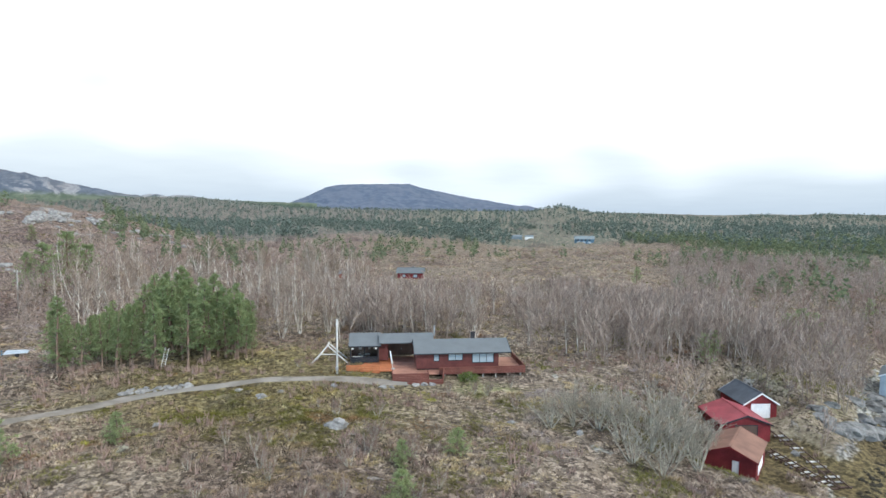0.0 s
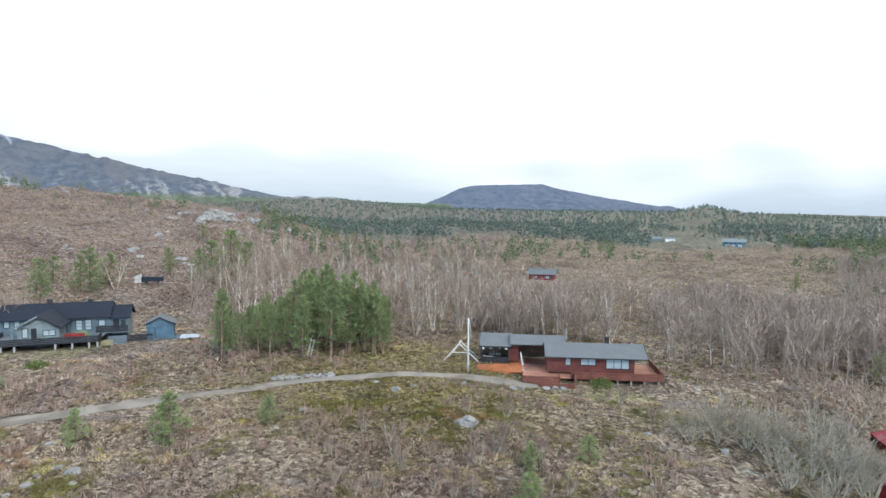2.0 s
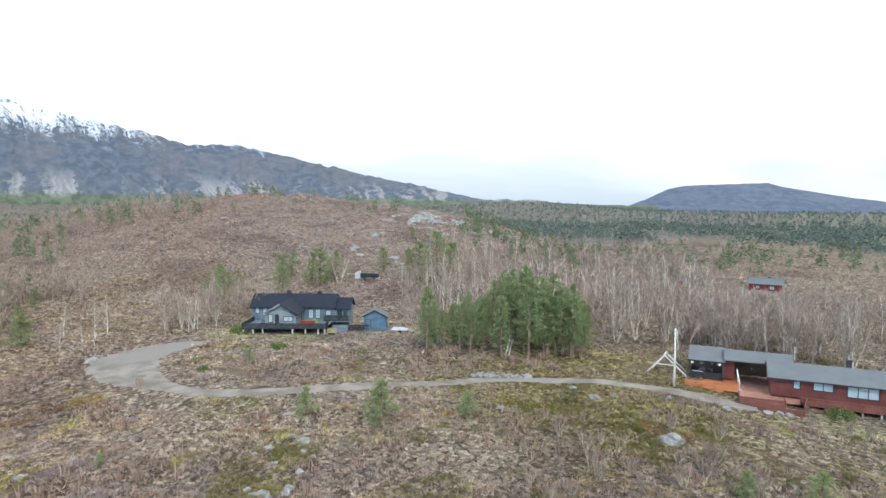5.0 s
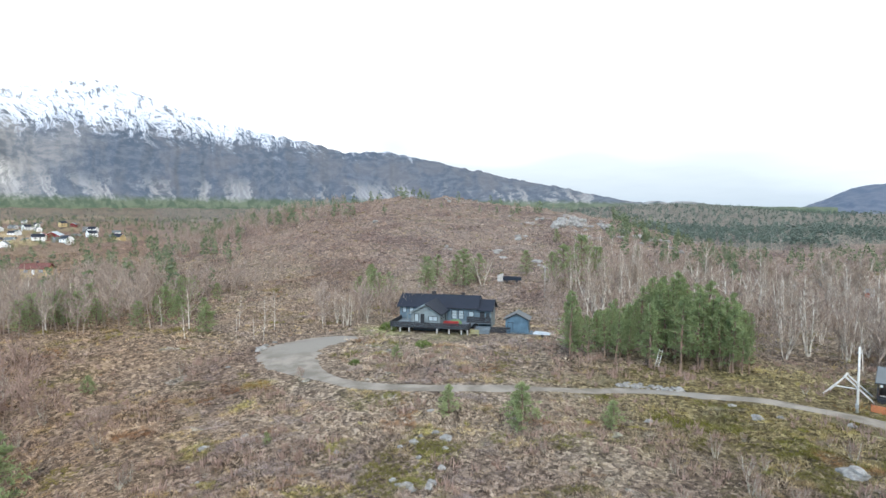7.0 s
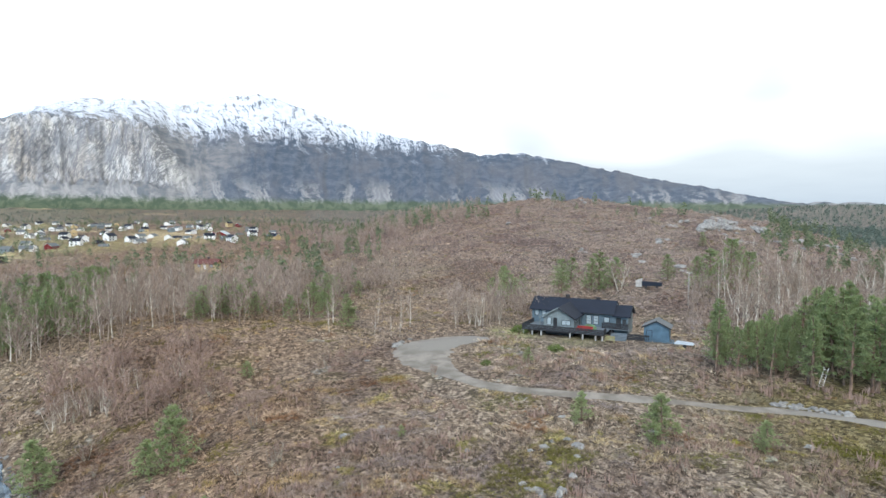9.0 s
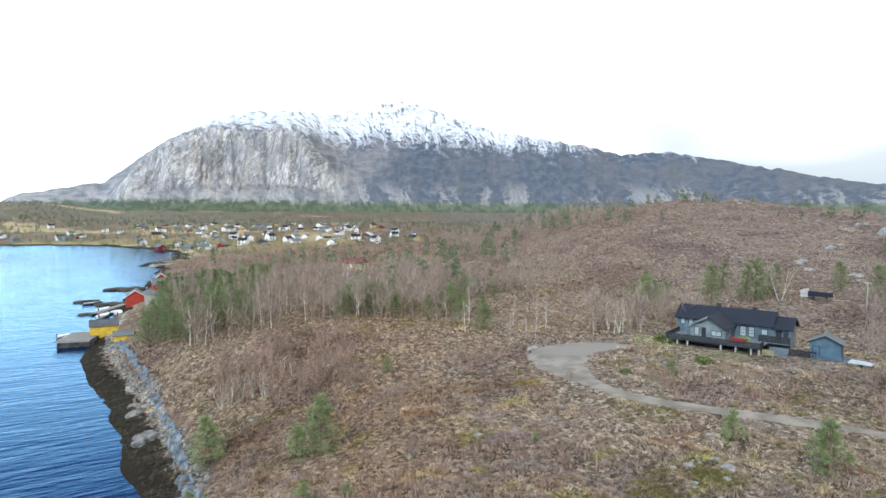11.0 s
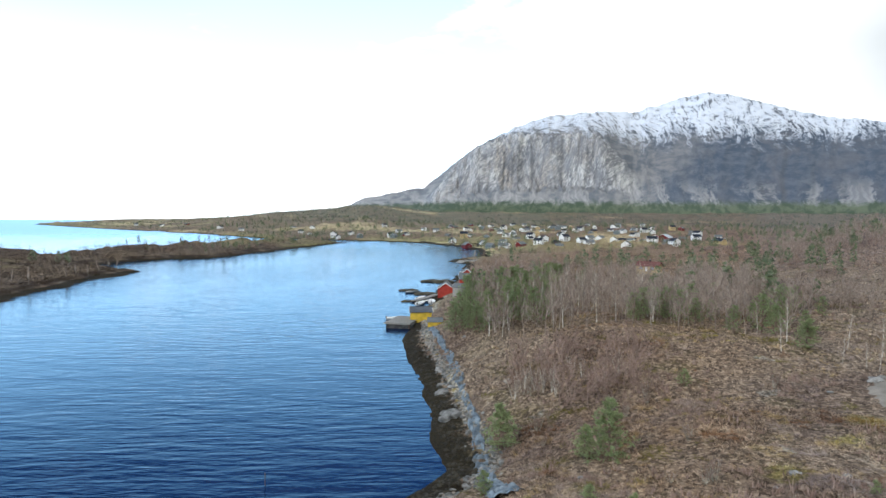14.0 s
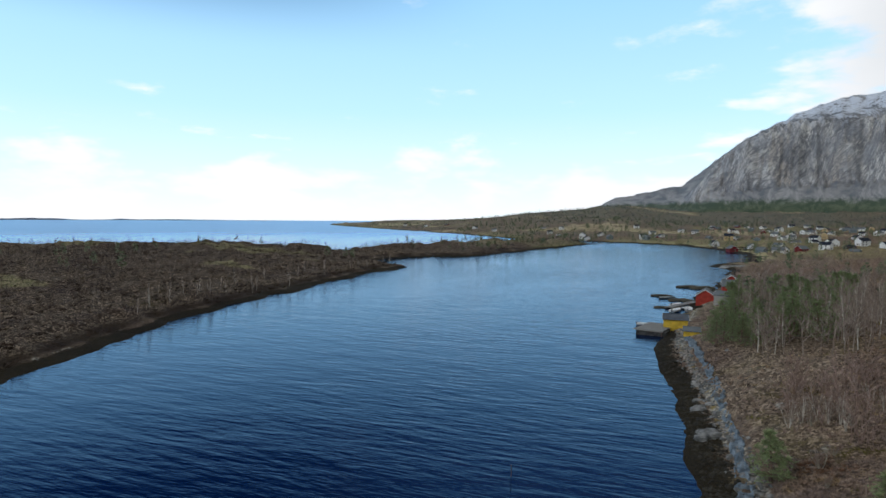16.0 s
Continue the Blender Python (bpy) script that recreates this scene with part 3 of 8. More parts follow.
TRACK = [(-4.6, 79.7, 0.6), (-7, 79.6, 1.9), (-11, 79.8, 2.6), (-17, 78.8, 1.3), (-23, 78.2, 1.05), (-28, 75.5, 1.0), (-32.5, 73, 1.0), (-38, 69.5, 1.0), (-42, 64, 1.0),
         (-47, 57, 1.0), (-52, 50.6, 1.05), (-57, 46.7, 1.1), (-62.3, 44.2, 1.2), (-68.5, 44.0, 1.6), (-75, 44.8, 2.7), (-82, 46.3, 4.8), (-87.5, 50.0, 5.2), (-90, 55.2, 4.4), (-89.5, 60.0, 3.2), (-88, 63.8, 1.6)]
ROAD = [(x, y) for x, y, w in TRACK]


def seg_dist(x, y, pts, closed):
    best = np.full(x.shape, 1e9)
    k = len(pts)
    for i in range(k if closed else k - 1):
        (ax, ay), (bx, by) = pts[i], pts[(i + 1) % k]
        dx, dy = bx - ax, by - ay
        t = np.clip(((x - ax) * dx + (y - ay) * dy) / (dx * dx + dy * dy), 0, 1)
        best = np.minimum(best, (x - ax - t * dx) ** 2 + (y - ay - t * dy) ** 2)
    return np.sqrt(best)


def inland(x, y, pts):
    """Distance from the shore, positive on land."""
    d, ins, k = seg_dist(x, y, pts, True), np.zeros(x.shape, bool), len(pts)
    for i in range(k):
        (ax, ay), (bx, by) = pts[i], pts[(i + 1) % k]
        if ay == by:
            continue
        ins ^= ((ay > y) != (by > y)) & (x < (bx - ax) * (y - ay) / (by - ay) + ax)
    return np.where(ins, d, -d)


# level pads under buildings: x, y, radius, height
PADS = [(1, 87, 15, 9.3), (-80.5, 83, 15, 10.3), (-71, 90, 7, 10.3), (36.8, 72, 7.0, 1.5), (33.5, 67.5, 5.5, 1.45), (37.5, 66, 4.5, 1.2), (42, 83, 7, 1.9), (47.8, 90.5, 7, 2.0), (44.5, 76, 5, 1.3), (43.6, 73.5, 4, 1.1), (46, 72, 4.5, 0.95), (46.5, 68, 4, 0.45), (47.3, 78, 4, 1.5), (8, 81.2, 5, 8.85), (14, 81.5, 4, 8.85), (32.5, 66.2, 4, 1.2), (36, 66.5, 4, 1.1), (-187, -37, 6, 1.6), (-184, -31, 5, 1.8)]


def smooth_table(az, keys, values):
    return np.interp(az, keys, values)


def hgt(x, y, detail=True):
    """Height of the land, or of the sea bed, over the sea."""
    x, y = np.asarray(x, float), np.asarray(y, float)
    az, r = np.degrees(np.arctan2(-x, y)), np.hypot(x, y)
    wob = fbm(x / 14, y / 14, 3, 5) * np.clip(r / 90, 0.6, 4)
    s = inland(x, y, MAIN) + wob * 0.9 + 2.2 * sst(r, 320, 200)
    i = inland(x, y, ISLE) + wob * 1.2
    azw = np.where(az < -90, az + 360, az)
    near = np.interp(s, [-40, -6, 0, 5.5, 8.5, 16, 30, 60], [-8, -1.5, 0, 1.1, 2.9, 5.6, 8.8, 10.3])
    flat = np.interp(s, [-40, -6, 0, 6, 25, 70, 200], [-8, -1.0, 0, 0.8, 2.0, 4.5, 8])
    z = near + (flat - near) * sst(r, 230, 420)
    land = sst(s, 8, 60)
    # moor to the north and north-east
    z = z - 2.6 * sst(r, 105, 170) * sst(azw, 34, 22) * land
    # the brown hill
    crest = smooth_table(azw, [16, 21, 25, 30, 34, 39.4, 44.8, 50.2, 54.5, 58.7, 61.8, 65.8, 71, 80], [8, 13, 22, 31, 35.5, 40, 44.5, 47, 42, 38, 33, 24, 14, 8])
    up_ = np.clip((r - 128) / 280, 0, 1)
    hill = np.maximum(crest - 9, 0) * (up_ ** 1.15) * (1 - sst(r, 430, 760))
    z = z + hill * land
    # knolls on the heath
    for a, d, w, k in ((80, 118, 24, 2.6), (45, 86, 15, 1.6), (66, 62, 18, 1.0), (96, 150, 26, 1.5)):
        kx, ky = pol(a, d)
        z = z + k * np.exp(-((x - kx) ** 2 + (y - ky) ** 2) / (w * w)) * sst(s, 4, 16)
    # plain and wooded slope below the mountain
    z = z + np.interp(r, [800, 1300, 2100, 2700], [0, 12, 50, 62]) * sst(azw, 118, 100) * sst(azw, 12, 28) * land
    # far coast
    z = z + 34 * sst(r, 1000, 1700) * sst(azw, 100, 108) * sst(azw, 126, 114) * land
    # wooded hills to the north-east
    el = smooth_table(azw, [-60, -36.8, -32.8, -31.2, -28.3, -24.8, -18.2, -14.2, -11.1, -8.5, -5, 5, 15, 26, 36], [-0.2, -0.35, -0.16, -0.4, -0.3, -0.6, -0.25, -0.1, 0.55, 0.05, 0.0, 0.1, 0.25, 0.25, 0.2])
    far = 33 + 1900 * np.tan(np.radians(el))
    z = z + (far - 8) * sst(r, 520, 1900) * sst(azw, 34, 18) * land
    zi = np.interp(i, [-40, -6, 0, 4, 14, 40, 110], [-8, -1.5, 0, 0.9, 3.4, 5.0, 7.5])
    z = np.maximum(z, zi)
    li = np.maximum(sst(s, 2, 14), sst(i, 2, 14))
    amp = np.clip(r / 120, 0.8, 6)
    z = z + li * (0.55 * fbm(x / 26, y / 26, 3, 1) * amp)
    if detail:
        rd = seg_dist(x, y, ROAD, False)
        keep = sst(rd, 2.0, 5.5)
        z = z + li * keep * (0.28 * fbm(x / 4.2, y / 4.2, 3, 2) + 0.10 * fbm(x / 1.1, y / 1.1, 2, 3)) * np.clip(r / 110, 1, 5)
        z = z + li * keep * 0.75 * np.abs(fbm(x / 10, y / 10, 3, 6)) * sst(r, 130, 190) * sst(r, 520, 420)
        shore = np.exp(-((s - 6) / 4.0) ** 2) * (r < 320)
        z = z + shore * 0.75 * np.abs(fbm(x / 2.6, y / 2.6, 3, 9))
    for px, py, pr, pz in PADS:
        w = np.exp(-(((x - px) ** 2 + (y - py) ** 2) / (pr * pr)) ** 2)
        z = z + (pz - z) * w
    return z


def ground_z(x, y):
    return float(hgt(np.array([x]), np.array([y]))[0])


def grid_mesh(name, xs, ys, zs, wrap=False):
    rows, cols = xs.shape
    me = bpy.data.meshes.new(name)
    idx = np.arange(rows * cols).reshape(rows, cols)
    right = np.roll(idx, -1, 1)
    a, b = idx[:-1], right[:-1]
    c, d = right[1:], idx[1:]
    q = np.stack([a, b, c, d], -1)
    if not wrap:
        q = q[:, :-1]
    q = q.reshape(-1, 4)
    me.vertices.add(rows * cols)
    me.vertices.foreach_set("co", np.stack([xs, ys, zs], -1).astype(np.float32).ravel())
    me.loops.add(q.size)
    me.loops.foreach_set("vertex_index", q.ravel().astype(np.int32))
    me.polygons.add(len(q))
    me.polygons.foreach_set("loop_start", np.arange(0, q.size, 4, dtype=np.int32))
    me.polygons.foreach_set("loop_total", np.full(len(q), 4, np.int32))
    me.polygons.foreach_set("use_smooth", np.ones(len(q), bool))
    me.update()
    me.validate()
    return me


def tri_mesh(name, co, mat):
    """A mesh of loose triangles, three vertices each."""
    me = bpy.data.meshes.new(name)
    n = len(co) // 3
    me.vertices.add(n * 3)
    me.vertices.foreach_set("co", np.asarray(co, np.float32).ravel())
    me.loops.add(n * 3)
    me.loops.foreach_set("vertex_index", np.arange(n * 3, dtype=np.int32))
    me.polygons.add(n)
    me.polygons.foreach_set("loop_start", np.arange(0, n * 3, 3, dtype=np.int32))
    me.polygons.foreach_set("loop_total", np.full(n, 3, np.int32))
    me.update()
    me.materials.append(mat)
    return me


# ---- ground ----
def build_ground():
    az = np.concatenate([np.arange(-64, -40, 1.5), np.arange(-40, 164, 0.23), np.arange(164, 296, 2.0)])
    r = np.concatenate([np.arange(0.02, 40, 3.9), np.arange(40, 125, 0.55), 125 * 1.0135 ** np.arange(0, 275)])
    r = r[r < 4950]
    a, rr = np.meshgrid(np.radians(az), r)
    x, y = -np.sin(a) * rr, np.cos(a) * rr
    z = hgt(x, y)
    me = grid_mesh("ground", x, y, z, wrap=True)
    azd = np.degrees(a)
    s, i = inland(x, y, MAIN), inland(x, y, ISLE)
    grass = 0.6 * sst(fbm(x / 160, y / 160, 3, 21), 0.0, 0.35) * sst(rr, 480, 620) * sst(azd, 66, 80)
    grass = np.maximum(grass, 0.85 * sst(fbm(x / 45, y / 90, 3, 22), 0.25, 0.5) * sst(i, 25, 60))
    grass = np.maximum(grass, 0.75 * np.exp(-(((x + 90) ** 2 + (y - 72) ** 2) / 26) ** 2))
    grass = np.maximum(grass, 0.45 * np.exp(-(((x + 79) ** 2 + (y - 78) ** 2) / 26) ** 2))
    grass = np.maximum(grass, 0.8 * np.exp(-(((x - 6) ** 2 + (y - 78) ** 2) / 18) ** 2))
    woods = np.maximum(0.0, 0.95 * sst(rr, 470 + 60 * np.sin(azd * 0.23) + 90 * sst(azd, -12, 5), 540 + 60 * np.sin(azd * 0.23) + 90 * sst(azd, -12, 5)) * sst(azd, 40, 30))
    field = sst(fbm(x / 120, y / 200, 2, 25), 0.48, 0.65) * sst(rr, 520, 640) * 0.8 * sst(azd, 70, 82)
    field = np.maximum(field, 0.45 * np.exp(-(((x - 52) ** 2 + (y - 86) ** 2) / 170) ** 2))
    field = np.maximum(field, 0.85 * np.exp(-(((x + 800) / 150) ** 2 + ((y - 95 - 0.05 * (x + 800)) / 45) ** 2) ** 2))
    beach = np.exp(-((s - 8) / 14) ** 2) * sst(rr, 420, 520) * (azd > 60) * (0.2 + 0.5 * sst(azd, 104, 98))
    rock = 0.75 * np.exp(-((s - 3.6) / 1.5) ** 2) * (rr < 320) + 0.36 * np.exp(-((s - 7) / 5) ** 2) * (azd < -28) + 0.42 * np.exp(-((i - 4) / 2.5) ** 2)
    crag = 0.62 * sst(fbm(x / 22, y / 22, 4, 31), 0.65, 0.95) * sst(azd, 50, 42) * sst(azd, 16, 24) * sst(rr, 240, 300) * (rr < 480)
    outc = 0.55 * sst(fbm(x / 5, y / 5, 3, 33), 0.85, 1.05) * (rr < 110)
    col = np.stack([grass, np.clip(np.maximum(field, beach), 0, 1), np.clip(np.maximum(np.maximum(rock, crag), outc), 0, 1), np.ones_like(x)], -1)
    woods = np.maximum(woods, 0.15 * sst(rr, 760, 950) * sst(azd, 56, 66) * (azd < 103) * (1 - np.clip(field, 0, 1)))
    woods = np.maximum(woods, 0.35 * sst(rr, 820, 1000) * sst(azd, 98, 103) * sst(s, 15, 50))
    woods = np.maximum(woods, 0.9 * sst(rr, 1150, 1400) * sst(azd, 20, 30) * sst(azd, 122, 112))
    # where the island's shade is painted, weaker on its grass
    at = me.attributes.new("isle_shade", "FLOAT", "POINT")
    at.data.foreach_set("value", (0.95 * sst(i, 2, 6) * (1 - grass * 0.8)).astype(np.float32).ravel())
    at = me.attributes.new("woods", "FLOAT", "POINT")
    at.data.foreach_set("value", woods.astype(np.float32).ravel())
    at = me.color_attributes.new("zone", "FLOAT_COLOR", "POINT")
    at.data.foreach_set("color", col.astype(np.float32).ravel())
    me.materials.append(M_GROUND)
    return tagged(new("ground", me), "brown heather moor with rocky shores and fields", "ground", kind="structure")


build_ground()

sea_r = np.array([0.02, 30, 60, 120, 240, 480, 960, 1900, 3400, 4960.0])
sa, sr = np.meshgrid(np.radians(np.arange(0, 360, 3.0)), sea_r)
me = grid_mesh("water", -np.sin(sa) * sr, np.cos(sa) * sr, sa * 0.0, wrap=True)
me.flip_normals()
me.materials.append(M_WATER)
tagged(new("water", me), "rippled dark blue sea water of the strait", "water", kind="structure")


# ---- mountains ----
def build_mountain():
    az = np.arange(12, 114, 0.115)
    u = np.linspace(0, 1.25, 150)
    a, uu = np.meshgrid(az, u)
    crest = np.interp(a, [12, 20, 23.1, 28.5, 37.4, 43.8, 48, 51, 54.9, 57.6, 63, 67.1, 70.5, 73.4, 76.2, 78.8, 82, 87, 90, 92.5, 95.7, 98.8, 101.3, 104.5, 107, 109.8, 111, 114],
                      [0.2, 0.6, 1.3, 1.37, 3.3, 4.6, 5.6, 6.1, 5.95, 6.7, 7.75, 8.5, 9.6, 10.7, 11.1, 10.5, 9.8, 9.85, 9.55, 8.7, 7.2, 4.95, 3.0, 2.4, 1.85, 0.5, -1.0, -2.6])
    crest = crest + 0.10 * fbm(a * 1.4, a * 0 + 3, 3, 41)
    r = 2000 + uu * 1250
    warp = a + 0.5 * fbm(a * 0.25, uu * 2.5, 2, 45)
    gull = fbm(warp * 0.28, uu * 0.5, 3, 43)
    rid = np.abs(fbm(warp * 0.6, uu * 0.7, 4, 47))
    # cliff face in the west, long wooded slope in the east
    wc = sst(a, 80, 86) * sst(a, 103, 98)
    lip = np.minimum(8.0 + 0.02 * (a - 88), crest * 0.97)
    cl = np.interp(uu, [0, 0.10, 0.2], [0, 0.2, 0.36])
    p_cliff = np.where(uu < 0.2, cl * lip, np.where(uu < 0.34, lip * (0.36 + 0.64 * sst(uu + 0.03 * gull, 0.2, 0.33)), lip + (crest - lip) * np.clip((uu - 0.34) / 0.62, 0, 1)))
    us = np.clip(uu, 0, 1)
    p_slope = crest * (0.25 * us + 0.75 * us ** 1.1)
    el = 0.6 + (p_cliff * wc + p_slope * (1 - wc)) * (1 - 0.6 / np.maximum(crest, 1.2))
    over = np.clip(uu - 1, 0, 1)
    el = el + (0.26 * gull - 0.32 * rid + 0.05) * sst(uu, 0.03, 0.3) * (1 - 0.85 * sst(uu, 0.55, 0.97)) * np.clip(crest / 6, 0.1, 1) * 0.8
    jag = np.abs(fbm(a * 2.2 + uu * 9, uu * 16, 4, 53)) * 0.55 + fbm(a * 5, uu * 26 - a * 2, 3, 57) * 0.16
    el = el - jag * wc * sst(uu, 0.12, 0.2) * sst(uu, 0.46, 0.36) * 0.9
    el = el - over * 12
    z = 33 + r * np.tan(np.radians(el)) - 60 * sst(uu, 0.03, 0.0)
    rad = np.radians(a)
    me = grid_mesh("mountain", -np.sin(rad) * r, np.cos(rad) * r, z)
    at = me.attributes.new("fall", "FLOAT", "POINT")
    at.data.foreach_set("value", (a + 0.5 * fbm(a * 0.5, uu * 4, 2, 49)).astype(np.float32).ravel())
    face = wc * sst(uu, 0.16, 0.22) * sst(uu, 0.42, 0.34) + 0.35 * (1 - wc) * sst(uu, 0.05, 0.2) * sst(uu, 0.5, 0.3) * sst(a, 60, 84)
    at = me.attributes.new("cliff", "FLOAT", "POINT")
    at.data.foreach_set("value", face.astype(np.float32).ravel())
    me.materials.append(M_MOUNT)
    tagged(new("mountain", me), "snow-capped mountain with a grey cliff face over the plain", "mountain", kind="structure")


def build_fell():
    az = np.arange(-16, 32, 0.12)
    u = np.linspace(0, 1.2, 70)
    a, uu = np.meshgrid(az, u)
    crest = np.interp(a, [-16, -9, -6.8, -2.5, 2.2, 3.2, 7.8, 10, 11.2, 13, 15.1, 18, 22.8, 23.6, 24.4, 27, 32], [-0.8, 0.2, 0.62, 1.32, 2.25, 2.6, 2.55, 2.45, 2.2, 1.3, 0.5, 0.3, 0.5, 0.85, 0.5, 0.4, 0.3])
    r = 3300 + uu * 900
    g = fbm(a * 0.5, uu * 3, 5, 51)
    el = -0.3 + (crest + 0.3) * sst(uu, -0.2, 1.0) + 0.22 * g * sst(uu, 0, 0.2) * sst(uu, 1.0, 0.7) + 0.02 * fbm(a * 3, uu, 2, 3) - np.clip(uu - 1, 0, 1) * 8
    rad = np.radians(a)
    z = 33 + r * np.tan(np.radians(el))
    me = grid_mesh("fell", -np.sin(rad) * r, np.cos(rad) * r, z)
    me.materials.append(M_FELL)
    tagged(new("backdrop_fell", me), "flat-topped wooded fell far beyond the moor", "mountain", kind="structure")
    # low land on the sea's horizon
    az = np.arange(133, 172, 0.25)
    a, uu = np.meshgrid(az, np.array([0, 0.5, 1.0]))
    r = 4700 + uu * 200
    z = np.maximum(0, (9 + 9 * fbm(a * 0.35, a * 0, 4, 61)) * sst(a, 136, 150)) * np.sin(np.clip(uu, 0, 1) * 2.2) - 1
    rad = np.radians(a)
    me = grid_mesh("skerry", -np.sin(rad) * r, np.cos(rad) * r, z)
    # the fell's painted haze serves the islands too
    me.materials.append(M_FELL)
    tagged(new("backdrop_isle", me), "low islands painted haze-blue on the sea horizon", "island", kind="structure")


build_mountain()
build_fell()


# ---- small builders ----
def raw_mesh(name, verts, faces, mat, smooth=False):
    me = bpy.data.meshes.new(name)
    me.from_pydata(verts, [], faces)
    if smooth:
        me.polygons.foreach_set("use_smooth", [True] * len(me.polygons))
    me.materials.append(mat)
    return me


def part_mesh(name, me, parent, label=""):
    ob = new(name, me)
    ob.parent = parent
    if label:
        ob["label"] = label
    return ob


def empty(name, m, label, category, group=""):
    ob = new(name)
    ob.empty_display_size = 0.5
    ob.matrix_world = m
    return tagged(ob, label, category, group)


def tube(V, F, p0, p1, r0, r1, n=3, caps=True):
    p0, p1 = Vector(p0), Vector(p1)
    d = (p1 - p0)
    if d.length < 1e-6:
        return
    d.normalize()
    s = d.orthogonal().normalized()
    t = d.cross(s)
    b = len(V)
    for p, r in ((p0, r0), (p1, r1)):
        for k in range(n):
            w = 2 * math.pi * k / n
            V.append(tuple(p + (s * math.cos(w) + t * math.sin(w)) * r))
    for k in range(n):
        j = (k + 1) % n
        F.append((b + k, b + j, b + n + j, b + n + k))
    if caps:
        F.append(tuple(range(b + n, b + 2 * n)))
        F.append(tuple(range(b + n - 1, b - 1, -1)))


def blade(V, F, p0, p1, r, rg):
    """A slim twig of two crossed triangles."""
    d = p1 - p0
    s = d.cross(Vector((rg.gauss(0, 1), rg.gauss(0, 1), rg.gauss(0, 1)))).normalized() * r
    t = d.cross(s).normalized() * r
    b = len(V)
    V += [tuple(p0 - s), tuple(p0 + s), tuple(p1), tuple(p0 - t), tuple(p0 + t)]
    F += [(b, b + 1, b + 2), (b + 3, b + 4, b + 2)]


def bare_tree(seed, h, stems=1, spread=0.34, limbs=9, twigs=5, lean=0.08, bark=None, twig=None, low=0.3, thick=1.0):
    """Meshes of a leafless tree: trunk with limbs, and a crown of branches and twigs."""
    rg = random.Random(seed)
    V, F, W, G = [], [], [], []
    for s in range(stems):
        ang = rg.uniform(0, 6.28)
        tilt = rg.uniform(0.05, lean + (0.30 if stems > 1 else 0))
        d = Vector((math.cos(ang) * tilt, math.sin(ang) * tilt, 1)).normalized()
        hs = h * rg.uniform(0.8, 1.0) if stems > 1 else h
        p, pts = Vector((math.cos(ang) * 0.12 * (stems > 1), math.sin(ang) * 0.12 * (stems > 1), -0.3)), []
        rad = hs * 0.0105
        k = 6
        for i in range(k + 1):
            pts.append(p.copy())
            d = (d + Vector((rg.uniform(-.09, .09), rg.uniform(-.09, .09), 0.06))).normalized()
            p = p + d * hs / k
        rr = [rad * (1 - 0.88 * i / k) + 0.012 for i in range(k + 1)]
        for i in range(k):
            tube(V, F, pts[i], pts[i + 1], rr[i], rr[i + 1], 5)
        for j in range(limbs):
            f = low + (0.97 - low) * (j + rg.random()) / limbs
            i = min(k - 1, int(f * k))
            q = pts[i].lerp(pts[i + 1], f * k - i)
            w = rg.uniform(0, 6.28)
            ln = hs * spread * (1.15 - f) * rg.uniform(0.7, 1.25)
            dd = Vector((math.cos(w), math.sin(w), rg.uniform(0.7, 1.5))).normalized()
            e1 = q + dd * ln * 0.5
            dd2 = (dd + Vector((rg.uniform(-.3, .3), rg.uniform(-.3, .3), 0.45))).normalized()
            e2 = e1 + dd2 * ln * 0.6
            r0 = max(0.016, rr[i] * 0.5) * thick
            tube(V, F, q, e1, r0, r0 * 0.6, 3)
            tube(V, F, e1, e2, r0 * 0.6, 0.008, 3)
            for b in range(twigs):
                g = rg.uniform(0.25, 1.0)
                o = q.lerp(e1, g * 2) if g < 0.5 else e1.lerp(e2, g * 2 - 1)
                td = (dd2 + Vector((rg.uniform(-.8, .8), rg.uniform(-.8, .8), rg.uniform(-.2, .6)))).normalized()
                tl = ln * rg.uniform(0.3, 0.55)
                m1 = o + td * tl
                blade(W, G, o, m1, 0.018 * thick, rg)
                for c in range(3):
                    o2 = o.lerp(m1, rg.uniform(0.3, 0.95))
                    t2 = (td + Vector((rg.uniform(-.9, .9), rg.uniform(-.9, .9), rg.uniform(-.3, .5)))).normalized()
                    blade(W, G, o2, o2 + t2 * tl * rg.uniform(0.4, 0.8), 0.013 * thick, rg)
    return raw_mesh("trunk", V, F, bark or M_BIRCH), raw_mesh("crown", W, G, twig or M_TWIG)


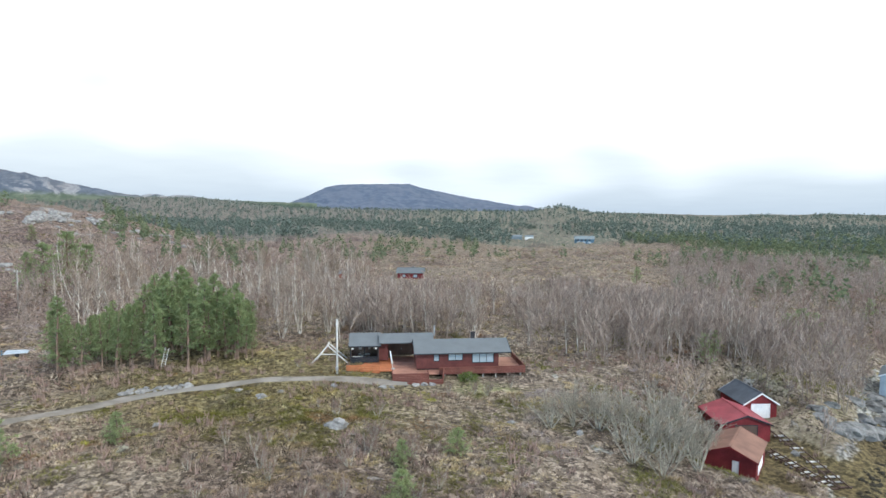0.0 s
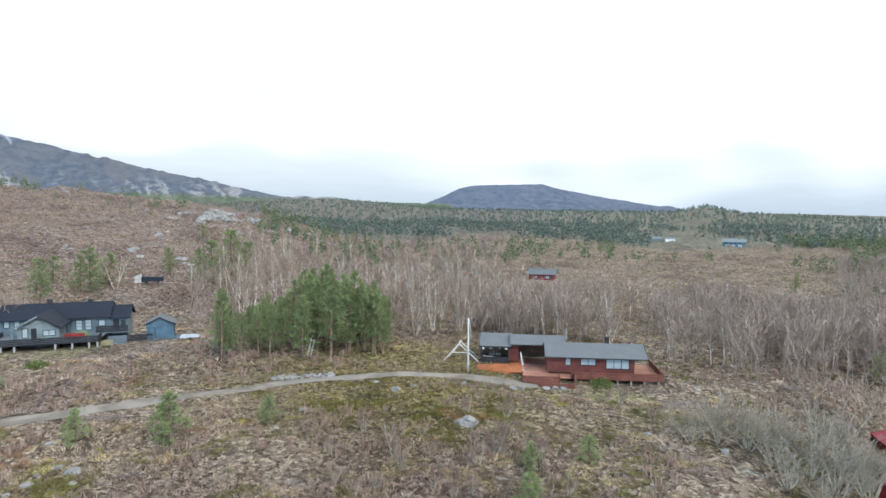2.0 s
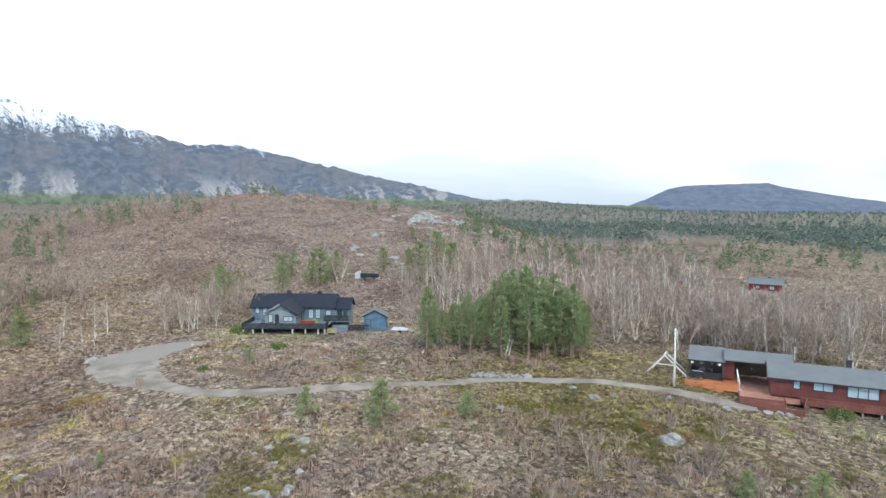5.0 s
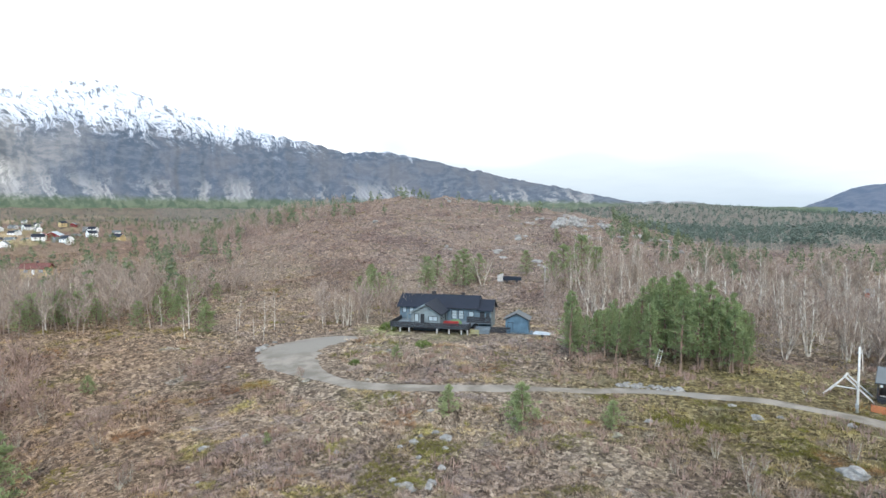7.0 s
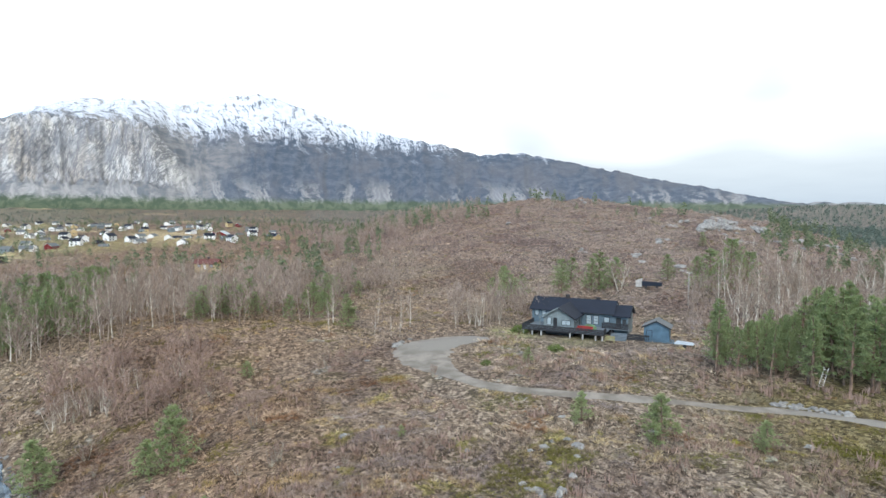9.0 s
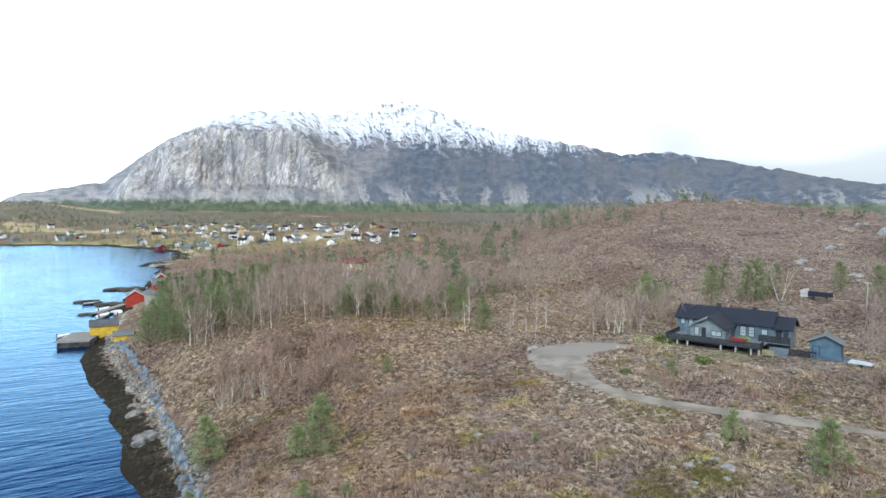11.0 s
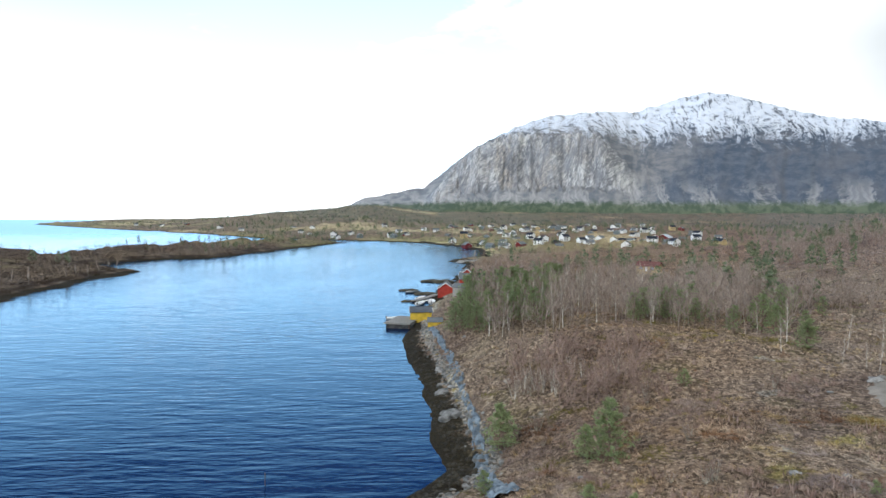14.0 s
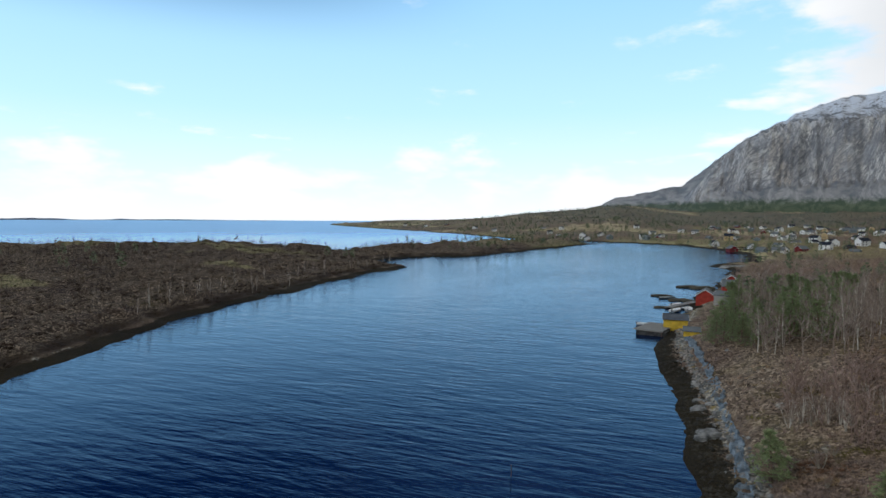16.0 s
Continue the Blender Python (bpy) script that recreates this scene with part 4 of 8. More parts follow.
def pine_meshes(seed, h, base=0.35, width=0.24, tufts=210, cone=1.0, needle=None, fat=0.13, jit=0.15, flat=0.0, whorls=0):
    """Meshes of a Scots pine: trunk with branch stubs, and a crown of needle tufts."""
    rg = random.Random(seed)
    V, F = [], []
    p, d = Vector((0, 0, -0.3)), Vector((rg.uniform(-.05, .05), rg.uniform(-.05, .05), 1))
    pts, k = [], 6
    for i in range(k + 1):
        pts.append(p.copy())
        d = (d + Vector((rg.uniform(-.05, .05), rg.uniform(-.05, .05), 0.1))).normalized()
        p = p + d * h * 0.97 / k
    rr = [h * 0.015 * (1 - 0.85 * i / k) + 0.015 for i in range(k + 1)]
    for i in range(k):
        tube(V, F, pts[i], pts[i + 1], rr[i], rr[i + 1], 6)

    def axis(f):
        i = min(k - 1, int(f * k))
        return pts[i].lerp(pts[i + 1], f * k - i)

    T = []
    n_br = max(14, tufts // 7)
    for b in range(n_br):
        f = base + (0.98 - base) * ((b + rg.random()) / n_br)
        if whorls:
            f = base + (0.98 - base) * min(1.0, (round((f - base) / (0.98 - base) * whorls) + rg.uniform(-0.12, 0.12)) / whorls)
            f = max(base * 0.9, f)
        w = rg.uniform(0, 6.28)
        g = (f - base) / (1 - base)
        shape = (1 - g) ** (0.75 * cone) * (0.55 + 0.45 * min(1, g * 4 + 0.35))
        ln = h * width * (shape + 0.10) * rg.uniform(0.65, 1.2)
        q = axis(f)
        rise = 0.15 + (0.65 - flat) * g
        dd = Vector((math.cos(w), math.sin(w), rise + rg.uniform(-.2, .2))).normalized()
        tip = q + dd * ln
        tube(V, F, q, tip, 0.02 + 0.003 * h, 0.008, 3)
        for c in range(7):
            t = 0.30 + 0.75 * (c + rg.random()) / 7
            o = q + dd * ln * t + Vector((rg.gauss(0, 1), rg.gauss(0, 1), rg.gauss(0, 0.7))) * ln * jit
            size = (0.15 + 0.022 * h) * rg.uniform(0.7, 1.25)
            for s in range(6):
                e = Vector((rg.gauss(0, 1), rg.gauss(0, 1), rg.gauss(0.5, 0.8))).normalized()
                side = e.orthogonal().normalized() * size * fat
                if rg.random() < 0.5:
                    side = e.cross(side)
                root = o - e * size * 0.25
                T += [tuple(root - side), tuple(root + side), tuple(o + e * size * 1.05)]
    return raw_mesh("trunk", V, F, M_PINEBARK), tri_mesh("crown", np.array(T), needle or M_NEEDLE)


BIRCH = [bare_tree(100 + i, 9.0, limbs=17, twigs=7, spread=0.29, twig=M_TWIG_PALE, thick=1.25) for i in range(5)]
CLUMP = [bare_tree(120 + i, 7.0, stems=4, limbs=10, twigs=6, spread=0.34, lean=0.2, low=0.25, twig=M_TWIG_PALE, thick=1.2) for i in range(4)]
FAN = [bare_tree(130 + i, 14.0, stems=3, limbs=20, twigs=9, spread=0.40, lean=0.12, low=0.2, twig=M_TWIG_PALE, thick=1.9) for i in range(3)]
WILLOW = [bare_tree(140 + i, 6.0, stems=8, limbs=8, twigs=6, spread=0.50, lean=0.62, bark=M_GREYBARK, twig=M_TWIG_GREY, low=0.2, thick=0.8) for i in range(3)]
SCRUB = [bare_tree(160 + i, 3.0, stems=5, limbs=7, twigs=5, spread=0.5, lean=0.3, bark=M_GREYBARK, twig=M_TWIG_RED, low=0.15) for i in range(3)]
PINE = [pine_meshes(200 + i, 11.0, base=0.16 + 0.06 * (i % 3), width=0.175, tufts=340, cone=1.0, fat=0.15, flat=0.1, jit=0.13) for i in range(6)]
BROAD = [pine_meshes(240 + i, 8.0, base=0.10 + 0.05 * (i % 2), width=0.30, tufts=400, cone=0.8, fat=0.16, flat=0.15, jit=0.14) for i in range(4)]
YOUNG = [pine_meshes(220 + i, 4.0, base=0.12, width=0.36, tufts=480, cone=1.0, jit=0.10, flat=0.35, needle=M_NEEDLE_LIGHT, fat=0.13, whorls=9) for i in range(4)]

KINDS = {
    "birch": (BIRCH, "birch_tree", "bare birch tree with pale trunk on the heath", "birch tree"),
    "fan": (FAN, "birch_tree", "tall bare tree with a wide fan of pale branches", "birch tree"),
    "clump": (CLUMP, "birch_tree", "many-stemmed bare birch with pale stems", "birch tree"),
    "willow": (WILLOW, "willow_bush", "large bare grey willow bush near the shore", "bush"),
    "scrub": (SCRUB, "scrub_bush", "low bare reddish-brown scrub in the heather", "bush"),
    "pine": (PINE, "pine_tree", "tall dark green Scots pine with bare lower trunk", "pine tree"),
    "broad": (BROAD, "pine_tree", "broad olive-green pine standing on the heath", "pine tree"),
    "young": (YOUNG, "young_pine", "young light green pine standing in the heather", "pine tree"),
}
SIZES = {"fan": 14.0, "birch": 9.0, "clump": 7.0, "willow": 6.0, "scrub": 3.0, "pine": 11.0, "broad": 8.0, "young": 4.0}


def plant(kind, x, y, h, rg):
    meshes, name, label, cat = KINDS[kind]
    tr, cr = meshes[rg.randrange(len(meshes))]
    k = h / SIZES[kind]
    wide = {"willow": 1.35, "young": 1.25, "pine": 1.15, "broad": 1.2}.get(kind, 1.0)
    ob = empty(name, pose(x, y, ground_z(x, y) - 0.02, 0, 0, rg.uniform(0, 360)) @ Matrix.Diagonal((k * wide * rg.uniform(0.85, 1.15), k * wide * rg.uniform(0.85, 1.15), k, 1)), label, cat, cat + "s of the shore")
    part_mesh("trunk", tr, ob)
    part_mesh("crown", cr, ob)
    return ob


# ---- trees that can be told apart ----
rg = random.Random(7)
for az, r, h in ((83.2, 65.5, 7.2), (85.7, 66.8, 4.3), (93.5, 78.2, 6.9), (85.1, 51.2, 2.0), (81.0, 49.9, 1.7), (45.1, 64.2, 3.7), (37.9, 62.1, 5.2), (29.3, 64.4, 3.2), (3.9, 53.0, 2.7), (-1.5, 55.4, 2.9),
                 (4.2, 46.0, 3.3), (76.9, 89.5, 2.7), (67.6, 118.1, 5.6), (50.2, 87.3, 2.5), (62.5, 60, 1.3), (95.2, 62, 3.0)):
    plant("young", *pol(az, r), h, rg)
# the pine grove
for k in range(86):
    az, r = (rg.uniform(18.0, 28.2), rg.uniform(91, 116)) if k < 58 else (rg.uniform(28.0, 33.6), rg.uniform(93, 112))
    top = float(np.interp(az, [18, 20, 23.5, 26, 28.5, 34], [8.5, 11.5, 13.5, 12.5, 8.0, 7.5]))
    plant("pine", *pol(az, r), top * rg.uniform(0.72, 1.03), rg)
for az, r, h in ((26.2, 92.5, 10.5), (33.4, 94, 11.5), (33.0, 97, 10.5), (29.2, 94.6, 8.5), (52.2, 151, 7.9), (50.8, 152.9, 6.2), (47.1, 154.1, 7.4), (43.7, 160.4, 11.4), (44.3, 159.6, 9.5), (32.4, 176.4, 14), (33.9, 168.9, 12), (31.2, 172, 12.5),
                 (35.2, 172, 10), (34.8, 252, 6), (79, 131, 6.6), (77.4, 130.5, 7.3), (76.2, 128.2, 6.1), (73.1, 124.5, 5.6), (70.9, 130.4, 8), (69.9, 127.4, 6.5), (42.2, 165.6, 9), (37.6, 182, 8), (52.6, 156.2, 8), (47.4, 163.4, 8.3), (46.2, 170.9, 7.2), (51.8, 150, 7), (53.6, 150, 6)):
    plant("pine" if r < 100 else "broad", *pol(az, r), h, rg)
for az, r, h in ((-31.7, 144, 7), (-31.2, 147, 6.5), (-24.4, 107.5, 5.5), (-24.9, 110, 5), (-36, 180, 6), (-30.5, 140, 6), (-18.2, 211, 6.5), (-33.5, 133, 4.5), (-32.6, 150, 6)):
    plant("broad", *pol(az, r), h, rg)
for k in range(80):
    plant("broad" if k % 3 else "pine", *pol(rg.uniform(88, 97.2), rg.uniform(134, 215)), rg.uniform(6, 10), rg)
for k in range(30):
    plant("broad", *pol(rg.uniform(66, 82), rg.uniform(126, 180)), rg.uniform(4.5, 8), rg)
for az, r, h in ((98.2, 143, 7.5), (97.6, 147, 8), (98.6, 152, 7), (97.0, 141, 7), (96.2, 138, 7.5), (95.4, 141, 8), (97.9, 158, 8), (94.4, 139, 6)):
    plant("broad", *pol(az, r), h, rg)
# the birch wood behind the red house
for k in range(166):
    if k < 77:
        az, r, h = rg.uniform(8, 33.6), rg.uniform(120, 205), rg.uniform(9.0, 15.0)
    elif k < 112:
        az, r, h = rg.uniform(-3, 14), rg.uniform(103, 130), rg.uniform(7, 10.0)
    else:
        az, r, h = rg.uniform(-30, -2), rg.uniform(98, 150), rg.uniform(6, 9.5)
        r = r if az > -24 else max(r, 113)
    plant("birch" if rg.random() < 0.7 else "clump", *pol(az, r), h, rg)
for az, r, h in ((21.7, 178, 18.5), (17.2, 190, 17), (12.4, 196, 17), (10.6, 200, 15), (15.6, 188, 12), (27.4, 150, 13), (29.6, 148, 13.5), (25.2, 172, 13), (8.2, 178, 13), (-10.5, 150, 9), (-14.0, 135, 10), (-20.5, 140, 9)):
    plant("fan", *pol(az, r), h, rg)
for az, r, h in ((18.3, 135, 9), (15.3, 110.6, 8.6), (13.7, 113.3, 12.5), (-3.2, 106.2, 8.4), (41.8, 164, 10.7), (57.2, 119.8, 5.9), (55.3, 120.9, 6.3), (54.6, 120.6, 6.7), (53, 125.4, 4.8), (69.4, 113, 6), (65.1, 110.5, 4.8), (63.5, 110, 4.5), (62.7, 108.3, 5.4), (54.9, 121.7, 7.2), (53.0, 129.5, 7.1), (55.8, 124, 7.1)):
    plant("birch" if h < 7 else "clump", *pol(az, r), h, rg)
for k in range(60):
    plant("birch", *pol(rg.uniform(78, 97), rg.uniform(126, 190)), rg.uniform(7, 11), rg)
for az, r, h in ((88.4, 89.7, 4.6), (88.8, 91.3, 4.6), (90.4, 93.1, 4.6), (82.7, 93.1, 5.0), (86.9, 96.2, 4.0), (86, 94.4, 3.9), (89.6, 92, 4.2), (91.5, 93, 4.4), (92.4, 92, 4)):
    plant("clump", *pol(az, r), h, rg)
for az, r, h in ((-10.6, 66, 4.8), (-12.8, 67, 5.6), (-15.2, 67.3, 5.8), (-17.2, 66.3, 6.0), (-19.8, 66.0, 7.2), (-21.8, 65.7, 6.6), (-23.2, 70, 6.0), (-18.3, 61.4, 4.6), (-21.0, 60.3, 4.2), (-20.5, 72, 6.5), (-24.0, 66.0, 5.4)):
    plant("willow", *pol(az, r), h, rg)
for k in range(34):
    az = rg.uniform(128, 152)
    r = np.interp(az, [126.8, 131, 138.4, 148, 160.3], [391, 342, 261, 201, 143]) + rg.uniform(9, 40)
    plant("birch", *pol(az, float(r)), rg.uniform(4, 7), rg)
for k in range(26):
    plant("scrub", *pol(rg.uniform(-3, 24), rg.uniform(46, 60)), rg.uniform(1.4, 2.8), rg)
for k in range(44):
    az, r = rg.uniform(-12, 92), rg.uniform(46, 98)
    plant("scrub", *pol(az, r), rg.uniform(1.2, 2.6), rg)

road_pts = []
for (ax, ay, aw), (bx, by, bw) in zip(TRACK[:-1], TRACK[1:]):
    n = max(1, int(math.hypot(bx - ax, by - ay) / 0.8))
    road_pts += [(ax + (bx - ax) * k / n, ay + (by - ay) * k / n, aw + (bw - aw) * k / n) for k in range(n)]
road_pts.append(TRACK[-1])
rp = np.array(road_pts)
for k in range(6):
    rp[1:-1] = (rp[:-2] + 2 * rp[1:-1] + rp[2:]) / 4
rp, half = rp[:, :2], rp[:, 2]
tang = np.gradient(rp, axis=0)
tang /= np.linalg.norm(tang, axis=1)[:, None]
norm = np.stack([-tang[:, 1], tang[:, 0]], 1)
dist = np.concatenate([[0], np.cumsum(np.linalg.norm(np.diff(rp, axis=0), axis=1))])
half = half + 0.26 * fbm(dist / 2.2, dist * 0, 3, 71)
off = np.linspace(-1, 1, 9)
X = rp[:, 0:1] + norm[:, 0:1] * half[:, None] * off
Y = rp[:, 1:2] + norm[:, 1:2] * half[:, None] * off
Z = hgt(X, Y) + 0.10 - 0.12 * np.abs(off) ** 4
me = grid_mesh("road", X, Y, Z)
me.materials.append(M_GRAVEL)
tagged(new("road", me), "narrow grey gravel track widening to a yard", "road", kind="structure")


# ---- woods and ground cover that nobody could count ----
def scatter(n, az0, az1, r0, r1, seed, keep=None):
    g = np.random.default_rng(seed)
    az = g.uniform(az0, az1, n)
    r = np.sqrt(g.uniform(r0 * r0, r1 * r1, n))
    a = np.radians(az)
    x, y = -np.sin(a) * r, np.cos(a) * r
    ok = np.ones(n, bool)
    if keep is not None:
        ok = keep(x, y, az, r)
    ok &= ~((az > -16.5) & (az < -6.5) & (r > 440) & (r < 582))
    ok &= ~(((x + 800) / 150) ** 2 + ((y - 95) / 42) ** 2 < 1)
    ok &= ~((az > 96.2) & (az < 99.5) & (r > 150) & (r < 300))
    ok &= ~((az > 77.6) & (az < 81.4) & (r > 205) & (r < 272))
    ok &= np.maximum(inland(x, y, MAIN), inland(x, y, ISLE)) > 5
    for px, py, pr, pz in PADS:
        ok &= (x - px) ** 2 + (y - py) ** 2 > (pr * 0.8) ** 2
    return x[ok], y[ok]


def toned(name, corners, per, mat, seed):
    """A triangle mesh in which each tuft of `per` triangles has a tone of its own."""
    me = tri_mesh(name, corners, mat)
    n = len(corners) // (3 * per)
    tone = np.repeat(np.random.default_rng(seed).random(n), 3 * per).astype(np.float32)
    me.attributes.new("tone", "FLOAT", "POINT").data.foreach_set("value", tone)
    return me


def stamp(templates, x, y, z, size, seed, widen=(0.8, 1.2)):
    """Copies of triangle templates (k x 3 x 3), turned and sized, as one array of corners."""
    g = np.random.default_rng(seed)
    which = g.integers(0, len(templates), len(x))
    out = []
    for k, tpl in enumerate(templates):
        s = which == k
        n = int(s.sum())
        if not n:
            continue
        w = g.uniform(0, 2 * np.pi, n)
        c, d = np.cos(w), np.sin(w)
        h = size[s]
        wd = h * g.uniform(*widen, n)
        t = tpl.reshape(1, -1, 3)
        px = (t[..., 0] * c[:, None] - t[..., 1] * d[:, None]) * wd[:, None] + x[s][:, None]
        py = (t[..., 0] * d[:, None] + t[..., 1] * c[:, None]) * wd[:, None] + y[s][:, None]
        pz = t[..., 2] * h[:, None] + z[s][:, None]
        out.append(np.stack([px, py, pz], -1).reshape(-1, 3))
    return np.concatenate(out)


def far_pine_tpl(seed, n=44, tuft=1.0):
    g = np.random.default_rng(seed)
    T = [[[-0.012, 0, 0], [0.012, 0, 0], [0, 0, 0.6]], [[0, -0.012, 0], [0, 0.012, 0], [0, 0, 0.6]]]
    for i in range(n):
        f = g.uniform(0.22, 0.95)
        rad = 0.34 * (1 - f) ** 0.75 * min(1, 0.4 + f * 1.2) + 0.02
        w = g.uniform(0, 6.28)
        q = np.array([np.cos(w) * rad * g.uniform(0.4, 1), np.sin(w) * rad * g.uniform(0.4, 1), f])
        e = g.normal(0, 1, 3) * np.array([1, 1, 0.55])
        e = e / np.linalg.norm(e) * 0.10 * tuft
        s = np.cross(e, g.normal(0, 1, 3))
        s = s / np.linalg.norm(s) * 0.05 * tuft
        T.append([q - s - e * 0.5, q + s - e * 0.5, q + e + np.array([0, 0, 0.02])])
    return np.array(T)


def bare_tpl(seed, limbs=7, twigs=7, wide=0.28, thick=0.006):
    """A leafless tree as slim triangles: trunk, spreading limbs, and a haze of twigs round their ends."""
    g = np.random.default_rng(seed)
    lean = np.array([g.normal(0, 0.06), g.normal(0, 0.06), 0.82])
    T = []

    def blade(o, tip, w):
        s = np.cross(tip - o, g.normal(0, 1, 3))
        T.append([o - s / np.linalg.norm(s) * w, o + s / np.linalg.norm(s) * w, tip])
    for s in (np.array([0.010, 0, 0]), np.array([0, 0.010, 0])):
        T.append([-s, s, lean])
    for k in range(limbs):
        f = 0.22 + 0.6 * (k + g.random()) / limbs
        w = g.uniform(0, 6.28)
        o = lean * f
        out = wide * (1.2 - f) * g.uniform(0.7, 1.3)
        tip = o + np.array([np.cos(w) * out, np.sin(w) * out, g.uniform(0.16, 0.34)])
        blade(o, tip, thick * 1.4)
        for j in range(twigs):
            q = o + (tip - o) * g.uniform(0.35, 1.0)
            blade(q, q + (tip - o) * g.uniform(0.15, 0.5) + g.normal(0, 0.055, 3) + np.array([0, 0, 0.03]), thick)
    return np.array(T)


FAR_PINE = [far_pine_tpl(300 + i) for i in range(6)]
FARTHEST_PINE = [far_pine_tpl(310 + i, 22, 1.5) for i in range(6)]
BARE = [bare_tpl(320 + i, 8, 9, 0.25, 0.0048) for i in range(6)]
BARE_FAR = [bare_tpl(340 + i, 6, 6, 0.34, 0.0075) for i in range(5)]


def wood(name, label, templates, mat, spots, h0, h1, seed, cat="wood"):
    x = np.concatenate([s[0] for s in spots])
    y = np.concatenate([s[1] for s in spots])
    g = np.random.default_rng(seed)
    co = stamp(templates, x, y, hgt(x, y) - 0.1, g.uniform(h0, h1, len(x)), seed + 1)
    tagged(new(name, tri_mesh(name, co, mat)), label, cat, kind="stuff")


def patchy(scale, lo, seed):
    return lambda x, y, az, r: fbm(x / scale, y / scale, 3, seed) > lo


wood("birch_wood", "dense bare brown birch wood behind the cabin", BARE, M_TWIG, [
    scatter(1000, -31, 2, 104, 152, 401, patchy(18, -0.45, 81)), scatter(260, 1, 9, 104, 145, 411), scatter(430, 8, 36, 112, 205, 402), scatter(700, -36, -8, 86, 150, 403, patchy(14, -0.3, 82)), scatter(1100, -41, -21, 140, 330, 408, patchy(25, -0.5, 79)),
    scatter(1000, 72, 96.8, 122, 230, 404, patchy(16, -0.4, 83)), scatter(350, 60, 80, 140, 200, 405, patchy(16, 0.0, 84)), scatter(420, 55, 70, 320, 430, 406, patchy(20, -0.3, 76)),
    scatter(60, 46, 58, 122, 140, 407)], 5.0, 10.0, 410)
wood("scrub_wood", "reddish-brown bare scrub over moor and valley", BARE_FAR, M_TWIG_RED, [
    scatter(450, -26, 22, 200, 420, 421, patchy(40, 0.3, 85)), scatter(1500, -41, -22, 130, 400, 429, patchy(30, -0.5, 80)), scatter(1300, 62, 98, 190, 480, 422, patchy(35, -0.3, 86)), scatter(500, -40, -24, 130, 330, 423, patchy(25, -0.2, 87)),
    scatter(4600, 68, 130, 480, 1700, 426, patchy(70, -0.5, 89)), scatter(2200, 76, 102, 540, 1000, 424, patchy(40, -0.4, 75)),
    scatter(230, 80, 93, 84, 106, 427, patchy(9, -0.1, 90)), scatter(200, 24, 62, 300, 430, 428, patchy(25, 0.1, 91))], 2.5, 6.5, 430)
wood("pine_wood", "dark green pine wood round the moor and valley", FAR_PINE, M_FARPINE, [
    scatter(1500, -41, -17, 310, 640, 441, lambda x, y, az, r: (fbm(x / 60, y / 60, 3, 92) > -0.3) & (r > 300 + 14 * (az + 36))), scatter(420, -41, -20, 150, 340, 442, patchy(30, 0.0, 93)), scatter(170, -22, 20, 280, 500, 443, patchy(50, 0.0, 78)),
    scatter(170, 55, 70, 330, 440, 444, patchy(25, 0.0, 94)), scatter(90, 28, 62, 330, 440, 445, patchy(25, 0.1, 95)), scatter(260, 64, 98, 150, 460, 446, patchy(30, 0.1, 96)),
    scatter(2000, 66, 122, 500, 1400, 447, patchy(70, -0.3, 97)), scatter(70, 126, 165, 170, 640, 448, patchy(30, 0.1, 98)), scatter(160, 17, 30, 230, 420, 449, patchy(25, -0.1, 99)),
    scatter(60, 109, 128, 520, 760, 450), scatter(900, 103, 132, 860, 2300, 451, patchy(110, -0.3, 77))], 5.0, 10.0, 455)
wood("far_pine_forest", "dark pine forest on the hills beyond the moor", FARTHEST_PINE, M_HAZEPINE, [
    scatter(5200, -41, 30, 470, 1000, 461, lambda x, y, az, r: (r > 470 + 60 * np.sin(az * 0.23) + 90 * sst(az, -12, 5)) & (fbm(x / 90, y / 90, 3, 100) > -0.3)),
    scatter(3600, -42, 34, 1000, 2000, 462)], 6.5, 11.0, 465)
wood("mountain_forest", "haze-tinted green pine belt at the foot of the mountain", FARTHEST_PINE, M_HAZEPINE, [scatter(4200, 28, 116, 1250, 2150, 463, patchy(160, -0.35, 101))], 4.0, 6.5, 467)
wood("alder_scrub", "bare scrub on the low island, painted dark for cloud shade", BARE_FAR, M_TWIG_SHADE, [
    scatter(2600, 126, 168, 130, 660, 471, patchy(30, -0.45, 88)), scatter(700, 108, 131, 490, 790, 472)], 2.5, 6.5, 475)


def tuft_tpl(seed, n, low, wide, thick):
    g = np.random.default_rng(seed)
    T = []
    for i in range(n):
        w, u = g.uniform(0, 6.28), g.uniform(0, 0.45)
        o = np.array([np.cos(w) * u, np.sin(w) * u, 0.0])
        tip = np.array([np.cos(w) * wide * g.uniform(0.4, 1), np.sin(w) * wide * g.uniform(0.4, 1), g.uniform(low, 1.0)])
        s = np.cross(tip - o, np.array([0, 0, 1.0]) + g.normal(0, 0.6, 3))
        s = s / np.linalg.norm(s) * thick
        T.append([o - s, o + s, tip])
    return np.array(T)


HEATH = [tuft_tpl(500 + i, 10, 0.22, 1.05, 0.075) for i in range(8)]
BROOM = [tuft_tpl(520 + i, 12, 0.5, 0.6, 0.05) for i in range(4)]


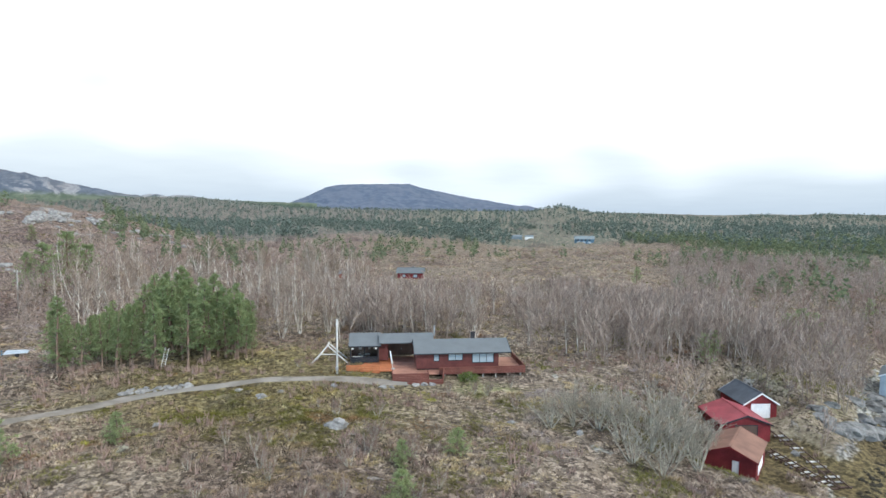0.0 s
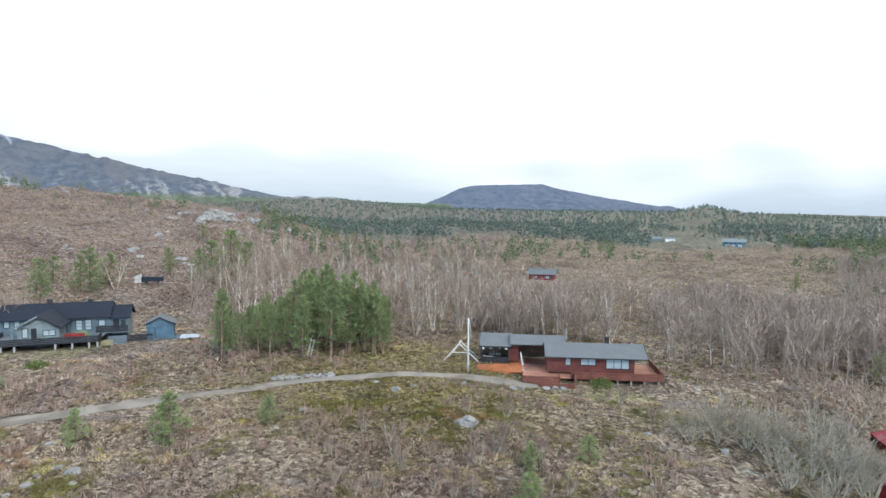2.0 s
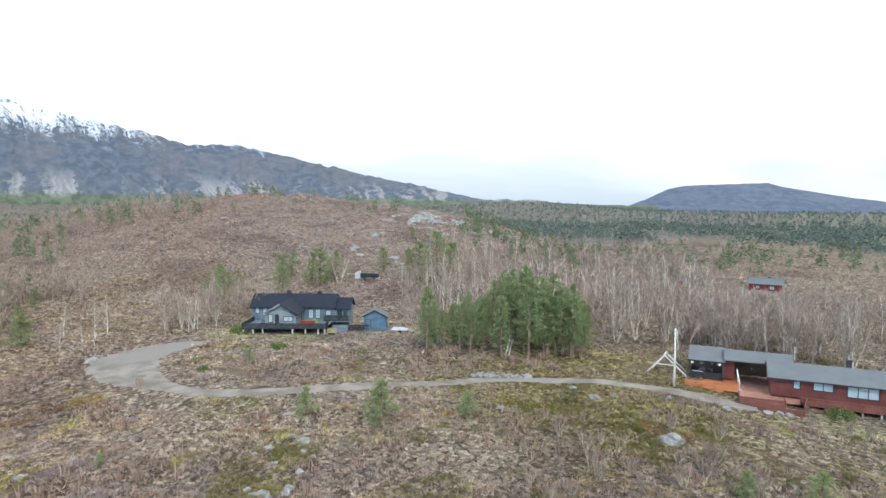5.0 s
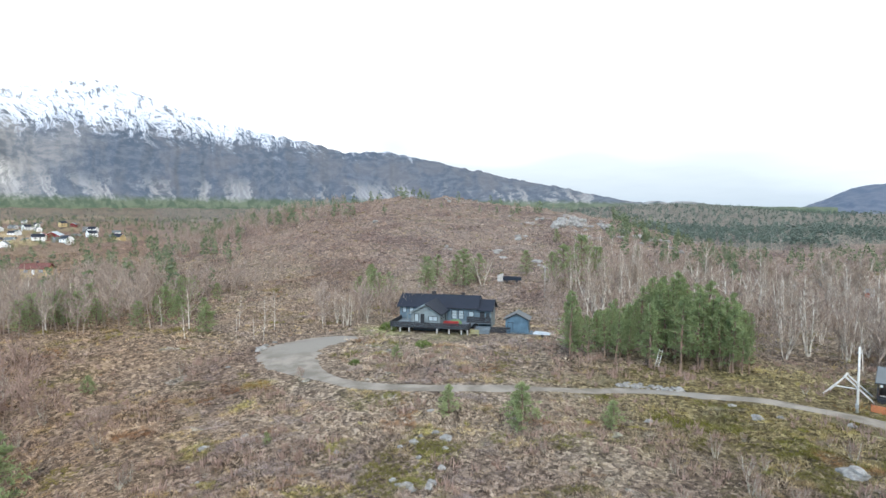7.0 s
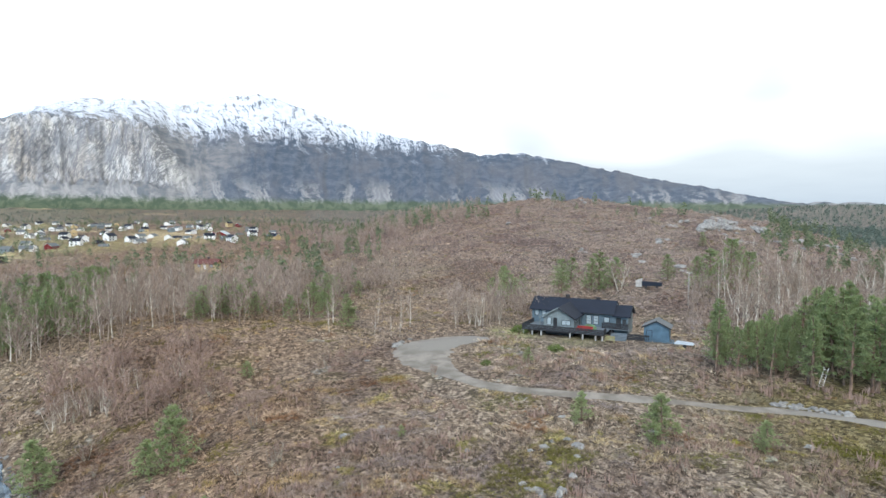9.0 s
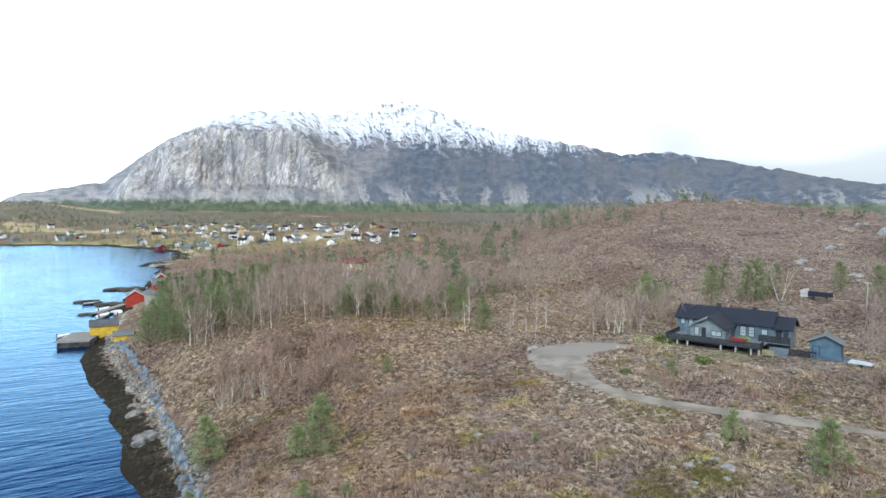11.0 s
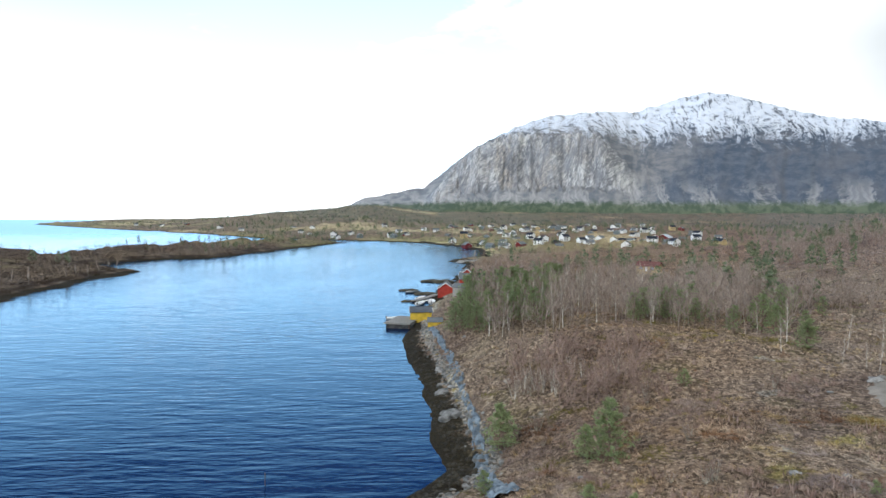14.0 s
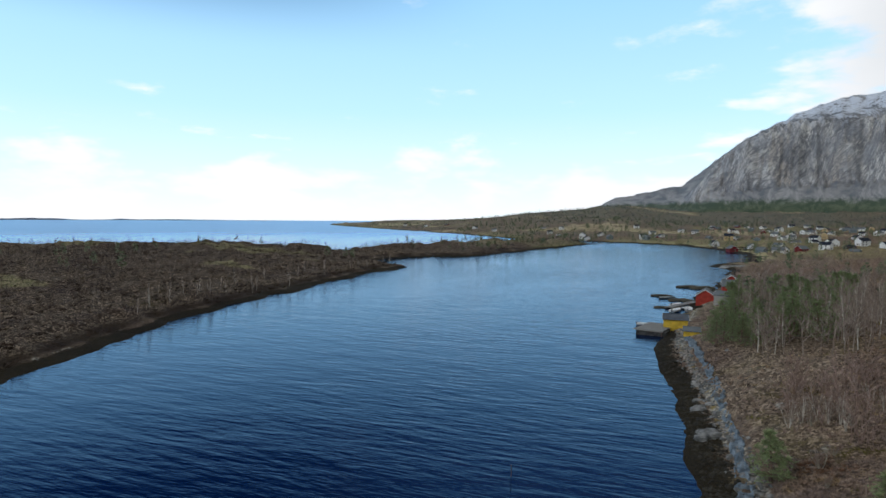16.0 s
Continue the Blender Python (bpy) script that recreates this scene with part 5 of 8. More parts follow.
def cover():
    def open_heath(x, y, az, r):
        return (seg_dist(x, y, ROAD, False) > np.where((az > 55) & (az < 66), 6.2, 1.8)) & (fbm(x / 3.0, y / 3.0, 2, 110) > -0.95)
    x, y = scatter(66000, -37, 98, 42, 84, 501, open_heath)
    g = np.random.default_rng(502)
    h = g.uniform(0.10, 0.40, len(x)) * (1 + 0.6 * fbm(x / 5, y / 5, 2, 111)).clip(0.4, 2)
    a = stamp(HEATH, x, y, hgt(x, y) - 0.03, h, 503, (0.9, 1.6))
    x, y = scatter(30000, -38, 99, 84, 180, 504, open_heath)
    h = g.uniform(0.2, 0.6, len(x)) * (1 + 0.6 * fbm(x / 7, y / 7, 2, 112)).clip(0.4, 2)
    b = stamp(HEATH, x, y, hgt(x, y) - 0.03, h, 505, (1.0, 1.8))
    x, y = scatter(24000, -38, 98, 180, 480, 506, open_heath)
    h = g.uniform(0.3, 0.95, len(x))
    c = stamp(HEATH, x, y, hgt(x, y) - 0.05, h, 507, (1.2, 2.4))
    x, y = scatter(9000, 126, 166, 135, 640, 508)
    h = g.uniform(0.5, 1.3, len(x))
    d = stamp(HEATH, x, y, hgt(x, y) - 0.05, h, 509, (1.2, 2.4))
    tagged(new("island_heather", toned("island_heather", d, 10, M_SHADEHEATHER, 516)), "heather over the low island, painted dark for cloud shade", "heather", kind="stuff")
    tagged(new("heather", toned("heather", np.concatenate([a, b, c]), 10, M_HEATHER, 515)), "brown and purple heather with straw-coloured grass tussocks", "heather", kind="stuff")
    x, y = scatter(5200, -34, 98, 42, 110, 511, lambda x, y, az, r: open_heath(x, y, az, r) & (fbm(x / 9, y / 9, 3, 113) > 0.1))
    h = g.uniform(0.4, 1.3, len(x))
    x2, y2 = scatter(9000, -30, 72, 130, 430, 513, lambda x, y, az, r: fbm(x / 16, y / 16, 3, 114) > 0.0)
    h2 = g.uniform(0.5, 1.5, len(x2))
    far_scrub = stamp(BROOM, x2, y2, hgt(x2, y2) - 0.05, h2, 514, (1.0, 1.6))
    tagged(new("hill_scrub", tri_mesh("hill_scrub", far_scrub, M_TWIG_RED)), "low russet scrub scattered over hill and moor", "scrub", kind="stuff")
    tagged(new("heath_scrub", tri_mesh("heath_scrub", stamp(BROOM, x, y, hgt(x, y) - 0.03, h, 512), M_TWIG_RED)), "knee-high bare reddish twigs among the heather", "scrub", kind="stuff")
    

cover()


# ---- rocks ----
def boulder_mesh(seed, flat=0.6, mat=None):
    bm = bmesh.new()
    bmesh.ops.create_icosphere(bm, subdivisions=3, radius=1.0)
    off = Vector((seed * 3.1, seed * 1.7, 0))
    for v in bm.verts:
        n = noise.noise(v.co * 1.1 + off) * 0.45 + noise.noise(v.co * 2.7 + off) * 0.24 + abs(noise.noise(v.co * 6.0 + off)) * 0.16
        v.co *= 1 + n
        v.co.z *= flat
    for f in bm.faces:
        f.smooth = False
    me = bpy.data.meshes.new("boulder")
    bm.to_mesh(me)
    bm.free()
    me.materials.append(mat or M_STONE)
    return me


ROCKS = [boulder_mesh(i + 1, 0.5 + 0.08 * (i % 3)) for i in range(6)]
SHORE_ROCKS = [boulder_mesh(i + 9, 0.5 + 0.08 * (i % 3), M_SHOREROCK) for i in range(6)]


def boulder(x, y, s, label, group, rgn, sink=0.2, name="boulder", mat=None):
    ob = new(name, (SHORE_ROCKS if mat else ROCKS)[rgn.randrange(6)])
    ob.matrix_world = pose(x, y, ground_z(x, y) + s * 0.25 - sink * s, 0, 0, rgn.uniform(0, 360)) @ Matrix.Diagonal((s * rgn.uniform(0.8, 1.4), s * rgn.uniform(0.7, 1.1), s, 1))
    tagged(ob, label, "rock", group)


rb = random.Random(33)
for x, y, s in ((-11.1, 61.6, 1.1), (-37.3, 32.2, 0.4), (-35.9, 33.8, 0.35), (-41.3, 40.8, 0.6), (-43, 38, 0.5), (-57, 23, 0.5), (-22, 70.5, 0.5), (-25.5, 73, 0.45), (-20, 72, 0.4), (-14, 75.5, 0.55), (-7.8, 76.6, 0.5), (-6.7, 76.9, 0.45), (8, 66, 0.5), (15, 63, 0.5), (19, 70, 0.45), (-91.0, 46.2, 0.7), (-92.2, 47.2, 0.8), (-93.0, 48.4, 0.6), (-94.6, 51, 0.5), (-2.4, 79.2, 0.5), (-3.6, 79.0, 0.45), (-1.4, 79.4, 0.4), (-30, 61, 0.4), (-48, 45, 0.4)):
    boulder(x, y, s, "pale lichened boulder lying in the heather", "boulders of the heath", rb)
for x, y in ((-43.6, 39.6), (-43.0, 41.0), (-40.5, 36.4), (-39.8, 39.2), (-37.1, 36.1), (-38.7, 31.8), (-37.5, 31.5), (-36.5, 32.1), (-35.6, 33.2), (-54.9, 20.6), (-50.8, 19.8), (-47.4, 31.9), (-57.1, 27.3), (-43.5, 36.7), (-85.5, 38.4)):
    boulder(x, y, rb.uniform(0.22, 0.42), "whitish lichened stone showing through the moss", "stones of the knoll", rb, 0.1)
for k in range(44):
    u = rb.random()
    boulder(-39.5 + 7.5 * u, 71.4 + 3.2 * u + rb.uniform(-0.9, 0.9), rb.uniform(0.18, 0.5), "whitish blasted rock in the bank beside the track", "rocks beside the track", rb)
for k in range(44):
    az = rb.uniform(23, 36) if k < 34 else rb.uniform(36, 56)
    r = rb.uniform(290, 390)
    boulder(*pol(az, r), rb.uniform(0.5, 1.6), "grey bedrock outcrop on the brown hillside", "outcrops of the hill", rb, 0.45, "rock_outcrop")
for az, r, w, d, h in ((34.9, 330, 5.5, 4, 2.6), (33.9, 335, 6.5, 4.5, 3.6), (32.9, 339, 6.5, 5, 3.4), (32.1, 343, 4.5, 4, 2.2), (34.3, 345, 6, 4, 3.4), (33.0, 352, 7, 4, 3.0), (30.6, 350, 5.0, 4, 2.8), (30.0, 352, 3.5, 3, 1.8), (28.4, 346, 4.5, 3, 1.5), (27.4, 350, 5.5, 3, 1.6), (26.4, 352, 5.0, 3.5, 2.2),
                    (25.4, 356, 5.0, 3, 1.5), (38.0, 262, 3.0, 2, 1.1), (45.1, 218, 2.2, 1.6, 1.0), (40.2, 213, 3.5, 1.6, 0.7), (36.9, 205, 3.2, 2, 0.9), (44.8, 398, 3, 2, 1.6), (36.2, 345, 3, 2.4, 1.2), (29.2, 330, 4, 2, 1.0)):
    for n in range(3):
        ob = new("rock_outcrop", ROCKS[rb.randrange(6)])
        x, y = pol(az + rb.uniform(-0.55, 0.55), r + rb.uniform(-6, 6))
        ob.matrix_world = pose(x, y, ground_z(x, y) + h * 0.15, 20, 0, az + rb.uniform(-12, 12)) @ Matrix.Diagonal((w * rb.uniform(0.3, 0.55), d * 0.6, h * rb.uniform(0.6, 1.0), 1))
        tagged(ob, "broad slab of pale grey bedrock on the hillside", "rock", "outcrops of the hill")
for az, r, s in ((98.7, 95, 1.7), (98.3, 96.5, 1.3), (99.0, 94, 1.2), (98.0, 94.5, 1.0), (98.9, 97, 0.9), (99.2, 108, 1.4), (99.4, 112, 1.0), (-34.2, 97, 1.7), (-34.9, 99, 2.2), (-35.6, 101, 2.4), (-36.3, 103, 2.2), (-36.9, 105, 2.4), (-33.3, 99, 1.4), (-32.9, 102, 1.2), (-35.9, 108, 1.8), (-36.2, 124, 2.4), (-37.2, 133, 2.2), (-31.5, 89, 0.8), (-37.4, 112, 2.2), (-36.6, 117, 1.8), (-37.2, 121, 2.0), (-33.8, 107, 1.3), (-35.2, 113, 1.5)):
    boulder(*pol(az, r), s, "grey weathered shore rock above the tide line", "shore rocks", rb, 0.45, "shore_rock", M_SHOREROCK)


def rock_ledge():
    """A step of bare blue-grey bedrock between the seaweed and the heath."""
    r = np.arange(58, 158, 0.45)
    mid = np.interp(r, [58, 66, 80, 95, 111, 126, 142, 158], [92.6, 94.9, 95.7, 96.6, 97.9, 98.5, 99.6, 100.6])
    wide = np.interp(r, [58, 66, 80, 100, 126, 158], [1.9, 1.6, 1.25, 1.0, 1.0, 0.8]) + 0.35 * fbm(r / 3.0, r * 0, 3, 121)
    u = np.linspace(-1, 1, 13)
    R, U = np.meshgrid(r, u, indexing="ij")
    a = np.radians(mid[:, None] - np.degrees(U * wide[:, None] / R))
    x, y = -np.sin(a) * R, np.cos(a) * R
    step = np.floor((U + 0.25 * fbm(R / 2.2, U * 2, 2, 122)) * 2.2) / 2.2
    cleft = np.abs(fbm(R / 1.7, U * 1.2, 3, 123))
    z = np.maximum(hgt(x, y, False), 0.5) + 0.35 + 0.5 * (step - U) + 0.55 * cleft - 1.3 * np.abs(U) ** 6
    me = grid_mesh("rock_ledge", x, y, z)
    me.polygons.foreach_set("use_smooth", np.zeros(len(me.polygons), bool))
    me.materials.append(make_stone("blue-grey bedrock", (0.055, 0.073, 0.092), (0.20, 0.24, 0.27)))
    tagged(new("rock_ledge", me), "long step of bare blue-grey bedrock along the shore", "rock")


rock_ledge()
for az, r, s in ((99.7, 123, 0.75), (99.5, 121, 0.55), (99.9, 124.5, 0.5), (96.9, 146, 0.4), (97.3, 138, 0.45), (85.9, 60, 0.35), (98.9, 116, 0.5), (98.6, 108, 0.55)):
    boulder(*pol(az, r), s, "whitish stone lying above the tide line", "pale shore stones", rb)


def pebbles():
    g = np.random.default_rng(61)
    base = []
    for k in range(3):
        bm = bmesh.new()
        bmesh.ops.create_icosphere(bm, subdivisions=1, radius=1.0)
        for v in bm.verts:
            v.co *= 1 + noise.noise(v.co * 1.3 + Vector((k * 5.0, 2, 1))) * 0.6
            v.co.z *= 0.6
        base.append(np.array([[v.co[:] for v in f.verts] for f in bm.faces]))
        bm.free()
    n = 5200
    az = np.concatenate([g.uniform(93, 103, n), g.uniform(-39, -31, n)])
    r = np.concatenate([g.uniform(60, 180, n), g.uniform(66, 130, n)])
    x, y = -np.sin(np.radians(az)) * r, np.cos(np.radians(az)) * r
    s = inland(x, y, MAIN)
    ok = (s > 2.2 + g.normal(0, 0.5, len(s))) & (s < 4.6 + g.normal(0, 0.6, len(s)))
    x, y = x[ok][:420], y[ok][:420]
    co = stamp(base, x, y, hgt(x, y), g.uniform(0.15, 0.6, len(x)), 62)
    tagged(new("shore_stones", tri_mesh("shore_stones", co, M_SHOREROCK)), "grey and pale stones along the shore bank", "stones", kind="stuff")
    x, y = -np.sin(np.radians(az)) * r, np.cos(np.radians(az)) * r
    ok = (s > -2.0) & (s < 2.4)
    x, y = x[ok][:1400], y[ok][:1400]
    co = stamp(base[:2], x, y, hgt(x, y) - 0.05, g.uniform(0.15, 0.5, len(x)), 64)
    tagged(new("weedy_stones", tri_mesh("weedy_stones", co, make_stone("seaweed stones", (0.010, 0.009, 0.007), (0.042, 0.036, 0.024)))), "dark seaweed-covered stones in the tidal zone", "stones", kind="stuff")


pebbles()


# ---- buildings ----
class Geo:
    """Collects boxes and prisms for one mesh."""

    def __init__(self):
        self.v, self.f = [], []

    def box(self, x0, x1, y0, y1, z0, z1):
        b = len(self.v)
        self.v += [(x, y, z) for z in (z0, z1) for x, y in ((x0, y0), (x1, y0), (x1, y1), (x0, y1))]
        self.f += [(b + 3, b + 2, b + 1, b), (b + 4, b + 5, b + 6, b + 7)]
        self.f += [(b + i, b + (i + 1) % 4, b + 4 + (i + 1) % 4, b + 4 + i) for i in range(4)]
        return self

    def prism(self, ring0, ring1):
        """A solid between two rings of corners, each in the same order."""
        b, n = len(self.v), len(ring0)
        self.v += list(ring0) + list(ring1)
        self.f += [tuple(range(b + n - 1, b - 1, -1)), tuple(range(b + n, b + 2 * n))]
        self.f += [(b + i, b + (i + 1) % n, b + n + (i + 1) % n, b + n + i) for i in range(n)]
        return self

    def bar(self, p, q, w, h):
        """A straight bar from p to q, w wide and h deep."""
        p, q = Vector(p), Vector(q)
        d = (q - p).normalized()
        s = d.cross(Vector((0, 0, 1)))
        s = s.normalized() if s.length > 1e-4 else Vector((1, 0, 0))
        t = s.cross(d).normalized()
        ring = [s * w / 2 * i + t * h / 2 * j for i, j in ((-1, -1), (1, -1), (1, 1), (-1, 1))]
        return self.prism([tuple(p + c) for c in ring], [tuple(q + c) for c in ring])

    def mesh(self, name, mat, bevel=0.0):
        me = bpy.data.meshes.new(name)
        me.from_pydata(self.v, [], self.f)
        bm = bmesh.new()
        bm.from_mesh(me)
        bmesh.ops.recalc_face_normals(bm, faces=bm.faces)
        if bevel:
            bmesh.ops.bevel(bm, geom=bm.edges, offset=bevel, segments=1, affect="EDGES")
        bm.to_mesh(me)
        bm.free()
        me.materials.append(mat)
        return me

    def part(self, name, mat, parent, label="", bevel=0.0):
        return part_mesh(name, self.mesh(name, mat, bevel), parent, label)


def boards(name, col, var=0.22, width=0.16, rough=0.75):
    """Painted weatherboards: stains, sun-bleached patches and board joints."""
    m = Mat(name, rough, spec=0.25)
    tc = m.n.new("ShaderNodeTexCoord").outputs["Object"]
    a, b = m.noise(0.7, 5, vec=tc), m.noise(9.0, 3, vec=tc, stretch=(1, 1, 0.15))
    wv = m.n.new("ShaderNodeTexWave")
    wv.bands_direction = "Z"
    wv.inputs["Scale"].default_value = 0.314 / width
    wv.inputs["Distortion"].default_value = 0.3
    m.l.new(tc, wv.inputs["Vector"])
    c = m.mix(m.step(a, 0.3, 0.7), tuple(x * (1 - var) for x in col), tuple(min(1, x * (1 + var)) for x in col))
    c = m.mix(m.math("MULTIPLY", m.step(b, 0.45, 0.7), 0.35), c, tuple(x * 0.6 for x in col))
    m.color(c)
    m.bump(wv.outputs["Fac"], 0.5, 0.02)
    return m.m


def roofing(name, col, var=0.2, rough=0.75):
    m = Mat(name, rough, spec=0.3)
    a, b = m.noise(0.5, 5), m.noise(4.0, 4, 0.65)
    c = m.mix(m.step(a, 0.3, 0.7), tuple(x * (1 - var) for x in col), tuple(min(1, x * (1 + var)) for x in col))
    c = m.mix(m.math("MULTIPLY", m.step(b, 0.5, 0.75), 0.4), c, tuple(x * 0.65 for x in col))
    m.color(c)
    m.bump(b, 0.4, 0.03)
    return m.m


def make_glass():
    m = Mat("window glass", 0.04, spec=0.6)
    m.color(m.mix(m.noise(1.5, 2), (0.03, 0.035, 0.04), (0.07, 0.08, 0.09)))
    return m.m


M_RED = boards("dark red boards", (0.125, 0.040, 0.034))
M_BARNRED = boards("barn red boards", (0.165, 0.022, 0.025))
M_BRIGHTRED = boards("bright red boards", (0.36, 0.045, 0.03))
M_ORANGE = boards("fresh orange deck boards", (0.42, 0.15, 0.065))
M_DECKRED = boards("red-brown deck boards", (0.165, 0.060, 0.045))
M_DECKFLOOR = boards("worn reddish deck floor", (0.33, 0.17, 0.12))
M_BLUEGREY = boards("blue-grey boards", (0.105, 0.15, 0.185))
M_PALEGREY = boards("pale grey boards", (0.175, 0.21, 0.22))
M_BLUE = boards("blue boards", (0.085, 0.145, 0.20))
M_YELLOW = boards("yellow boards", (0.62, 0.42, 0.05))
M_WHITE = boards("white boards", (0.78, 0.78, 0.76), 0.08)
M_OCHRE = boards("ochre boards", (0.50, 0.38, 0.20))
M_BENCH = boards("mossy tan boards", (0.27, 0.25, 0.13))
M_BROWN = boards("dark brown boards", (0.10, 0.065, 0.05))
M_DARKTRIM = boards("black-brown trim", (0.028, 0.030, 0.035))
M_DECKGREY = boards("blue-grey deck boards", (0.13, 0.16, 0.185))
M_GREYROOF = roofing("grey felt roof", (0.125, 0.137, 0.142), 0.07, 0.9)
M_SLATE = roofing("dark slate roof", (0.013, 0.018, 0.030), 0.10, 0.85)
M_BLACKROOF = roofing("black felt roof", (0.075, 0.085, 0.10))
M_REDROOF = roofing("crimson metal roof", (0.28, 0.055, 0.068), rough=0.5)
M_BRICKROOF = roofing("dull brick-red roof", (0.13, 0.05, 0.042))
M_RUST = roofing("rusty metal roof", (0.20, 0.11, 0.08), 0.2)
M_CONCRETE = paint("grey concrete", (0.36, 0.35, 0.33))
M_OLDWOOD = paint("weathered grey timber", (0.33, 0.31, 0.28), 0.85, 0.3, 2.0)
M_QUAY = paint("grey quay planks", (0.22, 0.21, 0.19), 0.85, 0.35, 2.0)
M_PALEWOOD = paint("pale barked poles", (0.55, 0.53, 0.49), 0.85, 0.2, 2.0)
M_GLASS = make_glass()
M_CURTAIN = paint("pale curtain behind glass", (0.33, 0.39, 0.42), 0.9, 0.08)
M_BRICK = paint("sooty chimney", (0.045, 0.042, 0.045), 0.9)
M_REDPLASTIC = paint("red garden fabric", (0.25, 0.028, 0.026), 0.7, 0.3)
M_GREENSHRUB = leafy("evergreen shrub leaves", (0.06, 0.085, 0.02), (0.16, 0.20, 0.055))
M_METAL = paint("dull galvanised metal", (0.45, 0.46, 0.47), 0.45, 0.15, metal=0.7)
M_TARP = paint("pale blue-grey tarpaulin", (0.36, 0.41, 0.45), 0.5, 0.15)


def pierced(length, z0, z1, holes, at, d0, d1, apex=None):
    """One solid wall, or window frame, with rectangular openings through it; apex: (u, z) of a gable on top."""
    us = sorted({0.0, length, *[min(max(h[0], 0), length) for h in holes], *[min(max(h[1], 0), length) for h in holes]})
    zs = sorted({z0, z1, *[min(max(h[2], z0), z1) for h in holes], *[min(max(h[3], z0), z1) for h in holes]})

    def solid(i, k):
        if not (0 <= i < len(us) - 1 and 0 <= k < len(zs) - 1):
            return False
        u, z = (us[i] + us[i + 1]) / 2, (zs[k] + zs[k + 1]) / 2
        return not any(h[0] < u < h[1] and h[2] < z < h[3] for h in holes)
    V, F, ids = [], [], {}

    def vid(i, k, s):
        if (i, k, s) not in ids:
            ids[(i, k, s)] = len(V)
            V.append(at(us[i], d1 if s else d0, zs[k]))
        return ids[(i, k, s)]
    for i in range(len(us) - 1):
        for k in range(len(zs) - 1):
            if not solid(i, k):
                continue
            ring = ((i, k), (i + 1, k), (i + 1, k + 1), (i, k + 1))
            for s in (0, 1):
                F.append(tuple(vid(a, b, s) for a, b in ring))
            for (a, b), (c, d), di, dk in ((ring[0], ring[1], 0, -1), (ring[1], ring[2], 1, 0), (ring[2], ring[3], 0, 1), (ring[3], ring[0], -1, 0)):
                if not solid(i + di, k + dk) and not (apex and dk == 1 and k == len(zs) - 2):
                    F.append((vid(a, b, 0), vid(c, d, 0), vid(c, d, 1), vid(a, b, 1)))
    if apex:
        top = len(zs) - 1
        ap = []
        for s in (0, 1):
            ap.append(len(V))
            V.append(at(apex[0], d1 if s else d0, apex[1]))
            F.append(tuple(vid(i, top, s) for i in range(len(us))) + (ap[s],))
        for i in (0, len(us) - 1):
            F.append((vid(i, top, 0), vid(i, top, 1), ap[1], ap[0]))
    g = Geo()
    g.v, g.f = V, F
    return g


def glazing(root, at, u0, u1, z0, z1, trim, lights=2, curtain=True, bars=0):
    """A window in an opening: one frame with mullions, and a pane in each light. at(u, d, z): d into the house."""
    w, lo, zlo, W, H = 0.10, u0 - 0.05, z0 - 0.05, u1 - u0 + 0.1, z1 - z0 + 0.1
    step, rows = (W - 2 * w) / lights, bars + 1
    high = (H - 2 * w) / rows
    holes = []
    for k in range(lights):
        for b in range(rows):
            holes.append((w + k * step + (0.035 if k else 0), w + (k + 1) * step - (0.035 if k < lights - 1 else 0), zlo + w + b * high + (0.025 if b else 0), zlo + w + (b + 1) * high - (0.025 if b < rows - 1 else 0)))
    win = pierced(W, zlo, zlo + H, holes, lambda u, d, z: at(lo + u, d, z), -0.05, 0.09).part("window", trim, root)
    for h in holes:
        g, p, q = Geo(), at(lo + h[0], 0.02, h[2]), at(lo + h[1], 0.03, h[3])
        g.box(min(p[0], q[0]), max(p[0], q[0]), min(p[1], q[1]), max(p[1], q[1]), h[2], h[3])
        g.part("pane", M_CURTAIN if curtain else M_GLASS, win, "pale curtained pane" if curtain else "")
    return win


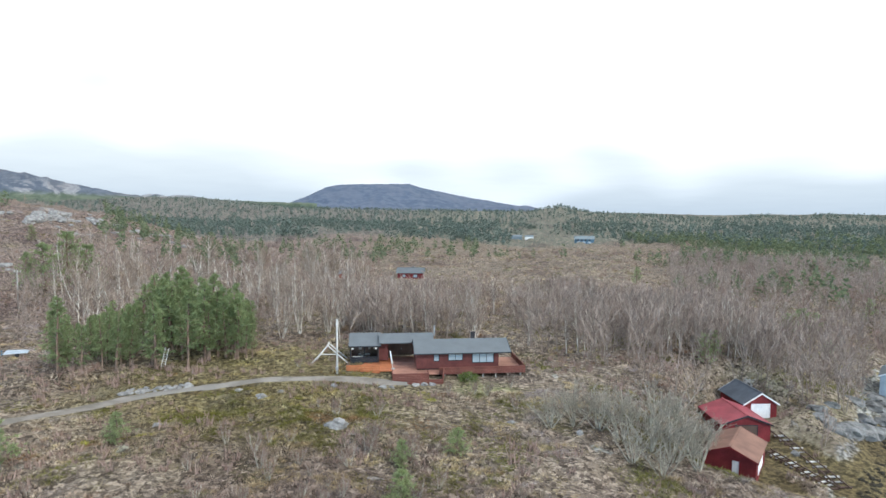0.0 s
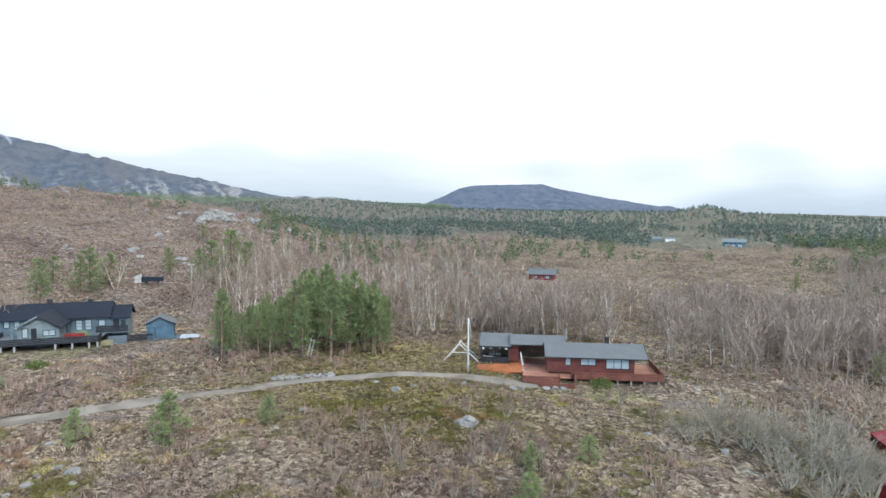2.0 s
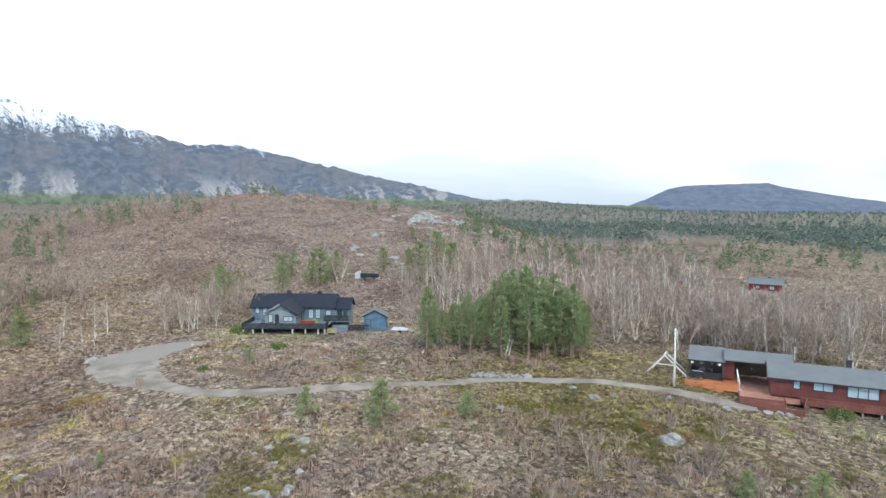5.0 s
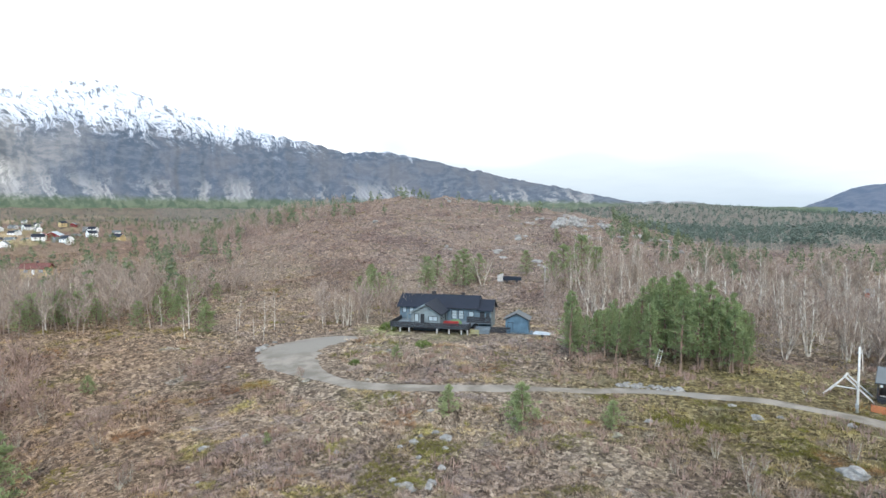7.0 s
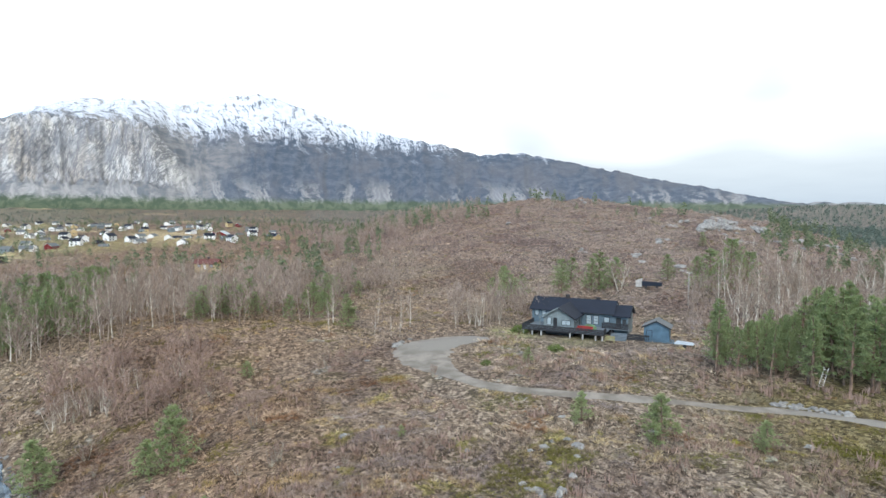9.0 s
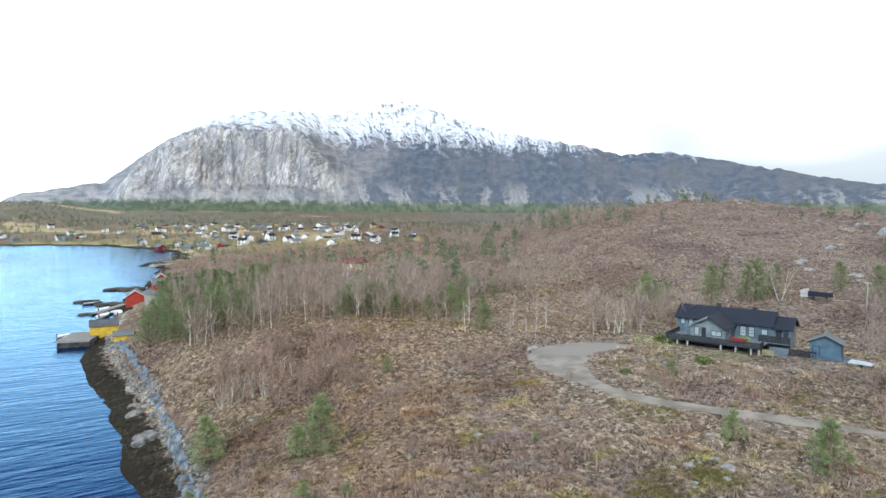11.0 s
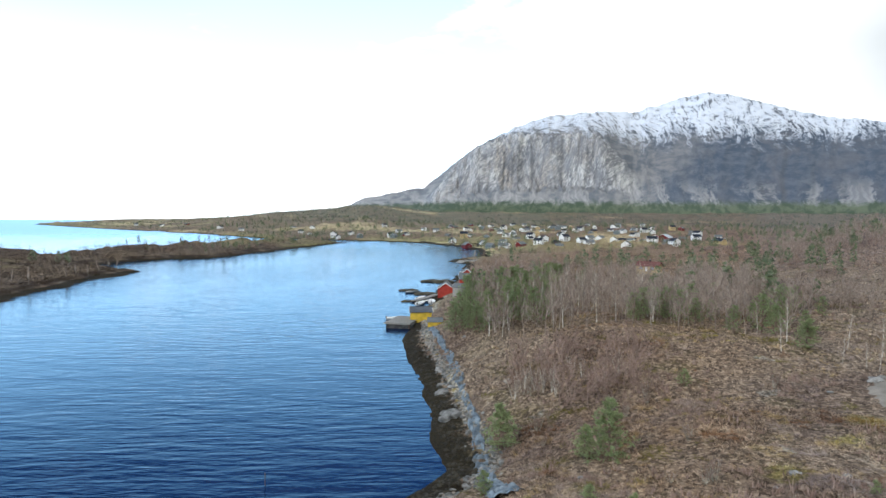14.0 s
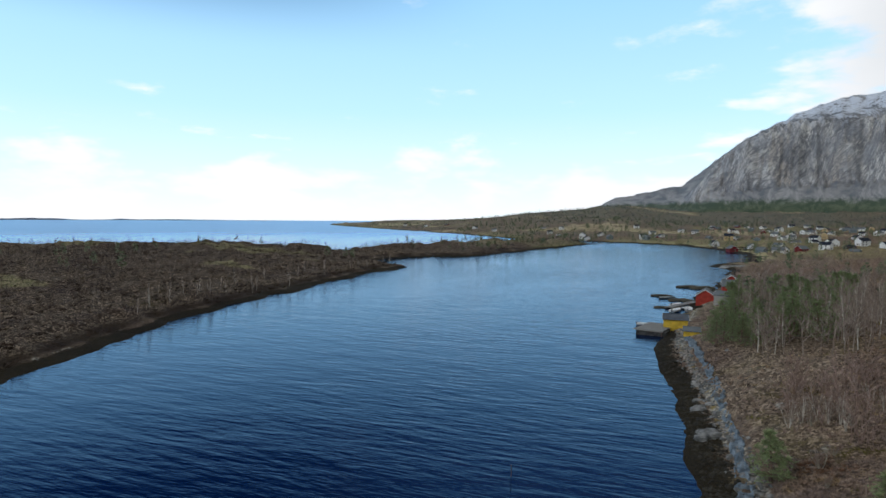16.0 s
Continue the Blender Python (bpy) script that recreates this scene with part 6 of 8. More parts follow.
def gable_house(name, label, m, w, l, eave, rise, wallm, roofm, trimm, over=0.35, openings=(), category="house", chimney=None, group="", roof_left=None, ends="both", floor_z=0.0, thick=0.16, cap=None):
    """A house with its gable (x from -w/2 to w/2) at y = 0 and its ridge along y to l."""
    root = empty(name, m, label, category, group)
    walls = {
        "front": (w, lambda u, d, z: (u - w / 2, d, z)),
        "back": (w, lambda u, d, z: (w / 2 - u, l - d, z)),
        "right": (l, lambda u, d, z: (w / 2 - d, u, z)),
        "left": (l, lambda u, d, z: (d - w / 2, l - u, z)),
    }
    for side, (length, at) in walls.items():
        holes = [o[1:5] for o in openings if o[0] == side]
        inset = 0.0 if side in ("front", "back") else thick
        shifted = [(max(h[0] - inset, 0), h[1] - inset, h[2], h[3]) for h in holes]
        g = pierced(length - 2 * inset, floor_z, eave, shifted, lambda u, d, z, at=at, inset=inset: at(u + inset, d, z), 0, thick, (w / 2, eave + rise) if side in ("front", "back") else None)
        g.part("wall", wallm, root)
        for o in openings:
            if o[0] != side:
                continue
            kind = o[5]
            if kind == "door" or kind == "gate":
                d = Geo()
                p, q = at(o[1], 0.03, o[3]), at(o[2], 0.09, o[4])
                d.box(min(p[0], q[0]), max(p[0], q[0]), min(p[1], q[1]), max(p[1], q[1]), o[3], o[4])
                leaf = d.part("door", M_WHITE if len(o) < 7 else o[6], root, "plank door")
                wd = o[2] - o[1] + 0.18
                pierced(wd, o[3], o[4] + 0.09, [(0.09, wd - 0.09, o[3], o[4])], lambda u, d, z, at=at, o=o: at(o[1] - 0.09 + u, d, z), -0.03, 0.02).part("door_frame", trimm, leaf)
            else:
                glazing(root, at, *o[1:5], trimm if len(o) < 7 else o[6], lights=2 if o[2] - o[1] > 0.9 else 1, curtain=kind == "curtained", bars=1 if kind == "barred" else 0)
    # roof: two slabs with thickness
    k = rise / (w / 2)
    t = 0.14
    for sgn, mat in ((-1, roof_left or roofm), (1, roofm)):
        xe = sgn * (w / 2 + over)
        ze = eave - over * k
        ring = [(0, eave + rise + 0.02), (xe, ze + 0.02), (xe, ze + t), (0, eave + rise + t + 0.02)]
        Geo().prism([(x, -over, z) for x, z in ring], [(x, l + over, z) for x, z in ring]).part("roof_slope", mat, root)
    cp = Geo()
    cp.bar((0, -over, eave + rise + t + 0.04), (0, l + over, eave + rise + t + 0.04), 0.3, 0.05)
    cp.part("ridge_cap", cap or roofm, root)
    for y in (-over - 0.03, l + over):
        for sgn in (-1, 1):
            bb = Geo()
            xe = sgn * (w / 2 + over)
            ring = [(0, eave + rise - 0.06), (xe, eave - over * k - 0.06), (xe, eave - over * k + 0.17), (0, eave + rise + 0.17)]
            bb.prism([(x, y, z) for x, z in ring], [(x, y + 0.03, z) for x, z in ring])
            bb.part("bargeboard", trimm, root)
    if chimney:
        cx, cy, ch = chimney
        zc = eave + rise - abs(cx) * k
        c = Geo().box(cx - 0.3, cx + 0.3, cy - 0.3, cy + 0.3, zc - 0.3, zc + ch).part("chimney", M_BRICK, root)
        Geo().box(cx - 0.37, cx + 0.37, cy - 0.37, cy + 0.37, zc + ch, zc + ch + 0.08).part("chimney_cap", M_CONCRETE, c)
    return root


def rail_panel(p, q, z0, z1, mat, root, n=5, w=0.05, name="railing", label=""):
    """A railing: a top rail, and horizontal boards with gaps below it."""
    top = Geo().bar((p[0], p[1], z1), (q[0], q[1], z1), 0.12, 0.05).part(name, mat, root, label)
    h = (z1 - z0 - 0.04) / n
    for k in range(n):
        z = z0 + (k + 0.5) * h
        Geo().bar((p[0], p[1], z), (q[0], q[1], z), w, h * 0.86).part("board", mat, top)
    return top


def local(ox, oy, rz, x, y):
    c, s = math.cos(radians(rz)), math.sin(radians(rz))
    return ox + c * x - s * y, oy + s * x + c * y


# the red cabin
def red_cabin():
    O = (-4.1, 84.7)
    root = empty("cabin", pose(O[0], O[1], 0, 0, 0, 6.5), "long dark red timber cabin with grey roof and wooden terraces", "house")
    F0 = 9.95
    # main block, front wall with openings
    holes = [(2.95, 3.7, 11.05, 12.05), (5.1, 7.2, 11.1, 12.1), (8.65, 11.85, 10.7, 12.12)]
    pierced(12.2, F0, 12.35, [(h[0] - 0.4, h[1] - 0.4, h[2], h[3]) for h in holes], lambda u, d, z: (u + 0.4, d, z), 0.6, 0.76).part("wall", M_RED, root, "dark red boarded front wall")
    Geo().box(0.4, 12.6, 6.2, 6.36, F0, 12.35).part("wall", M_RED, root)
    for x in (0.4, 12.44):
        Geo().prism([(x, 0.76, F0), (x, 6.2, F0), (x, 6.2, 12.35), (x, 3.3, 13.5), (x, 0.76, 12.35)], [(x + 0.16, 0.76, F0), (x + 0.16, 6.2, F0), (x + 0.16, 6.2, 12.35), (x + 0.16, 3.3, 13.5), (x + 0.16, 0.76, 12.35)]).part("wall", M_RED, root)

    def at(u, d, z):
        return (u, 0.6 + d, z)
    glazing(root, at, *holes[0], M_DARKTRIM, 1)
    glazing(root, at, *holes[1], M_DARKTRIM, 2)
    glazing(root, at, *holes[2], M_DARKTRIM, 3)

    def slope(x0, x1, ye, ze, yr, zr, mat=M_GREYROOF, t=0.16):
        r0 = [(x0, ye, ze), (x0, yr, zr), (x0, yr, zr + t), (x0, ye, ze + t)]
        r1 = [(x1, y, z) for _, y, z in r0]
        Geo().prism(r0, r1).part("roof_slope", mat, root)
    slope(0, 14.4, -0.1, 12.2, 3.3, 13.6)
    slope(0, 14.4, 6.8, 12.2, 3.3, 13.6)
    # left wing with its recess, and the open porch
    slope(-5.0, 3.4, 5.0, 12.75, 7.4, 13.75)
    slope(-5.0, 3.4, 10.2, 12.6, 7.4, 13.75)
    slope(-9.6, -4.75, 5.0, 12.35, 8.8, 13.62)
    slope(-9.6, -4.75, 12.6, 12.35, 8.8, 13.62)
    for x, y0, z0, y1, z1 in ((0.0, -0.12, 12.25, 3.3, 13.68), (14.36, -0.12, 12.25, 3.3, 13.68), (14.36, 6.8, 12.25, 3.3, 13.68), (-9.62, 5, 12.4, 8.8, 13.66), (-4.72, 5, 12.4, 8.8, 13.66)):
        Geo().bar((x, y0, z0), (x, y1, z1), 0.05, 0.26).part("bargeboard", M_DARKTRIM, root)
    Geo().bar((0, -0.14, 12.26), (14.4, -0.14, 12.26), 0.08, 0.14).part("gutter", M_DARKTRIM, root)
    Geo().bar((-9.6, 4.95, 12.4), (-4.75, 4.95, 12.4), 0.08, 0.16).part("gutter", M_DARKTRIM, root)
    Geo().box(-5.0, -3.6, 6.2, 6.36, F0, 12.9).part("wall", M_RED, root)
    # brown where the other walls are red: the roofed recess's shade, as colour
    Geo().box(-3.6, 0.4, 9.3, 9.46, F0, 13.2).part("wall", M_BROWN, root, "back wall of the recess, painted dark for its shade")
    Geo().box(-3.76, -3.6, 6.36, 9.3, F0, 13.0).part("wall", M_RED, root)
    Geo().box(-5.0, 3.4, 9.8, 9.96, F0, 12.7).part("wall", M_RED, root)
    d = Geo().box(-2.2, -1.3, 9.24, 9.29, F0, 12.0).part("door", M_BROWN, root, "dark entrance door")
    Geo().box(-1.45, -1.38, 9.18, 9.24, 10.9, 11.1).part("door_handle", M_METAL, d)
    Geo().box(-9.3, -5.0, 8.9, 9.0, 9.76, 12.9).part("wall", M_BROWN, root, "dark brown back wall of the porch")
    Geo().box(-9.3, -4.75, 5.3, 8.9, 12.28, 12.34).part("porch_ceiling", M_BROWN, root)
    Geo().box(-5.1, -5.0, 5.44, 8.9, 9.76, 12.3).part("wall", M_BROWN, root)
    for x in (-9.0, -5.5):
        Geo().box(x - 0.14, x + 0.14, 5.1, 5.3, 11.95, 12.2).part("porch_lamp", M_WHITE, root, "white porch lamp under the eave")
    Geo().box(-9.1, -7.5, 5.6, 6.1, 10.6, 10.7).part("shelf", M_WHITE, root, "white board in the porch")
    for x, w in ((-8.2, 0.5), (-6.7, 0.35), (-5.9, 0.3)):
        Geo().box(x, x + w, 8.8, 8.88, 11.1, 11.6).part("wall_board", M_OLDWOOD, root, "pale board hung on the porch wall")
    for x in (-9.35, -7.2, -5.15):
        Geo().box(x - 0.07, x + 0.07, 5.3, 5.44, F0, 12.45).part("porch_post", M_DARKTRIM, root)
    for x0, x1 in ((-9.25, -7.3), (-7.1, -5.25)):
        rail_panel((x0, 5.37), (x1, 5.37), 9.85, 10.75, M_DARKTRIM, root, 4, name="porch_railing")
    Geo().box(-9.35, -9.25, 5.44, 8.9, 9.8, 11.0).part("porch_panel", M_BROWN, root)
    t = Geo().box(-8.2, -6.4, 7.4, 8.3, 10.55, 10.62).part("porch_table", M_OLDWOOD, root)
    for x in (-8.1, -6.5):
        Geo().box(x - 0.05, x + 0.05, 7.8, 7.9, F0 - 0.2, 10.55).part("leg", M_OLDWOOD, t)
    c = Geo().box(8.9, 9.5, 3.5, 4.1, 13.3, 14.55).part("chimney", M_BRICK, root)
    Geo().box(8.82, 9.58, 3.42, 4.18, 14.55, 14.63).part("chimney_cap", M_BRICK, c)
    Geo().bar((3.6, 7.0, 13.4), (3.6, 7.0, 15.1), 0.14, 0.14).part("flue", M_METAL, root, "thin metal flue pipe")
    # terraces
    Geo().box(3.6, 16.1, -1.5, 0.6, 9.62, 9.78).part("terrace_floor", M_DECKFLOOR, root)
    Geo().box(12.6, 16.1, 0.6, 7.0, 9.62, 9.78).part("terrace_floor", M_DECKFLOOR, root)
    Geo().box(-9.7, -3.2, 0.9, 8.2, 9.6, 9.76).part("terrace_floor", M_ORANGE, root, "fresh orange deck boards")
    Geo().box(-3.2, 3.6, -1.5, 9.3, 9.6, 9.74).part("terrace_floor", M_DECKFLOOR, root)
    Geo().box(-3.2, 1.8, -3.8, -1.5, 9.5, 9.64).part("terrace_floor", M_DECKFLOOR, root)
    Geo().box(-1.2, 3.4, -5.3, -3.8, 9.1, 9.24).part("terrace_floor", M_DECKFLOOR, root)
    for p, q, z0, z1, mat in (((3.6, -1.5), (16.1, -1.5), 9.62, 10.62, M_DECKRED), ((16.1, -1.5), (16.1, 7.0), 9.62, 10.62, M_DECKRED), ((-9.7, 0.9), (-5.0, 0.7), 9.1, 10.65, M_ORANGE),
                              ((-3.2, -3.8), (1.8, -3.8), 9.3, 10.5, M_DECKRED), ((-3.2, -3.8), (-3.2, -1.2), 9.3, 10.5, M_DECKRED), ((-1.2, -5.3), (3.6, -5.3), 8.7, 10.0, M_DECKRED), ((3.6, -5.3), (4.2, -1.6), 9.0, 10.5, M_DECKRED), ((1.8, -3.8), (1.8, -2.0), 9.3, 10.4, M_DECKRED)):
        rail_panel(p, q, z0, z1, mat, root, label="solid board railing")
        n = max(2, int(math.hypot(q[0] - p[0], q[1] - p[1]) / 2.0) + 1)
        for k in range(n):
            f = k / (n - 1)
            x, y = p[0] + (q[0] - p[0]) * f, p[1] + (q[1] - p[1]) * f + 0.08
            Geo().box(x - 0.05, x + 0.05, y - 0.05, y + 0.05, z0, z1 + 0.06).part("rail_post", mat, root)
    for k in range(7):
        x = 4.4 + k * 1.85
        Geo().box(x - 0.1, x + 0.1, -1.3, -1.1, 8.2, 9.62).part("pier", M_OLDWOOD, root)
    Geo().box(0.5, 12.5, 0.9, 6.1, 8.6, F0).part("foundation", M_DARKTRIM, root, "dark foundation under the floor")
    for k in range(3):
        Geo().box(-2.6, -1.4, -2.2 + k * 0.3, -1.9 + k * 0.3, 9.64, 9.72 + 0.06 * k).part("step", M_DECKRED, root)
    return root


red_cabin()


px_, py_ = local(-4.1, 84.7, 6.5, -3.0, 1.6)
um = empty("closed_parasol", pose(px_, py_, 9.76, 6, -8, 0), "furled white parasol standing on the deck", "parasol")
Vt, Ft = [], []
tube(Vt, Ft, (0, 0, 0), (0, 0, 2.9), 0.03, 0.03, 8)
part_mesh("pole", raw_mesh("pole", Vt, Ft, M_PALEWOOD), um)
Vt, Ft = [], []
tube(Vt, Ft, (0, 0, 0.9), (0, 0, 2.8), 0.17, 0.06, 9)
part_mesh("canopy", raw_mesh("canopy", Vt, Ft, M_WHITE, True), um)
Geo().box(-0.25, 0.25, -0.25, 0.25, 0, 0.1).part("base", M_CONCRETE, um)


# the dark house above the yard
def slate_house():
    root = empty("house", pose(-88.6, 74.1, 0, 0, 0, 32), "blue-grey timber house with dark slate roof and raised deck", "house")
    W0, E, R, F = 8.0, 14.4, 16.3, 10.0
    x0, x1 = -2.0, 14.6
    holes = [(-1.4, -0.6, 12.9, 14.0), (0.1, 0.9, 12.5, 14.0), (9.2, 10.2, 11.9, 13.7), (10.6, 11.6, 11.9, 13.7), (12.7, 13.7, 12.5, 13.5)]
    pierced(x1 - x0, F, E, [(h[0] - x0, h[1] - x0, h[2], h[3]) for h in holes], lambda u, d, z: (u + x0, d, z), W0, W0 + 0.16).part("wall", M_BLUEGREY, root)
    Geo().box(x0, x1, W0 + 6, W0 + 6.16, F, E).part("wall", M_BLUEGREY, root)
    for x in (x0, x1 - 0.16):
        ring = [(W0 + 0.16, F), (W0 + 6, F), (W0 + 6, E), (W0 + 3.1, R - 0.1), (W0 + 0.16, E)]
        Geo().prism([(x, y, z) for y, z in ring], [(x + 0.16, y, z) for y, z in ring]).part("wall", M_BLUEGREY, root)

    def at(u, d, z):
        return (u, W0 + d, z)
    for h in holes[:2]:
        glazing(root, at, *h, M_DARKTRIM, 1)
    for h in holes[2:4]:
        glazing(root, at, *h, M_DARKTRIM, 1, bars=2)
    glazing(root, at, *holes[4], M_DARKTRIM, 1)

    def slope(a, b, ye, ze, yr, zr, t=0.18):
        r0 = [(a, ye, ze), (a, yr, zr), (a, yr, zr + t), (a, ye, ze + t)]
        Geo().prism(r0, [(b, y, z) for _, y, z in r0]).part("roof_slope", M_SLATE, root)
    slope(x0 - 0.5, x1 + 0.1, W0 - 0.6, E - 0.35, W0 + 3.1, R)
    slope(x0 - 0.5, x1 + 0.1, W0 + 6.8, E - 0.35, W0 + 3.1, R)
    # lower east wing, its gable to the side
    slope(x1 - 0.3, x1 + 3.1, W0 - 0.3, E - 0.7, W0 + 2.9, R - 0.75)
    slope(x1 - 0.3, x1 + 3.1, W0 + 6.1, E - 0.7, W0 + 2.9, R - 0.75)
    ring = [(W0 + 0.3, F), (W0 + 5.5, F), (W0 + 5.5, E - 0.45), (W0 + 2.9, R - 0.95), (W0 + 0.3, E - 0.45)]
    Geo().prism([(x1 + 2.5, y, z) for y, z in ring], [(x1 + 2.66, y, z) for y, z in ring]).part("wall", M_PALEGREY, root)
    pierced(2.5, F, E - 0.45, [(0.3, 1.3, 11.2, 13.5), (1.6, 2.2, 12.3, 13.2)], lambda u, d, z: (x1 + u, d, z), W0 + 0.3, W0 + 0.46).part("wall", M_BLUEGREY, root)
    Geo().box(x1 + 0.32, x1 + 1.28, W0 + 0.36, W0 + 0.42, 11.2, 13.5).part("door", M_DARKTRIM, root, "dark side door")
    glazing(root, lambda u, d, z: (u, W0 + 0.3 + d, z), x1 + 1.6, x1 + 2.2, 12.3, 13.2, M_DARKTRIM, 1, curtain=False)
    for y0, z0 in ((W0 - 0.3, E - 0.62), (W0 + 6.1, E - 0.62)):
        Geo().bar((x1 + 3.12, y0, z0), (x1 + 3.12, W0 + 2.9, R - 0.66), 0.05, 0.26).part("bargeboard", M_DARKTRIM, root)
    # long front gable wing
    a0, a1, ax, top = 2.3, 8.2, 5.4, 15.6
    fh = [(3.0, 3.8, 12.2, 13.7), (4.2, 5.0, 11.8, 13.7), (5.9, 7.6, 12.4, 13.3)]
    pierced(a1 - a0, 11.65, 13.9, [(h[0] - a0, h[1] - a0, h[2], h[3]) for h in fh], lambda u, d, z: (a0 + u, d, z), 1.8, 1.96, (ax - a0, top)).part("wall", M_PALEGREY, root)
    side = [(0.8, 1.7, 12.7, 13.4), (2.4, 3.2, 12.7, 13.4), (4.0, 5.0, 11.8, 13.5)]
    pierced(6.0, 11.65, 13.9, side, lambda u, d, z: (a1 - d, 1.96 + u, z), 0, 0.16).part("wall", M_PALEGREY, root)
    Geo().box(a0, a0 + 0.16, 1.96, W0, 11.65, 13.9).part("wall", M_PALEGREY, root)
    at2 = lambda u, d, z: (u, 1.8 + d, z)
    glazing(root, at2, *fh[0], M_DARKTRIM, 1)
    Geo().box(4.22, 4.98, 1.84, 1.9, 11.8, 13.7).part("door", M_DARKTRIM, root, "dark glazed terrace door")
    glazing(root, at2, *fh[2], M_DARKTRIM, 2)
    for h in side[:2]:
        glazing(root, lambda u, d, z: (a1 - d, 1.96 + u, z), *h, M_DARKTRIM, 1)
    Geo().box(a1 - 0.1, a1 - 0.04, 5.98, 6.94, 11.8, 13.5).part("door", M_DARKTRIM, root, "dark terrace door")
    for xe, trim in ((a0 - 0.7, M_PALEGREY), (a1 + 0.5, M_DARKTRIM)):
        ze = 13.6
        ring = [(ax, top + 0.1), (xe, ze), (xe, ze + 0.18), (ax, top + 0.28)]
        Geo().prism([(x, 1.0, z) for x, z in ring], [(x, W0 + 2.4, z) for x, z in ring]).part("roof_slope", M_SLATE, root)
        Geo().bar((ax, 0.98, top + 0.15), (xe, 0.98, ze + 0.07), 0.05, 0.26).part("bargeboard", trim, root)
    Geo().bar((a1 + 0.5, W0 - 0.62, E - 0.3), (x1, W0 - 0.62, E - 0.3), 0.1, 0.16).part("gutter", M_DARKTRIM, root)
    for x, y, z in ((4.6, W0 + 3.2, 17.0), (10.8, W0 + 3.5, 16.8)):
        c = Geo().box(x - 0.35, x + 0.35, y - 0.35, y + 0.35, 15.7, z).part("chimney", M_BRICK, root)
        Geo().box(x - 0.42, x + 0.42, y - 0.42, y + 0.42, z, z + 0.08).part("chimney_cap", M_BRICK, c)
    # raised deck on posts, with the dark cellar wall under the wing
    Geo().box(-1.4, 14.2, -0.2, W0, 11.42, 11.58).part("deck_floor", M_DECKGREY, root)
    Geo().box(2.6, 8.0, 2.2, W0, 9.6, 11.42).part("cellar_wall", M_DARKTRIM, root)
    Geo().box(8.0, x1, W0 - 1.2, W0, 9.6, 11.42).part("cellar_wall", M_DARKTRIM, root)
    for p, q in (((-1.4, -0.2), (14.2, -0.2)), ((14.2, -0.2), (14.2, 2.6)), ((-1.4, -0.2), (-1.4, 7.4))):
        rail_panel(p, q, 11.3, 12.4, M_DARKTRIM, root, 4, label="black board railing")
    rail_panel((12.6, 6.2), (17.6, 6.2), 11.6, 12.75, M_DARKTRIM, root, 4)
    Geo().box(12.6, 17.6, 6.2, W0 + 0.3, 11.45, 11.6).part("balcony_floor", M_DECKGREY, root)
    rail_panel((17.8, 3.6), (21.8, 3.6), 10.2, 11.4, M_DARKTRIM, root, 4)
    for x in (-1.2, 0.6, 2.4, 8.0, 10.4, 12.8, 14.0):
        Geo().box(x - 0.13, x + 0.13, -0.1, 0.16, 9.4, 11.42).part("deck_post", M_CONCRETE, root)
    for k in range(7):
        Geo().box(14.8, 17.8, 1.2 + k * 0.5, 1.68 + k * 0.5, 9.9, 10.15 + k * 0.17).part("step", M_DECKGREY, root)
    Geo().box(17.8, 22.0, 1.4, 3.5, 9.8, 10.1).part("landing", M_DECKGREY, root)
    for x in (1.75,):
        Geo().box(x - 0.09, x + 0.09, 1.1, 1.28, 11.58, 13.55).part("porch_post", M_PALEGREY, root)
    return root


slate_house()


